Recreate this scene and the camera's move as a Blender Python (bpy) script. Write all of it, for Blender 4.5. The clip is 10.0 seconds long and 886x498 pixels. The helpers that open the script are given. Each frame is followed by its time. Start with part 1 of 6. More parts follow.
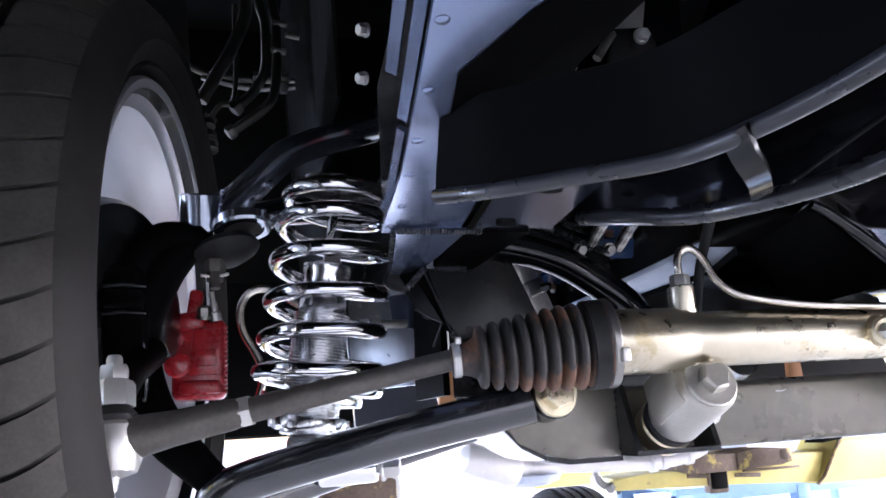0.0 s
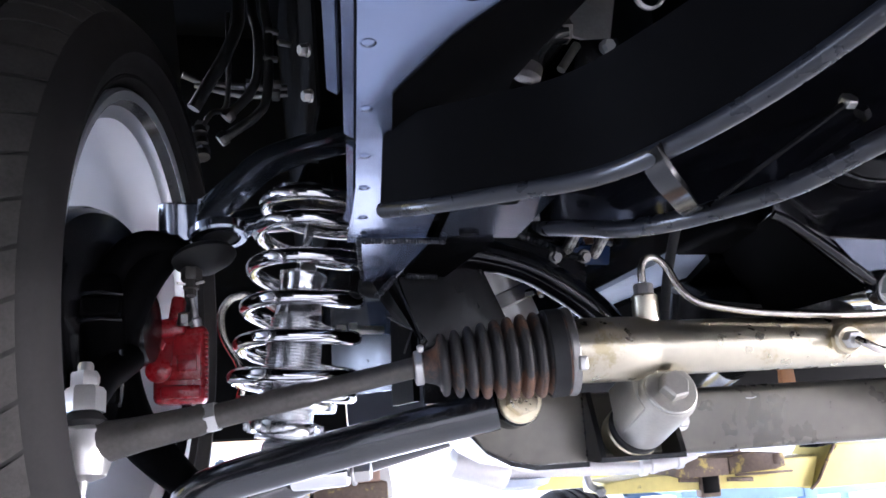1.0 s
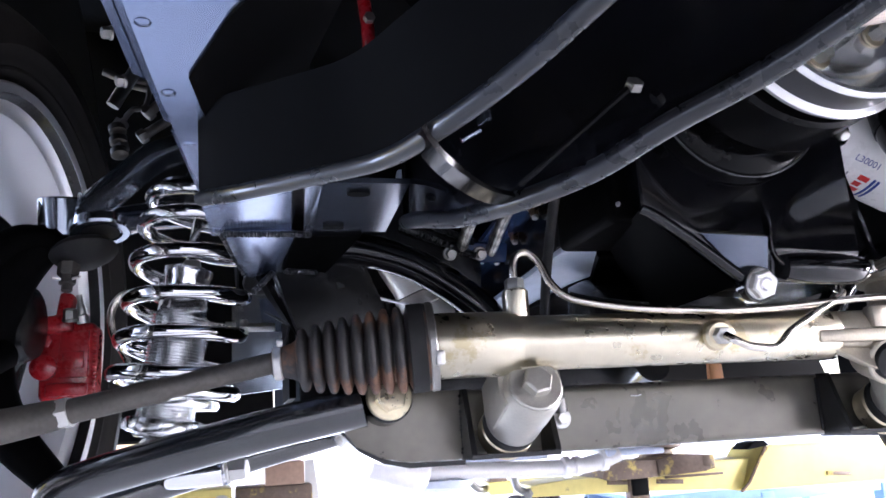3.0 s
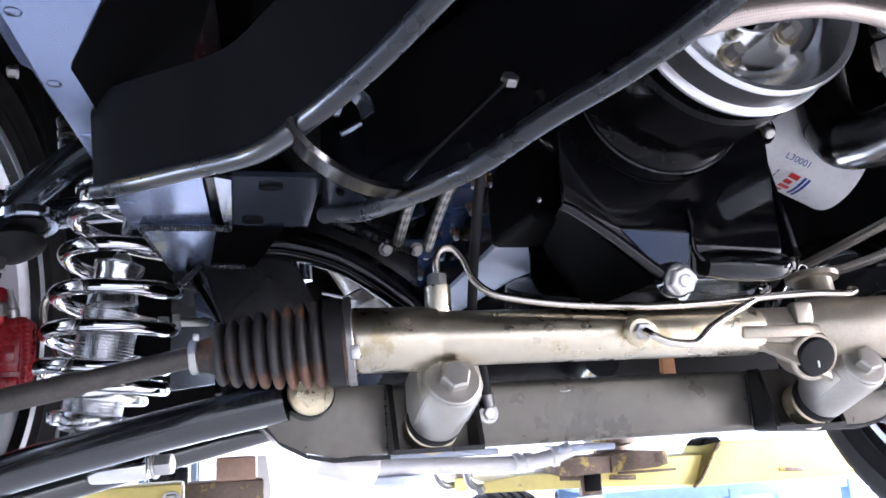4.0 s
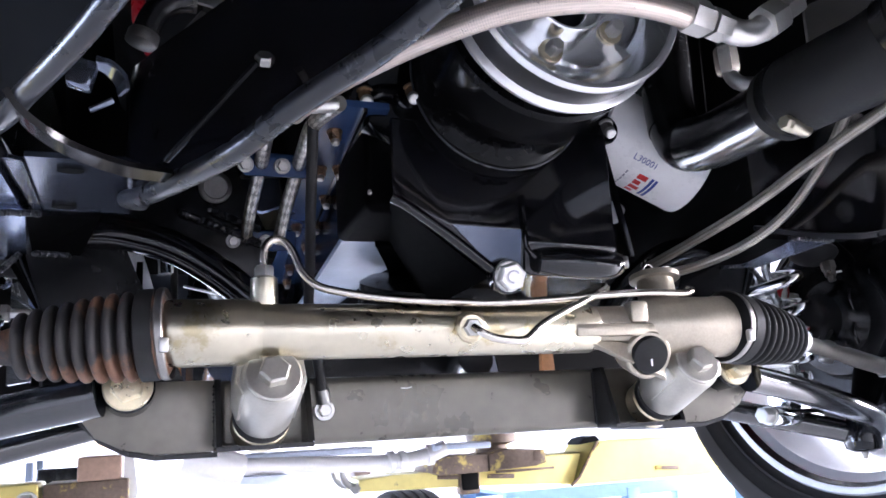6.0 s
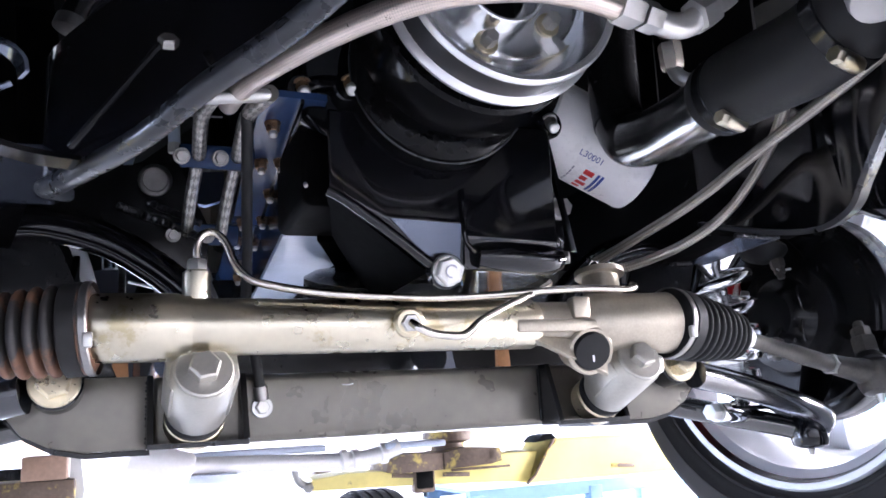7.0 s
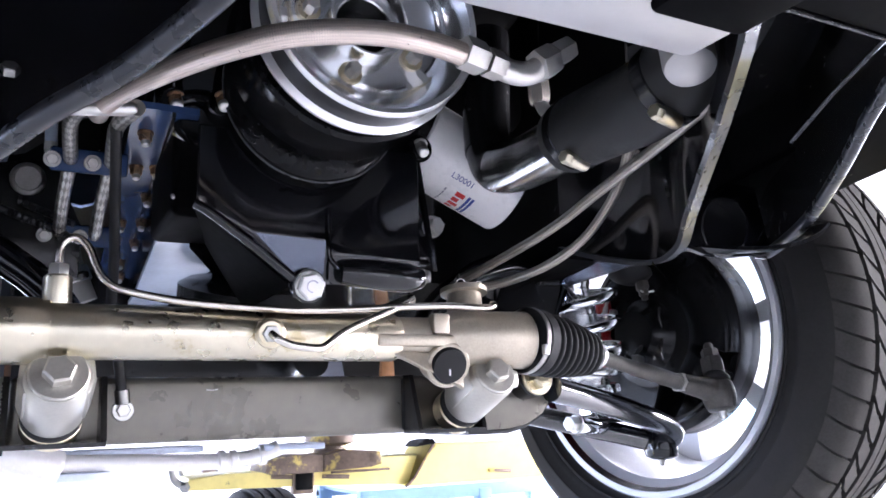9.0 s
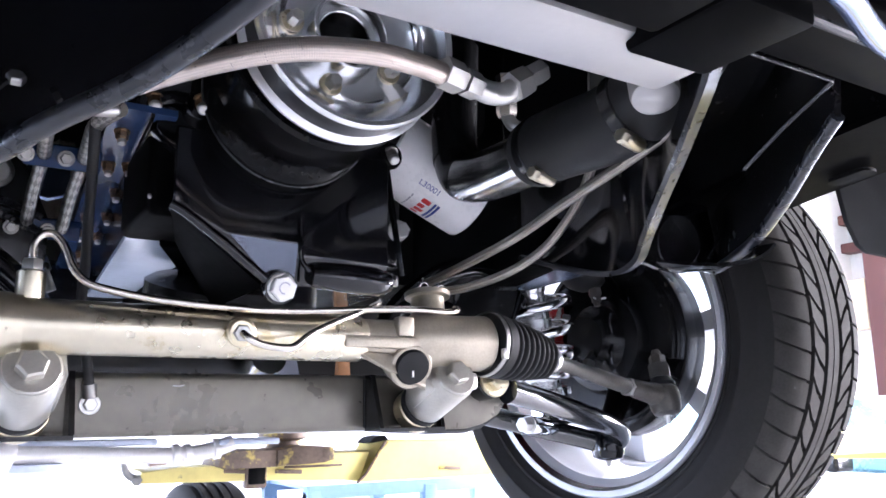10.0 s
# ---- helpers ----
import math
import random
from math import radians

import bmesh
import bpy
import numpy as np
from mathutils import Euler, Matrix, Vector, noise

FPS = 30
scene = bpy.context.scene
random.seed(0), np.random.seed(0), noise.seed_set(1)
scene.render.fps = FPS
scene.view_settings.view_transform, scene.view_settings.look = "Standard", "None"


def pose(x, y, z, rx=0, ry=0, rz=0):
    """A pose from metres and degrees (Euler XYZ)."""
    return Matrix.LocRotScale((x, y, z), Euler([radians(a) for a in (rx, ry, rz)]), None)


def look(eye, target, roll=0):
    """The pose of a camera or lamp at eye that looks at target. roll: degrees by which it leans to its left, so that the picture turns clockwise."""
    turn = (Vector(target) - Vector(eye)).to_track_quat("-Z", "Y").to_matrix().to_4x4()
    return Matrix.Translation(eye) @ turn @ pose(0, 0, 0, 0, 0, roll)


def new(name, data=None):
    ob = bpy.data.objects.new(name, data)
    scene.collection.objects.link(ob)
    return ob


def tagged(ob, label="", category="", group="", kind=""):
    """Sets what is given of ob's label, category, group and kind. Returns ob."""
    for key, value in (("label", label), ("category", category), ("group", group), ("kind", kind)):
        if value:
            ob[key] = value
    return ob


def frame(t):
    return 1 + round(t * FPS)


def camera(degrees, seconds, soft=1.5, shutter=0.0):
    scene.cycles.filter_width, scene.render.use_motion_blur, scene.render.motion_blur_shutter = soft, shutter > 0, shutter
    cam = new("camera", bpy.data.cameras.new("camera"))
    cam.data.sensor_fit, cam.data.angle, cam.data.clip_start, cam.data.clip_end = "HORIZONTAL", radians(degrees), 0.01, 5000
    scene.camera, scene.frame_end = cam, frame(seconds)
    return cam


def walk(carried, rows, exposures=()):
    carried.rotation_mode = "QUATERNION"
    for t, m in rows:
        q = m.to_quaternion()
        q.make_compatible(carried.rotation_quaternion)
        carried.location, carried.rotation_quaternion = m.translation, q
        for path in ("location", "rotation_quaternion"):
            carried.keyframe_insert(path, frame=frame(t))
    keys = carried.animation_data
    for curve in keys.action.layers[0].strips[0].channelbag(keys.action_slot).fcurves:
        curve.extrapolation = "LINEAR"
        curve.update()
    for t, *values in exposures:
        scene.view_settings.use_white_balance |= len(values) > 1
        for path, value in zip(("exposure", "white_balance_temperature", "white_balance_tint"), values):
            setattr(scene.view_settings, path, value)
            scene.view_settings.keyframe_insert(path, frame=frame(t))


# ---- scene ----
cam = camera(57.45, 10.0, 1.6)
PATH = [  # seconds, place, yaw, pitch, lean
    (0.0, -0.5580, -0.5707, 1.3500, -15.00, 12.21, -3.63),
    (0.5, -0.5377, -0.5754, 1.3498, -14.35, 12.24, -3.54),
    (1.0, -0.5179, -0.5935, 1.3526, -13.68, 12.28, -3.37),
    (1.5, -0.4999, -0.6049, 1.3520, -13.53, 12.48, -3.20),
    (2.0, -0.4729, -0.6078, 1.3485, -14.20, 12.64, -3.32),
    (2.5, -0.4446, -0.6052, 1.3433, -14.45, 12.74, -3.36),
    (4.0, -0.3671, -0.6194, 1.3339, -15.51, 12.44, -3.27),
    (4.5, -0.3397, -0.6292, 1.3340, -16.52, 12.29, -3.10),
    (5.0, -0.3206, -0.6312, 1.3347, -17.50, 12.21, -2.84),
    (5.5, -0.3028, -0.6295, 1.3327, -19.20, 12.20, -3.22),
    (6.0, -0.2828, -0.6308, 1.3264, -20.40, 12.19, -3.14),
    (7.5, -0.2412, -0.6327, 1.3224, -23.86, 11.94, -3.10),
    (8.0, -0.2296, -0.6498, 1.3235, -25.72, 11.85, -2.54),
    (8.5, -0.2238, -0.6701, 1.3265, -26.95, 11.76, -2.37),
    (9.0, -0.2266, -0.6849, 1.3296, -28.41, 11.72, -1.81),
    (9.5, -0.2366, -0.6938, 1.3327, -30.20, 11.60, -1.21),
    (10.0, -0.2559, -0.7008, 1.3341, -32.12, 11.36, -0.69),
]


def cam_pose(x, y, z, yaw, pitch, lean):
    return Matrix.Translation((x, y, z)) @ Matrix.Rotation(radians(yaw), 4, "Z") @ Matrix.Rotation(radians(90 + pitch), 4, "X") @ Matrix.Rotation(radians(lean), 4, "Z")


walk(cam, [(t, cam_pose(*p)) for t, *p in PATH], [(0.0, 1.11, 5880, 22), (4.0, 1.20, 5860, 22), (10.0, 1.32, 5860, 22)])

# ---------------------------------------------------------------- light
world = bpy.data.worlds.new("sky")
scene.world = world
world.use_nodes = True
wn = world.node_tree.nodes
sky = wn.new("ShaderNodeTexSky")
sky.sky_type, sky.sun_disc = "NISHITA", False
sky.sun_elevation, sky.sun_rotation = radians(44), radians(14)
wn["Background"].inputs["Strength"].default_value = 0.15
world.node_tree.links.new(sky.outputs[0], wn["Background"].inputs["Color"])

sun = new("sun", bpy.data.lights.new("sun", "SUN"))
sun.data.energy, sun.data.angle, sun.data.color = 5.0, radians(0.6), (1.0, 0.95, 0.88)
sun.matrix_world = look((3, 14, 12), (0, 2, 0))


def area_light(name, eye, target, w, h, watts, colour=(0.86, 0.93, 1.0)):
    ob = new(name, bpy.data.lights.new(name, "AREA"))
    ob.data.shape, ob.data.size, ob.data.size_y = "RECTANGLE", w, h
    ob.data.energy, ob.data.color = watts, colour
    ob.matrix_world = look(eye, target)
    return ob


# daylight through doors; front-right, left and far-side openings are unseen, added for light
area_light("back_door_daylight", (0.5, 4.7, 1.7), (0.5, 0, 1.2), 11.0, 3.0, 420, (0.80, 0.90, 1.0))
area_light("right_side_daylight", (8.85, 2.4, 1.1), (0, 0.5, 1.1), 3.6, 2.0, 300, (0.84, 0.92, 1.0))
area_light("right_side_daylight", (8.85, -2.2, 2.3), (0, -0.3, 1.2), 4.6, 2.4, 2000, (1.0, 0.965, 0.92))
area_light("left_unseen_daylight", (-7.85, -3.4, 1.5), (0, -0.2, 1.4), 1.6, 1.4, 22, (0.72, 0.84, 1.0))
area_light("far_side_daylight", (-7.85, 2.6, 1.3), (0, 1.0, 1.2), 3.4, 2.4, 420, (0.66, 0.80, 1.0))


# ---------------------------------------------------------------- materials
def material(name, base, rough=0.5, metal=0.0, spread=0.12, scale=60.0, bump=0.0, bump_scale=None, coat=0.0,
             wear=None, wear_at=0.62, wear_scale=14.0, rough_spread=0.12, spec=0.5):
    """A surface with grain and stains: noise at two scales moves colour and gloss, and may show a second, worn colour."""
    m = bpy.data.materials.new(name)
    m.use_nodes = True
    nt = m.node_tree
    n, link = nt.nodes, nt.links.new
    b = n["Principled BSDF"]
    geo = n.new("ShaderNodeNewGeometry")
    fine, broad = n.new("ShaderNodeTexNoise"), n.new("ShaderNodeTexNoise")
    for node, sc, det in ((fine, scale * 6, 5), (broad, scale, 4)):
        node.inputs["Scale"].default_value, node.inputs["Detail"].default_value = sc, det
        link(geo.outputs["Position"], node.inputs["Vector"])
    mix = n.new("ShaderNodeMath")
    mix.operation = "ADD"
    link(fine.outputs["Fac"], mix.inputs[0])
    link(broad.outputs["Fac"], mix.inputs[1])
    ramp = n.new("ShaderNodeMapRange")
    ramp.inputs["From Min"].default_value, ramp.inputs["From Max"].default_value = 0.6, 1.4
    link(mix.outputs[0], ramp.inputs["Value"])
    col = n.new("ShaderNodeMix")
    col.data_type = "RGBA"
    lo, hi = [max(0, c * (1 - spread)) for c in base], [min(1, c * (1 + spread)) for c in base]
    col.inputs["A"].default_value, col.inputs["B"].default_value = (*lo, 1), (*hi, 1)
    link(ramp.outputs[0], col.inputs["Factor"])
    out = col.outputs["Result"]
    if wear:
        wn_ = n.new("ShaderNodeTexNoise")
        wn_.inputs["Scale"].default_value, wn_.inputs["Detail"].default_value, wn_.inputs["Roughness"].default_value = wear_scale, 7, 0.68
        link(geo.outputs["Position"], wn_.inputs["Vector"])
        wr = n.new("ShaderNodeMapRange")
        wr.inputs["From Min"].default_value, wr.inputs["From Max"].default_value = wear_at, wear_at + 0.08
        link(wn_.outputs["Fac"], wr.inputs["Value"])
        wmix = n.new("ShaderNodeMix")
        wmix.data_type = "RGBA"
        link(wr.outputs[0], wmix.inputs["Factor"])
        link(out, wmix.inputs["A"])
        wmix.inputs["B"].default_value = (*wear, 1)
        out = wmix.outputs["Result"]
    link(out, b.inputs["Base Color"])
    rr = n.new("ShaderNodeMapRange")
    rr.inputs["To Min"].default_value, rr.inputs["To Max"].default_value = max(0.02, rough - rough_spread), min(1, rough + rough_spread)
    link(ramp.outputs[0], rr.inputs["Value"])
    link(rr.outputs[0], b.inputs["Roughness"])
    b.inputs["Metallic"].default_value = metal
    b.inputs["Specular IOR Level"].default_value = spec
    b.inputs["Coat Weight"].default_value, b.inputs["Coat Roughness"].default_value = coat, 0.08
    if bump:
        bn = n.new("ShaderNodeTexNoise")
        bn.inputs["Scale"].default_value, bn.inputs["Detail"].default_value = bump_scale or scale * 8, 4
        link(geo.outputs["Position"], bn.inputs["Vector"])
        bp = n.new("ShaderNodeBump")
        bp.inputs["Strength"].default_value, bp.inputs["Distance"].default_value = bump, 0.0004
        link(bn.outputs["Fac"], bp.inputs["Height"])
        link(bp.outputs[0], b.inputs["Normal"])
    return m


def braid(name, base, scale, metal=0.8, rough=0.35, dark=0.80):
    """Woven steel sleeve: two crossed waves along the hose give relief and shade."""
    m = material(name, base, rough, metal, 0.15, 300)
    nt = m.node_tree
    n, link = nt.nodes, nt.links.new
    tc = n.new("ShaderNodeTexCoord")
    ch = n.new("ShaderNodeTexChecker")
    ch.inputs["Scale"].default_value = scale
    link(tc.outputs["UV"], ch.inputs["Vector"])
    bp = n.new("ShaderNodeBump")
    bp.inputs["Strength"].default_value, bp.inputs["Distance"].default_value = 0.45, 0.0008
    link(ch.outputs["Fac"], bp.inputs["Height"])
    link(bp.outputs[0], n["Principled BSDF"].inputs["Normal"])
    ch.inputs["Color1"].default_value = (*base, 1)
    ch.inputs["Color2"].default_value = (*[c * dark for c in base], 1)
    link(ch.outputs["Color"], n["Principled BSDF"].inputs["Base Color"])
    return m


BLACK = material("black_gloss_paint", (0.004, 0.004, 0.005), 0.09, 0, 0.3, 30, 0.03, 120, rough_spread=0.05)
SATIN = material("black_satin_paint", (0.008, 0.008, 0.0085), 0.22, 0, 0.3, 25, 0.1, 260, spec=0.35, rough_spread=0.08)
DARK = material("dark_undercoat", (0.007, 0.007, 0.007), 0.8, 0, 0.4, 18, 0.3, 90, spec=0.08)
CMEMBER = material("crossmember_grey_paint", (0.155, 0.144, 0.120), 0.30, 0.55, 0.22, 11, 0.0, 300, rough_spread=0.07, wear=(0.07, 0.064, 0.054), wear_at=0.70, wear_scale=55)
# black lifted a little for the highlight along lips and edges
RAILPAINT = material("lip_sheen_paint", (0.016, 0.017, 0.020), 0.28, 0.05, 0.15, 20, 0.0, 240, spec=0.4, coat=0.15, rough_spread=0.02)
# blue metallic on black rail and brackets: mirrored daylight put in the colour
RAILSHEEN = material("rail_daylight_sheen", (0.23, 0.28, 0.41), 0.20, 0.75, 0.10, 20, 0.02, 160, rough_spread=0.05)
# bluish metallic over black parts, in place of the daylight they mirror
PANSHEEN = material("pan_daylight_sheen", (0.15, 0.17, 0.215), 0.13, 0.8, 0.06, 10, rough_spread=0.03)
# dimmer copy of the rail sheen, where the rail mirrors less daylight
RAILSHEEN_DIM = material("rail_daylight_sheen_dim", (0.10, 0.115, 0.15), 0.2, 0.7, 0.12, 14, 0.02, 160, rough_spread=0.05)
HUBBLACK = material("black_hub_paint", (0.005, 0.005, 0.0055), 0.26, 0, 0.1, 6, spec=0.32, rough_spread=0.03)
# soft black with almost no gloss; also keeps shaded gloss black dark
HORNBLACK = material("soft_shade_black", (0.0022, 0.0021, 0.0022), 0.55, 0, 0.3, 25, spec=0.015, rough_spread=0.05)
LEGPAINT = material("gloss_powder_coat", (0.012, 0.013, 0.016), 0.2, 0.0, 0.2, 30, 0.02, 300, coat=0.7, spec=0.8, rough_spread=0.04)
# pale metallic on black arms: the reflected streaks are put in the colour
ARMGREY = material("arm_paint_with_sheen", (0.32, 0.36, 0.43), 0.15, 0.9, 0.1, 12, coat=1.0, spec=1.0, rough_spread=0.03)
RIMALLOY = material("polished_rim_aluminium", (0.82, 0.83, 0.86), 0.30, 0.62, 0.01, 9, rough_spread=0.0)
# pale blue set to the daylight mirrored in a plate, not bare metal
LITPLATE = material("blue_lit_plate", (0.62, 0.68, 0.80), 0.4, 0.1, 0.08, 30, 0.03, 200, rough_spread=0.05)
GREYPAINT = material("grey_floor_paint", (0.07, 0.078, 0.10), 0.45, 0, 0.12, 12, 0.06, 120)
ORANGE = material("orange_brown_pad", (0.5, 0.24, 0.10), 0.6, 0, 0.15, 30)
SHOPDARK = material("dark_wall_panel", (0.07, 0.065, 0.06), 0.7, 0, 0.2, 3, 0.1, 30)
CHROME = material("chrome", (0.86, 0.86, 0.87), 0.11, 1.0, 0.03, 40, rough_spread=0.02)
POLISH = material("polished_aluminium", (0.80, 0.81, 0.82), 0.22, 1.0, 0.04, 60, 0.0, 400, rough_spread=0.03)
ALLOY = material("cast_aluminium", (0.44, 0.395, 0.315), 0.42, 0.85, 0.14, 70, 0.3, 900, rough_spread=0.05)
RACKTUBE = material("rack_steel_tube", (0.56, 0.515, 0.40), 0.30, 1.0, 0.12, 14, 0.06, 260, rough_spread=0.07, wear=(0.44, 0.375, 0.235), wear_at=0.56, wear_scale=26)
ZINC = material("zinc_plated_steel", (0.57, 0.56, 0.535), 0.34, 0.8, 0.06, 90, 0.04, 500, rough_spread=0.04)
YZINC = material("yellow_zinc_steel", (0.70, 0.62, 0.44), 0.3, 0.9, 0.12, 50, rough_spread=0.05, wear=(0.5, 0.45, 0.33), wear_scale=40)
EARMETAL = material("mount_ear_aluminium", (0.46, 0.445, 0.40), 0.42, 0.85, 0.10, 60, 0.2, 700, rough_spread=0.06)
STEEL = material("bare_steel", (0.30, 0.29, 0.275), 0.34, 0.95, 0.15, 60, 0.08, 400, rough_spread=0.05)
RODGREY = material("dark_forged_steel", (0.078, 0.072, 0.064), 0.45, 0.5, 0.3, 45, 0.3, 500, rough_spread=0.08)
STAINLESS = material("stainless_line", (0.66, 0.61, 0.54), 0.25, 1.0, 0.05, 80, rough_spread=0.03)
BRASSY = material("bronzed_bolt", (0.30, 0.20, 0.125), 0.30, 0.9, 0.3, 120, rough_spread=0.08)
RUBBER = material("black_rubber", (0.014, 0.0138, 0.014), 0.58, 0, 0.3, 60, 0.12, 500, spec=0.25)
BOOT = material("dusty_boot_rubber", (0.024, 0.022, 0.021), 0.6, 0, 0.3, 40, 0.12, 400, wear=(0.125, 0.060, 0.032), wear_at=0.505, wear_scale=19)
TYRE = material("tyre_rubber", (0.021, 0.0196, 0.0188), 0.75, 0, 0.25, 40, 0.15, 700, spec=0.14)
TREAD = material("scrubbed_tread_rubber", (0.041, 0.039, 0.036), 0.85, 0, 0.25, 60, 0.4, 900, spec=0.06)
TANK = material("radiator_aluminium", (0.42, 0.41, 0.40), 0.5, 0.6, 0.05, 30, 0.1, 300, rough_spread=0.04)
DISHPOLISH = material("turned_polished_aluminium", (0.90, 0.91, 0.93), 0.14, 0.9, 0.02, 9, rough_spread=0.03)
PULLEYFACE = material("brushed_pulley_aluminium", (0.80, 0.80, 0.81), 0.30, 0.8, 0.02, 9, rough_spread=0.02)
# black with blue mixed in for the sky mirrored at a grazing angle
SKYBLACK = material("sky_tinted_black", (0.020, 0.042, 0.105), 0.18, 0, 0.1, 8, spec=0.2, rough_spread=0.03)
DIMBLACK = material("dim_black_enamel", (0.0032, 0.0032, 0.0034), 0.15, 0, 0.3, 20, 0.02, 200, spec=0.12, rough_spread=0.04)
PULLEYGREY = material("worn_groove_aluminium", (0.045, 0.045, 0.047), 0.32, 0.7, 0.1, 60, rough_spread=0.04)
RED = material("red_caliper_paint", (0.38, 0.010, 0.017), 0.3, 0, 0.25, 40, 0.12, 300, coat=0.4)
YELLOW = material("chipped_yellow_paint", (0.78, 0.65, 0.21), 0.42, 0, 0.10, 12, 0.08, 200, wear=(0.30, 0.22, 0.10), wear_at=0.66, wear_scale=22)
RUST = material("rusty_pad_steel", (0.16, 0.115, 0.085), 0.6, 0.2, 0.4, 30, 0.4, 200, wear=(0.55, 0.42, 0.12), wear_at=0.55, wear_scale=24)
WOOD = material("brown_wood", (0.40, 0.26, 0.185), 0.65, 0, 0.25, 24, 0.15, 90)
LABEL = material("white_filter_enamel", (0.88, 0.87, 0.87), 0.32, 0, 0.03, 30)
INKBLUE = material("blue_ink", (0.03, 0.06, 0.30), 0.4)
INKRED = material("red_ink", (0.62, 0.03, 0.03), 0.4)
INKGREY = material("grey_ink", (0.28, 0.28, 0.33), 0.4)
BRAID = braid("braided_stainless", (0.66, 0.57, 0.50), 1.0)
BRAID2 = braid("fine_braided_stainless", (0.50, 0.46, 0.395), 1.0, 0.8, 0.35, 0.5)
BRAID3 = braid("dull_braided_line", (0.44, 0.415, 0.37), 1.0, 0.8, 0.33, 0.4)
BLUEPAINT = material("blue_rack_paint", (0.25, 0.42, 0.66), 0.5, 0, 0.1, 8)
CARTBLUE = material("dark_cart_paint", (0.16, 0.20, 0.27), 0.4, 0, 0.1, 8)
CONCRETE = material("yard_concrete", (0.55, 0.57, 0.59), 0.6, 0, 0.14, 2.0, 0.1, 40, wear=(0.46, 0.45, 0.43), wear_at=0.58, wear_scale=1.2)
FLOORGREY = material("worn_shop_floor", (0.36, 0.362, 0.365), 0.5, 0, 0.15, 2.0, 0.1, 40, wear=(0.27, 0.272, 0.275), wear_at=0.58, wear_scale=1.2)
# blue-grey put on the black pan floor for the yard it mirrors
PANGREY = material("pan_reflection_blue_grey", (0.55, 0.62, 0.74), 0.22, 0, 0.06, 30, spec=0.6, rough_spread=0.04)
# aluminium whitened in its colour for the glare around the pipes
PIPEALLOY = material("glare_pale_aluminium", (0.84, 0.82, 0.81), 0.42, 0.25, 0.06, 40, rough_spread=0.05)
WALLWHITE = material("insulation_white", (0.74, 0.73, 0.70), 0.7, 0, 0.06, 3, 0.1, 30)
SHOPCEIL = material("pale_ceiling_insulation", (0.5, 0.5, 0.5), 0.7, 0, 0.1, 3, 0.1, 30)
GIRT = material("red_oxide_girt", (0.10, 0.034, 0.028), 0.6, 0, 0.15, 10)
TAN = material("tan_paint", (0.62, 0.48, 0.33), 0.5, 0, 0.1, 8)
CARBLUE = material("teal_car_paint", (0.16, 0.34, 0.42), 0.25, 0.3, 0.06, 8, coat=0.6)
CARSILVER = material("pale_car_paint", (0.62, 0.66, 0.70), 0.25, 0.3, 0.05, 8, coat=0.6)


# ---------------------------------------------------------------- mesh tools
WHERE = {}


def finish(bm, name, mat, sharp=35):
    bmesh.ops.recalc_face_normals(bm, faces=bm.faces)
    me = bpy.data.meshes.new(name)
    for f in bm.faces:
        f.smooth = True
    bm.to_mesh(me)
    bm.free()
    me.set_sharp_from_angle(angle=radians(sharp))
    me.materials.append(mat)
    return me


def thing(name, at, label, category, group="", kind=""):
    """An empty at the base of a thing that is made of parts."""
    ob = new(name)
    ob.empty_display_size = 0.03
    ob.location = at
    WHERE[ob] = Vector(at)
    return tagged(ob, label, category, group, kind)


def part(name, bm, mat, parent=None, label="", sharp=35):
    """One mesh under a thing or a part; its vertices come in world coordinates."""
    co = [v.co for v in bm.verts]
    mid = Vector([(min(c[k] for c in co) + max(c[k] for c in co)) / 2 for k in range(3)])
    bmesh.ops.translate(bm, verts=bm.verts, vec=-mid)
    ob = new(name, finish(bm, name, mat, sharp))
    ob.location = mid - (WHERE[parent] if parent else Vector())
    ob.parent = parent
    WHERE[ob] = mid
    return tagged(ob, label)


def solo(name, bm, mat, label, category, group="", kind="", sharp=35):
    return tagged(part(name, bm, mat, None, "", sharp), label, category, group, kind)


def frame_to(direction, up=(0, 0, 1)):
    z = Vector(direction).normalized()
    x = Vector(up).cross(z)
    if x.length < 1e-4:
        x = Vector((1, 0, 0)).cross(z)
    x.normalize()
    return Matrix((x, z.cross(x), z)).transposed()


def lathe(bm, profile, at, direction, seg=32, start=0.0, turn=2 * math.pi, caps=True):
    """Turns (radius, height) pairs round an axis that starts at a point."""
    m = frame_to(direction)
    at = Vector(at)
    full = abs(turn - 2 * math.pi) < 1e-6
    rings = []
    for r, h in profile:
        ring = []
        for i in range(seg if full else seg + 1):
            a = start + turn * i / seg
            ring.append(bm.verts.new(at + m @ Vector((r * math.cos(a), r * math.sin(a), h))))
        rings.append(ring)
    n = len(rings[0])
    for a, b in zip(rings, rings[1:]):
        for i in range(n if full else n - 1):
            j = (i + 1) % n
            bm.faces.new((a[i], a[j], b[j], b[i]))
    if full and caps and profile[0] != profile[-1]:
        for ring, (r, h) in ((rings[0], profile[0]), (rings[-1], profile[-1])):
            if r > 1e-5:
                bm.faces.new(ring if ring is rings[-1] else ring[::-1])
    return bm


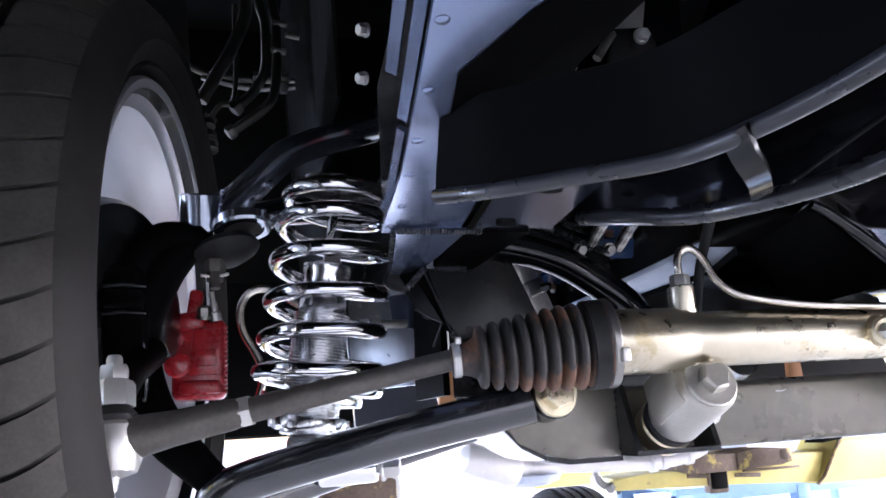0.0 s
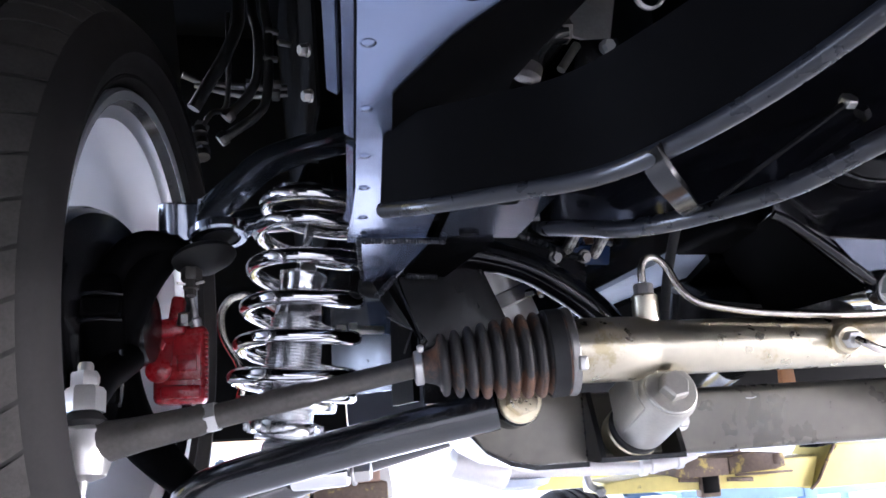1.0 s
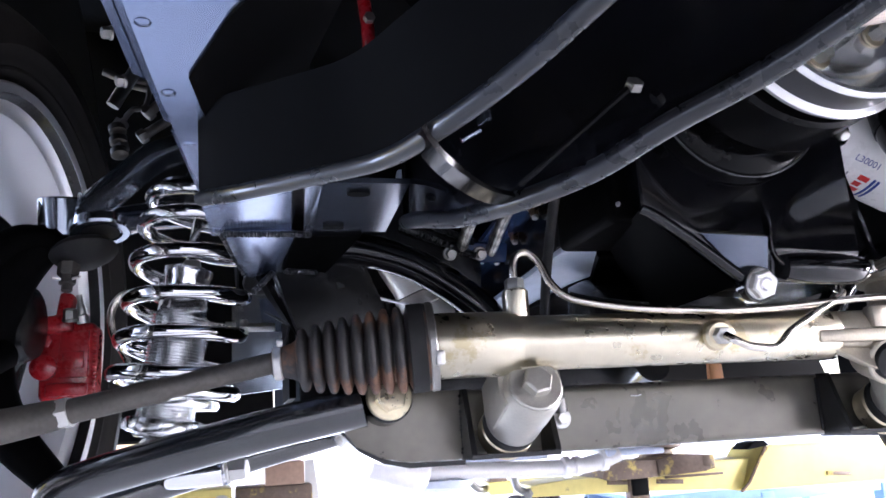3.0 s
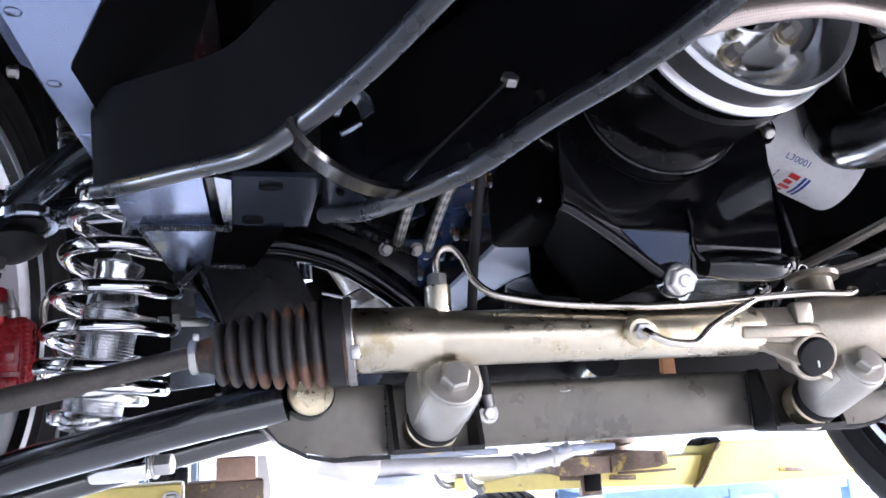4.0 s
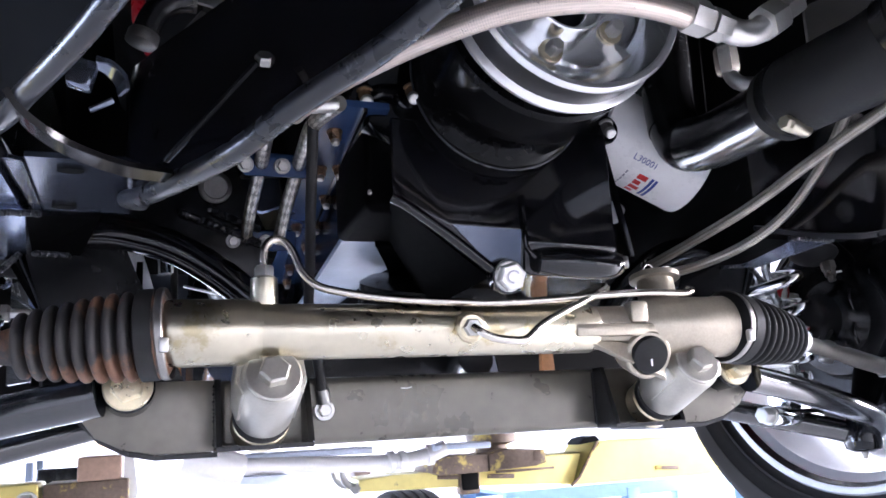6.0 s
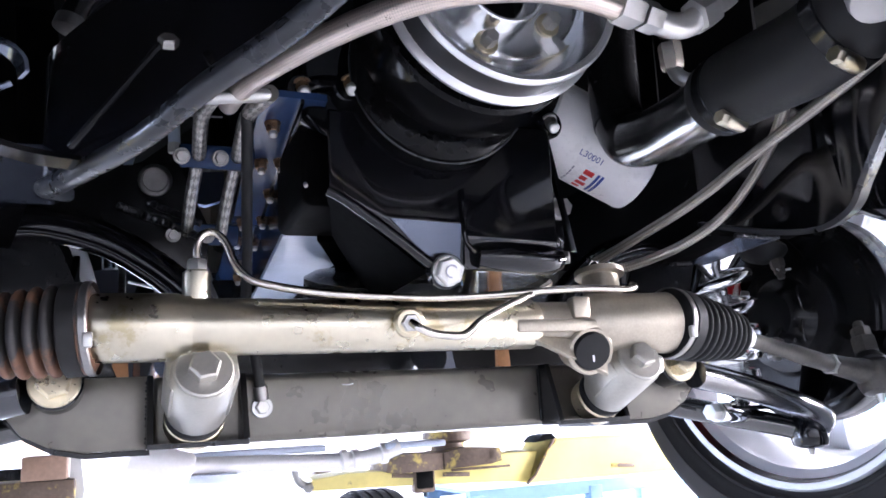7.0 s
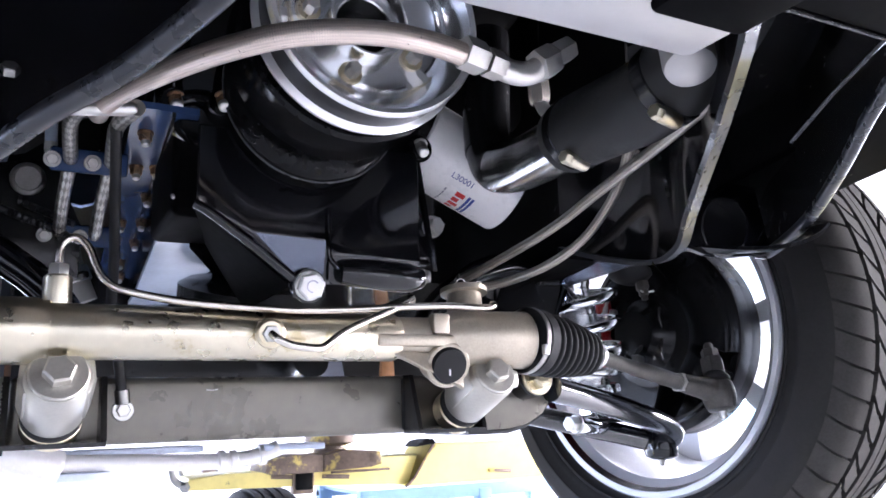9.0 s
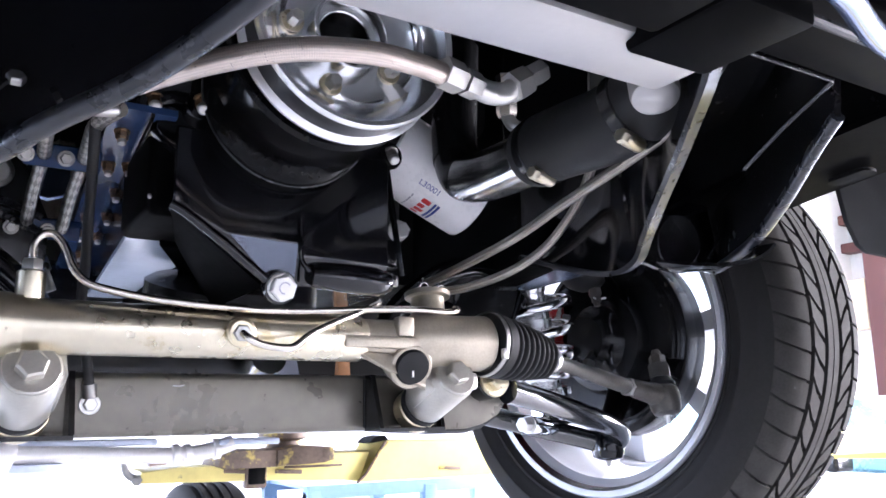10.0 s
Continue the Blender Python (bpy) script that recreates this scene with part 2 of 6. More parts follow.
def smooth_path(points, steps=8):
    """A rounded line through the points."""
    p = [Vector(q) for q in points]
    p = [2 * p[0] - p[1]] + p + [2 * p[-1] - p[-2]]
    out = []
    for a, b, c, d in zip(p, p[1:], p[2:], p[3:]):
        for i in range(steps):
            t = i / steps
            out.append(0.5 * (2 * b + (c - a) * t + (2 * a - 5 * b + 4 * c - d) * t * t + (3 * b - a - 3 * c + d) * t ** 3))
    return out + [p[-2]]


def sweep(bm, path, radius, seg=12, caps=True, uv_len=0.0, strands=24):
    """A round bar along a path; the radius may be one number or a number for each point."""
    path = [Vector(p) for p in path]
    rad = radius if isinstance(radius, (list, tuple)) else [radius] * len(path)
    tangent = [(path[min(i + 1, len(path) - 1)] - path[max(i - 1, 0)]).normalized() for i in range(len(path))]
    side = tangent[0].orthogonal().normalized()
    uv = bm.loops.layers.uv.verify() if uv_len else None
    rings, dist, where = [], 0.0, []
    for i, (p, t, r) in enumerate(zip(path, tangent, rad)):
        if i:
            dist += (p - path[i - 1]).length
        side = (side - t * side.dot(t)).normalized()
        other = t.cross(side)
        rings.append([bm.verts.new(p + r * (math.cos(2 * math.pi * k / seg) * side + math.sin(2 * math.pi * k / seg) * other)) for k in range(seg)])
        where.append(dist)
    for i, (a, b) in enumerate(zip(rings, rings[1:])):
        for k in range(seg):
            j = (k + 1) % seg
            f = bm.faces.new((a[k], a[j], b[j], b[k]))
            if uv:
                for loop, (u, v) in zip(f.loops, ((k, where[i]), (k + 1, where[i]), (k + 1, where[i + 1]), (k, where[i + 1]))):
                    loop[uv].uv = (u / seg * strands + v / uv_len, v / uv_len - u / seg * strands)
    if caps:
        bm.faces.new(rings[0][::-1])
        bm.faces.new(rings[-1])
    return bm


def box(bm, centre, size, bevel=0.0, m=None, seg=2):
    made = bmesh.ops.create_cube(bm, size=1.0)["verts"]
    m = (m or Matrix.Identity(3)).to_4x4()
    bmesh.ops.transform(bm, matrix=Matrix.Translation(centre) @ m @ Matrix.Diagonal((*size, 1)), verts=made)
    if bevel:
        edges = list({e for v in made for e in v.link_edges})
        bmesh.ops.bevel(bm, geom=edges, offset=bevel, segments=seg, affect="EDGES", profile=0.5)
    return bm


def plate(bm, outline, at, u, v, thick, bevel=0.0):
    """A flat plate: an outline in the directions u and v, made thick along their cross product."""
    u, v, at = Vector(u).normalized(), Vector(v).normalized(), Vector(at)
    w = u.cross(v)
    lo = [bm.verts.new(at + u * a + v * b - w * thick / 2) for a, b in outline]
    hi = [bm.verts.new(at + u * a + v * b + w * thick / 2) for a, b in outline]
    bm.faces.new(lo[::-1])
    bm.faces.new(hi)
    side = []
    for i in range(len(lo)):
        j = (i + 1) % len(lo)
        side.append(bm.faces.new((lo[i], lo[j], hi[j], hi[i])))
    if bevel:
        edges = {e for f in side for e in f.edges if (e.verts[0] in lo) == (e.verts[1] in lo)}
        bmesh.ops.bevel(bm, geom=list(edges), offset=bevel, segments=2, affect="EDGES", profile=0.5)
    return bm


def ribbon(bm, a, b, thick):
    """A sheet between two lines of as many points, given a thickness."""
    a, b = [Vector(p) for p in a], [Vector(p) for p in b]
    n = len(a)
    rows = []
    for i in range(n):
        along = a[min(i + 1, n - 1)] - a[max(i - 1, 0)]
        off = along.cross(b[i] - a[i]).normalized() * thick / 2
        rows.append([bm.verts.new(p) for p in (a[i] - off, b[i] - off, b[i] + off, a[i] + off)])
    for p, q in zip(rows, rows[1:]):
        for k in range(4):
            bm.faces.new((p[k], p[(k + 1) % 4], q[(k + 1) % 4], q[k]))
    bm.faces.new(rows[0][::-1])
    bm.faces.new(rows[-1])
    return bm


def hexhead(bm, at, direction, flats, height, washer=0.0, thin=0.003, spin=0.0):
    """A hexagonal head with a chamfer, on a round washer if wanted."""
    d = Vector(direction).normalized()
    at = Vector(at)
    if washer:
        lathe(bm, [(washer, 0), (washer, thin * 0.7), (washer * 0.94, thin)], at, d, 28)
        at = at + d * thin
    r = flats / math.sqrt(3)
    lathe(bm, [(r, 0), (r, height * 0.82), (r * 0.86, height)], at, d, 6, spin)
    lathe(bm, [(r * 0.72, height * 0.96), (r * 0.70, height * 1.02)], at, d, 20)
    return bm


def weld(bm, a, b, r=0.004, n=14):
    """A weld bead: one rippled, slightly wandering run."""
    a, b = Vector(a), Vector(b)
    path, rad = [], []
    for i in range(3 * n + 1):
        wob = Vector([random.uniform(-0.12, 0.12) * r for _ in range(3)])
        path.append(a.lerp(b, i / (3 * n)) + wob)
        rad.append(r * (0.72, 1.0, 0.92)[i % 3] * random.uniform(0.9, 1.08))
    return sweep(bm, path, rad, 8)


def B():
    return bmesh.new()


# ---------------------------------------------------------------- the shop
XL, XR, YF, YB, TOP = -8.0, 9.0, -7.0, 4.85, 5.2
solo("floor", box(B(), ((XL + XR) / 2, (YF + YB) / 2, -0.1), (XR - XL, YB - YF, 0.2)), FLOORGREY, "worn grey concrete workshop floor", "floor", kind="structure")
solo("ground", box(B(), (0, 0, -0.25), (400, 400, 0.2)), CONCRETE, "bright paved yard outside the workshop", "ground", kind="structure")
solo("ceiling", box(B(), ((XL + XR) / 2, (YF + YB) / 2, TOP + 0.1), (XR - XL + 0.4, YB - YF + 0.4, 0.2)), SHOPCEIL, "pale insulated workshop ceiling", "ceiling", kind="structure")


def wall(name, a, b, gap, mat):
    """A wall from a to b with door openings, each (from, to, height) along it."""
    a, b = Vector((*a, 0)), Vector((*b, 0))
    d = (b - a).normalized()
    m = Matrix((d, Vector((-d.y, d.x, 0)), Vector((0, 0, 1)))).transposed()
    length = (b - a).length
    bm = B()
    last, pieces = 0, []
    for g0, g1, gh in gap:
        pieces += [(last, g0, 0, TOP), (g0, g1, gh, TOP)]
        last = g1
    for s0, s1, z0, z1 in pieces + [(last, length, 0, TOP)]:
        if s1 - s0 < 0.01:
            continue
        box(bm, a + d * (s0 + s1) / 2 + Vector((0, 0, (z0 + z1) / 2)), (s1 - s0, 0.2, z1 - z0), 0, m)
    return solo(name, bm, mat, "insulated metal workshop wall with an open doorway", "wall", kind="structure")


# front, left and near right openings are unseen, cut to let daylight in
wall("wall_front", (XL, YF), (XR, YF), [(10.8, 12.4, 2.2)], SHOPCEIL)
wall("wall_back", (XL, YB), (XR, YB), [(2.4, 16.6, 3.3)], WALLWHITE)
wall("wall_left", (XL, YF), (XL, YB), [(2.2, 5.0, 2.6), (7.8, 11.4, 2.6)], SHOPDARK)
wall("wall_right", (XR, YF), (XR, YB), [(1.2, 7.4, 3.6), (7.4, 11.2, 2.15)], WALLWHITE)
for z in (2.32, 3.16, 3.5, 4.3):
    solo("trim", box(B(), (XR - 0.2, 2.65 if z < 3.6 else -1.1, z), (0.18, 4.2 if z < 3.6 else 11.6, 0.12), 0.02), GIRT, "red oxide steel wall girt", "girt", "wall girts", "structure")
for y in (-1.4, 4.2):
    solo("trim", box(B(), (XR - 0.42, y, TOP / 2), (0.26, 0.3, TOP), 0.02), GIRT, "red oxide steel column of the workshop frame", "column", "columns", "structure")

# ---------------------------------------------------------------- the car body
hot_rod = thing("car_body", (0, 1.5, 1.55), "black car body shell raised on a lift", "car body")
part("hood", box(B(), (0, 0.35, 2.2), (1.5, 1.9, 0.04), 0.01), DARK, hot_rod)
part("firewall", box(B(), (0, 1.05, 1.9), (1.5, 0.03, 0.62), 0.005), DARK, hot_rod)
part("floor_pan", box(B(), (0, 2.5, 1.62), (1.8, 2.9, 0.04), 0.01), GREYPAINT, hot_rod)
for s in (-1, 1):
    part("front_valance", ribbon(B(), [(s * x, -0.54 + 0.1 * x, 1.56) for x in (0.18, 0.4, 0.7)], [(s * x, -0.52 + 0.1 * x, 2.19) for x in (0.30, 0.45, 0.7)], 0.006), BLACK, hot_rod)
    part("lower_valance", box(B(), (s * 0.36, -0.620, 1.565), (0.68, 0.30, 0.008), 0.002), BLACK, hot_rod)
    part("toe_board", ribbon(B(), [(s * 0.215, 0.80, 1.358), (s * 0.36, 0.80, 1.347)], [(s * 0.215, 0.92, 1.62), (s * 0.36, 0.92, 1.62)], 0.01), GREYPAINT, hot_rod)
    # outer part of the toe board, in the darker undercoat
    part("toe_board_outer", ribbon(B(), [(s * 0.362, 0.80, 1.347), (s * 0.74, 0.80, 1.35)], [(s * 0.362, 0.92, 1.62), (s * 0.74, 0.92, 1.62)], 0.01), DARK, hot_rod)
for s in (-1, 1):
    ys = (0.44, 0.75, 1.05)
    part("inner_fender", ribbon(B(), [(s * 0.42, y, 1.60) for y in ys], [(s * 0.46, y, 2.19) for y in ys], 0.004), DARK, hot_rod)
    part("splash_panel", ribbon(B(), [(s * 0.445, y, 1.70) for y in (0.24, 0.34, 0.437)], [(s * 0.46, y, 2.19) for y in (0.24, 0.34, 0.437)], 0.004), DARK, hot_rod)
    # extra right panel added to hide the bright wheel house
    if s > 0:
        part("splash_panel", ribbon(B(), [(0.445, y, 1.70) for y in (0.05, 0.15, 0.237)], [(0.46, y, 2.19) for y in (0.05, 0.15, 0.237)], 0.004), DARK, hot_rod)
    arch = []
    for i in range(19):
        a = math.pi * (0.30 + 0.70 * i / 18)
        arch.append((0.25 - 0.46 * math.cos(a), 1.44 + 0.46 * math.sin(a)))
    part("wheel_house", ribbon(B(), [(s * 0.61, y, z) for y, z in arch], [(s * 0.92, y, z) for y, z in arch], 0.004), DARK, hot_rod)
    ys = [-0.75 + 0.17 * i for i in range(11)]
    part("fender", ribbon(B(), [(s * 0.92, y, 1.80) for y in ys], [(s * 0.90, y, 2.2) for y in ys], 0.006), BLACK, hot_rod)
    part("sill_panel", ribbon(B(), [(s * 0.92, y, 1.45) for y in (1.0, 2.0, 3.9)], [(s * 0.92, y, 2.2) for y in (1.0, 2.0, 3.9)], 0.006), BLACK, hot_rod)
    # unseen panels added to keep light off the front tyres and the flap
    part("unseen_light_block", ribbon(B(), [(s * x, -0.34 + 0.05 * k, 1.30) for k, x in enumerate((0.66, 0.78, 0.90))], [(s * x, -0.34 + 0.05 * k, 2.19) for k, x in enumerate((0.66, 0.78, 0.91))], 0.006), BLACK, hot_rod)
    part("fender_top", ribbon(B(), [(s * 0.70, y, 2.2) for y in ys], [(s * 0.92, y, 2.19) for y in ys], 0.006), BLACK, hot_rod)

# frame rails with a riveted lower face
for s in (-1, 1):
    rail = thing("frame_rail", (s * 0.41, 0.2, 1.51), "satin black steel frame rail with a riveted lower plate", "frame rail", "frame rails")
    line = [(-0.47, 1.565), (-0.36, 1.554), (-0.26, 1.543), (-0.17, 1.5305), (-0.06, 1.521), (0.06, 1.5115), (0.5, 1.508), (1.2, 1.5), (3.9, 1.46)]

    def splay(x, y):
        return s * (x - (0.115 * min(y, 0.0) if s < 0 else 0.0))

    bm = B()
    inner = 0.366 if s < 0 else 0.346
    body = line[:6] + [(0.085, 1.5113)] + line[6:]
    ribs = []
    for y, z in body:
        outer = 0.438 if y < 0.07 else 0.394
        ribs.append([bm.verts.new((splay(x, y), y, z + dz)) for x, dz in ((inner, 0), (outer, 0), (outer, 0.12), (inner, 0.12))])
    for a, b in zip(ribs, ribs[1:]):
        for k in range(4):
            bm.faces.new((a[k], a[(k + 1) % 4], b[(k + 1) % 4], b[k]))
    bm.faces.new(ribs[0])
    bm.faces.new(ribs[-1][::-1])
    part("rail_tube", bm, SATIN, rail, sharp=30)
    # left rail gets the sheen colour, right rail near-black, after the light on each
    edge_x, paint = (0.4405, RAILSHEEN) if s < 0 else (0.462, HORNBLACK)
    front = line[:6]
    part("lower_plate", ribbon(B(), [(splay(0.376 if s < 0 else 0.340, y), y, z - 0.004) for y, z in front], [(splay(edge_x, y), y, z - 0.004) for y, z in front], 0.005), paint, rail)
    for y0, y1, x0, x1, dz in ((0.03, -0.112, 0.0006, 0.0050, 0.002), (-0.126, -0.47, 0.0006, 0.0065, 0.002), (-0.165, -0.47, 0.0095, 0.0155, 0.010)):
        rows = [(y0 + (y1 - y0) * k / 6) for k in range(7)]
        height = [float(np.interp(y, [p[0] for p in line], [p[1] for p in line])) + dz for y in rows]
        part("edge_strip", ribbon(B(), [(splay(edge_x + x0, y), y, z) for y, z in zip(rows, height)], [(splay(edge_x + x1, y), y, z + 0.003) for y, z in zip(rows, height)], 0.0035), paint, rail)
    for y in (-0.43, -0.36, -0.30, -0.2385, -0.1775, -0.1156, -0.0628, -0.002, 0.043):
        z = float(np.interp(y, [p[0] for p in line], [p[1] for p in line])) - 0.0064
        part("rivet", lathe(B(), [(0.0042, 0), (0.0036, 0.0006), (0.0018, 0.0010)], (splay(0.4350, y), y, z), (0, 0, -1), 12), paint, rail)
    for y, z in ((-0.171, 1.562), (-0.14, 1.548)):
        part("strip_bolt", hexhead(B(), (splay(edge_x + 0.026, y), y, z), (s, -0.4, -0.2), 0.006, 0.004, 0.004, 0.0015), STEEL, rail)

    if s < 0:
        # dark sheet laid where a soft shadow crosses the rail plate
        shadow_edge = [(-0.352, -0.40), (-0.365, -0.345), (-0.400, -0.290), (-0.423, -0.250), (-0.444, -0.197), (-0.437, -0.152), (-0.419, -0.085), (-0.404, -0.060), (-0.372, -0.060), (-0.383, -0.215), (-0.372, -0.27), (-0.360, -0.33)]
        bm = B()
        low, high = [], []
        for x, y in shadow_edge:
            z = float(np.interp(y, [p[0] for p in line], [p[1] for p in line])) - 0.0085
            low.append(bm.verts.new((x, y, z)))
            high.append(bm.verts.new((x, y, z + 0.0035)))
        bm.faces.new(low[::-1])
        bm.faces.new(high)
        for k in range(len(shadow_edge)):
            bm.faces.new((low[k], low[k - 1], high[k - 1], high[k]))
        part("shadow_sheet", bm, HORNBLACK, rail, "black sheet for the shadow across the rail plate")
        rear = [(-0.362, -0.066), (-0.360, 0.040), (-0.300, 0.040), (-0.300, -0.066)]
        part("rear_plate", plate(B(), rear[::-1], (0, 0, 1.5090), (1, 0, 0), (0, 1, -0.08), 0.004), RAILSHEEN_DIM, rail, "dark glossy plate with two oval holes")
        part("fold_strip", ribbon(B(), [(-0.374, -0.066, 1.5125), (-0.367, 0.040, 1.5045)], [(-0.3625, -0.066, 1.5105), (-0.3605, 0.040, 1.5030)], 0.003), PANSHEEN, rail, "narrow folded strip")
        for x, y in ((-0.335, -0.050), (-0.345, 0.024)):
            hole = [(x + 0.0085 * math.cos(2 * math.pi * k / 20), y + 0.005 * math.sin(2 * math.pi * k / 20)) for k in range(20)]
            part("plate_hole", plate(B(), hole, (0, 0, 1.5062), (1, 0, 0), (0, 1, -0.08), 0.003), DARK, rail)

# arched front cross channel, in two mirrored horns
LIP1 = [(0.440, -0.125, 1.482), (0.420, -0.16, 1.475), (0.386, -0.20, 1.471), (0.352, -0.24, 1.468), (0.332, -0.28, 1.470), (0.308, -0.32, 1.480), (0.284, -0.36, 1.496), (0.258, -0.395, 1.516), (0.242, -0.412, 1.532)]
LIP2 = [(0.290, 0.0, 1.502), (0.298, -0.08, 1.482), (0.284, -0.16, 1.463), (0.247, -0.235, 1.463), (0.218, -0.28, 1.476), (0.188, -0.32, 1.488), (0.164, -0.36, 1.502), (0.140, -0.40, 1.52), (0.108, -0.432, 1.537)]
# the right-hand horn is bent straighter than the left one
LIP1_RIGHT = [(0.440, -0.125, 1.482), (0.376, -0.19, 1.466), (0.346, -0.235, 1.467), (0.321, -0.28, 1.475), (0.290, -0.33, 1.492), (0.261, -0.375, 1.512), (0.245, -0.405, 1.526)]
LIP2_RIGHT = [(0.290, 0.0, 1.502), (0.300, -0.07, 1.478), (0.288, -0.14, 1.462), (0.255, -0.205, 1.460), (0.228, -0.245, 1.473), (0.208, -0.28, 1.491), (0.183, -0.32, 1.506), (0.154, -0.36, 1.516), (0.121, -0.40, 1.520), (0.102, -0.424, 1.528)]
END_WALL = [(0.258, -0.201, 1.462), (0.281, -0.202, 1.456), (0.309, -0.202, 1.455), (0.340, -0.201, 1.459), (0.368, -0.199, 1.464)]
horns = thing("front_cross_channel", (0, -0.3, 1.46), "gloss black arched steel channel between the frame rails", "cross channel")
for s in (-1, 1):
    l1 = [Vector((s * p.x, p.y, p.z)) for p in smooth_path(LIP1 if s < 0 else LIP1_RIGHT, 8)]
    l2 = [Vector((s * p.x, p.y, p.z)) for p in smooth_path(LIP2 if s < 0 else LIP2_RIGHT, 8)]
    up = Vector((0, 0, 0.13 if s > 0 else 0.050))
    lean = [max(0.0, 1 - i / 24) for i in range(len(l1))] if s < 0 else [0.0] * len(l1)
    # left wall in the darker black, right in satin, for their different light
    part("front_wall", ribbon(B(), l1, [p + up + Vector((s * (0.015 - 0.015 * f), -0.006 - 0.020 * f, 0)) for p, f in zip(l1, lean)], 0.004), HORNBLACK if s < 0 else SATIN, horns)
    part("rear_wall", ribbon(B(), l2, [p + Vector((0, 0, 0.13 if s > 0 else 0.085)) for p in l2], 0.004), BLACK, horns)
    part("front_lip", sweep(B(), l1, 0.005, 14), RAILPAINT, horns, "rounded edge, lightened for its highlight")
    rear = sweep(B(), l2, 0.006, 14) if s < 0 else B()
    if s > 0:
        wide = [Vector((0.0085, 0.002, 0.002)) for p in l2]
        ribbon(rear, [p - w for p, w in zip(l2, wide)], [p + w * 0.6 for p, w in zip(l2, wide)], 0.0045)
    part("rear_lip", rear, RAILPAINT, horns, "rounded edge, lightened for its highlight")
    t1 = [l1[round(i * (len(l1) - 1) / 24)] + up * 0.98 for i in range(25)]
    t2 = [l2[round(i * (len(l2) - 1) / 24)] + up * 0.98 for i in range(25)]
    if s > 0:
        part("top_plate", ribbon(B(), t1, t2, 0.004), SATIN, horns)
    strap = smooth_path([(s * 0.340, -0.274, 1.470), (s * 0.332, -0.268, 1.461), (s * 0.317, -0.255, 1.455), (s * 0.296, -0.228, 1.456), (s * 0.272, -0.196, 1.463)], 6)
    part("strap", ribbon(B(), [p + Vector((0, -0.008, 0)) for p in strap], [p + Vector((0, 0.010, 0)) for p in strap], 0.003), DIMBLACK, horns)
    if s > 0:
        part("end_wall", ribbon(B(), END_WALL, [Vector(p) + Vector((0, 0.02, 0.115)) for p in END_WALL], 0.004), BLACK, horns)
        part("tube_end", lathe(B(), [(0.0260, 0.012), (0.0260, 0), (0.0250, -0.003), (0.0235, -0.003), (0.0225, 0.0), (0.0220, 0.014), (0.0, 0.014)], (0.3020, -0.2085, 1.4800), (0.1, 1, 0.15), 40, caps=False), SATIN, horns, "black open tube end")
        part("wall_weld", weld(B(), (0.3430, -0.2075, 1.4710), (0.3700, -0.2065, 1.4990), 0.0012, 18), SATIN, horns)
        continue
    part("inner_block", box(B(), (-0.315, -0.240, 1.497), (0.012, 0.010, 0.014), 0.002, Matrix.Rotation(radians(14), 3, "Y"), 2), PANSHEEN, horns)
    part("inner_strap", ribbon(B(), smooth_path([(-0.309, -0.240, 1.507), (-0.302, -0.240, 1.505), (-0.296, -0.240, 1.499), (-0.2945, -0.240, 1.492)], 4), smooth_path([(-0.309, -0.232, 1.505), (-0.304, -0.232, 1.502), (-0.300, -0.232, 1.497), (-0.2985, -0.232, 1.491)], 4), 0.002), PANSHEEN, horns)
    part("inner_clip", sweep(B(), [(-0.311, -0.240, 1.4795), (-0.301, -0.240, 1.4855)], 0.0016, 8), PANSHEEN, horns)
    part("stay_rod", sweep(B(), [(s * 0.276, -0.225, 1.462), (s * 0.238, -0.281, 1.493)], 0.0018, 8), DIMBLACK, horns)
    part("stay_nut", hexhead(B(), (s * 0.235, -0.279, 1.494), (0, -0.6, 0.4), 0.008, 0.004), STEEL, horns)
part("weld_bead", weld(B(), (0.112, -0.4235, 1.537), (0.212, -0.4235, 1.5375), 0.0013, 26), SATIN, horns)
part("joining_bar", box(B(), (0, -0.446, 1.602), (1.0, 0.044, 0.13), 0.006), HORNBLACK, horns)
bm = box(B(), (-0.10, -0.466, 1.548), (0.26, 0.046, 0.068), 0.004)
box(bm, (0.0615, -0.456, 1.548), (0.061, 0.070, 0.068), 0.004)
part("saddle", bm, HORNBLACK, horns)
# thin lighter bar drawn as the highlight on the bar's front edge
part("edge_highlight", sweep(B(), [(0.04, -0.4665, 1.5385), (0.5, -0.4665, 1.5385)], 0.0032, 10), RAILPAINT, horns, "rounded edge, lightened for its highlight")
part("inner_seam", sweep(B(), [(0.214, -0.4225, 1.5375), (0.222, -0.38, 1.522), (0.236, -0.335, 1.506)], 0.0013, 8), RAILPAINT, horns)

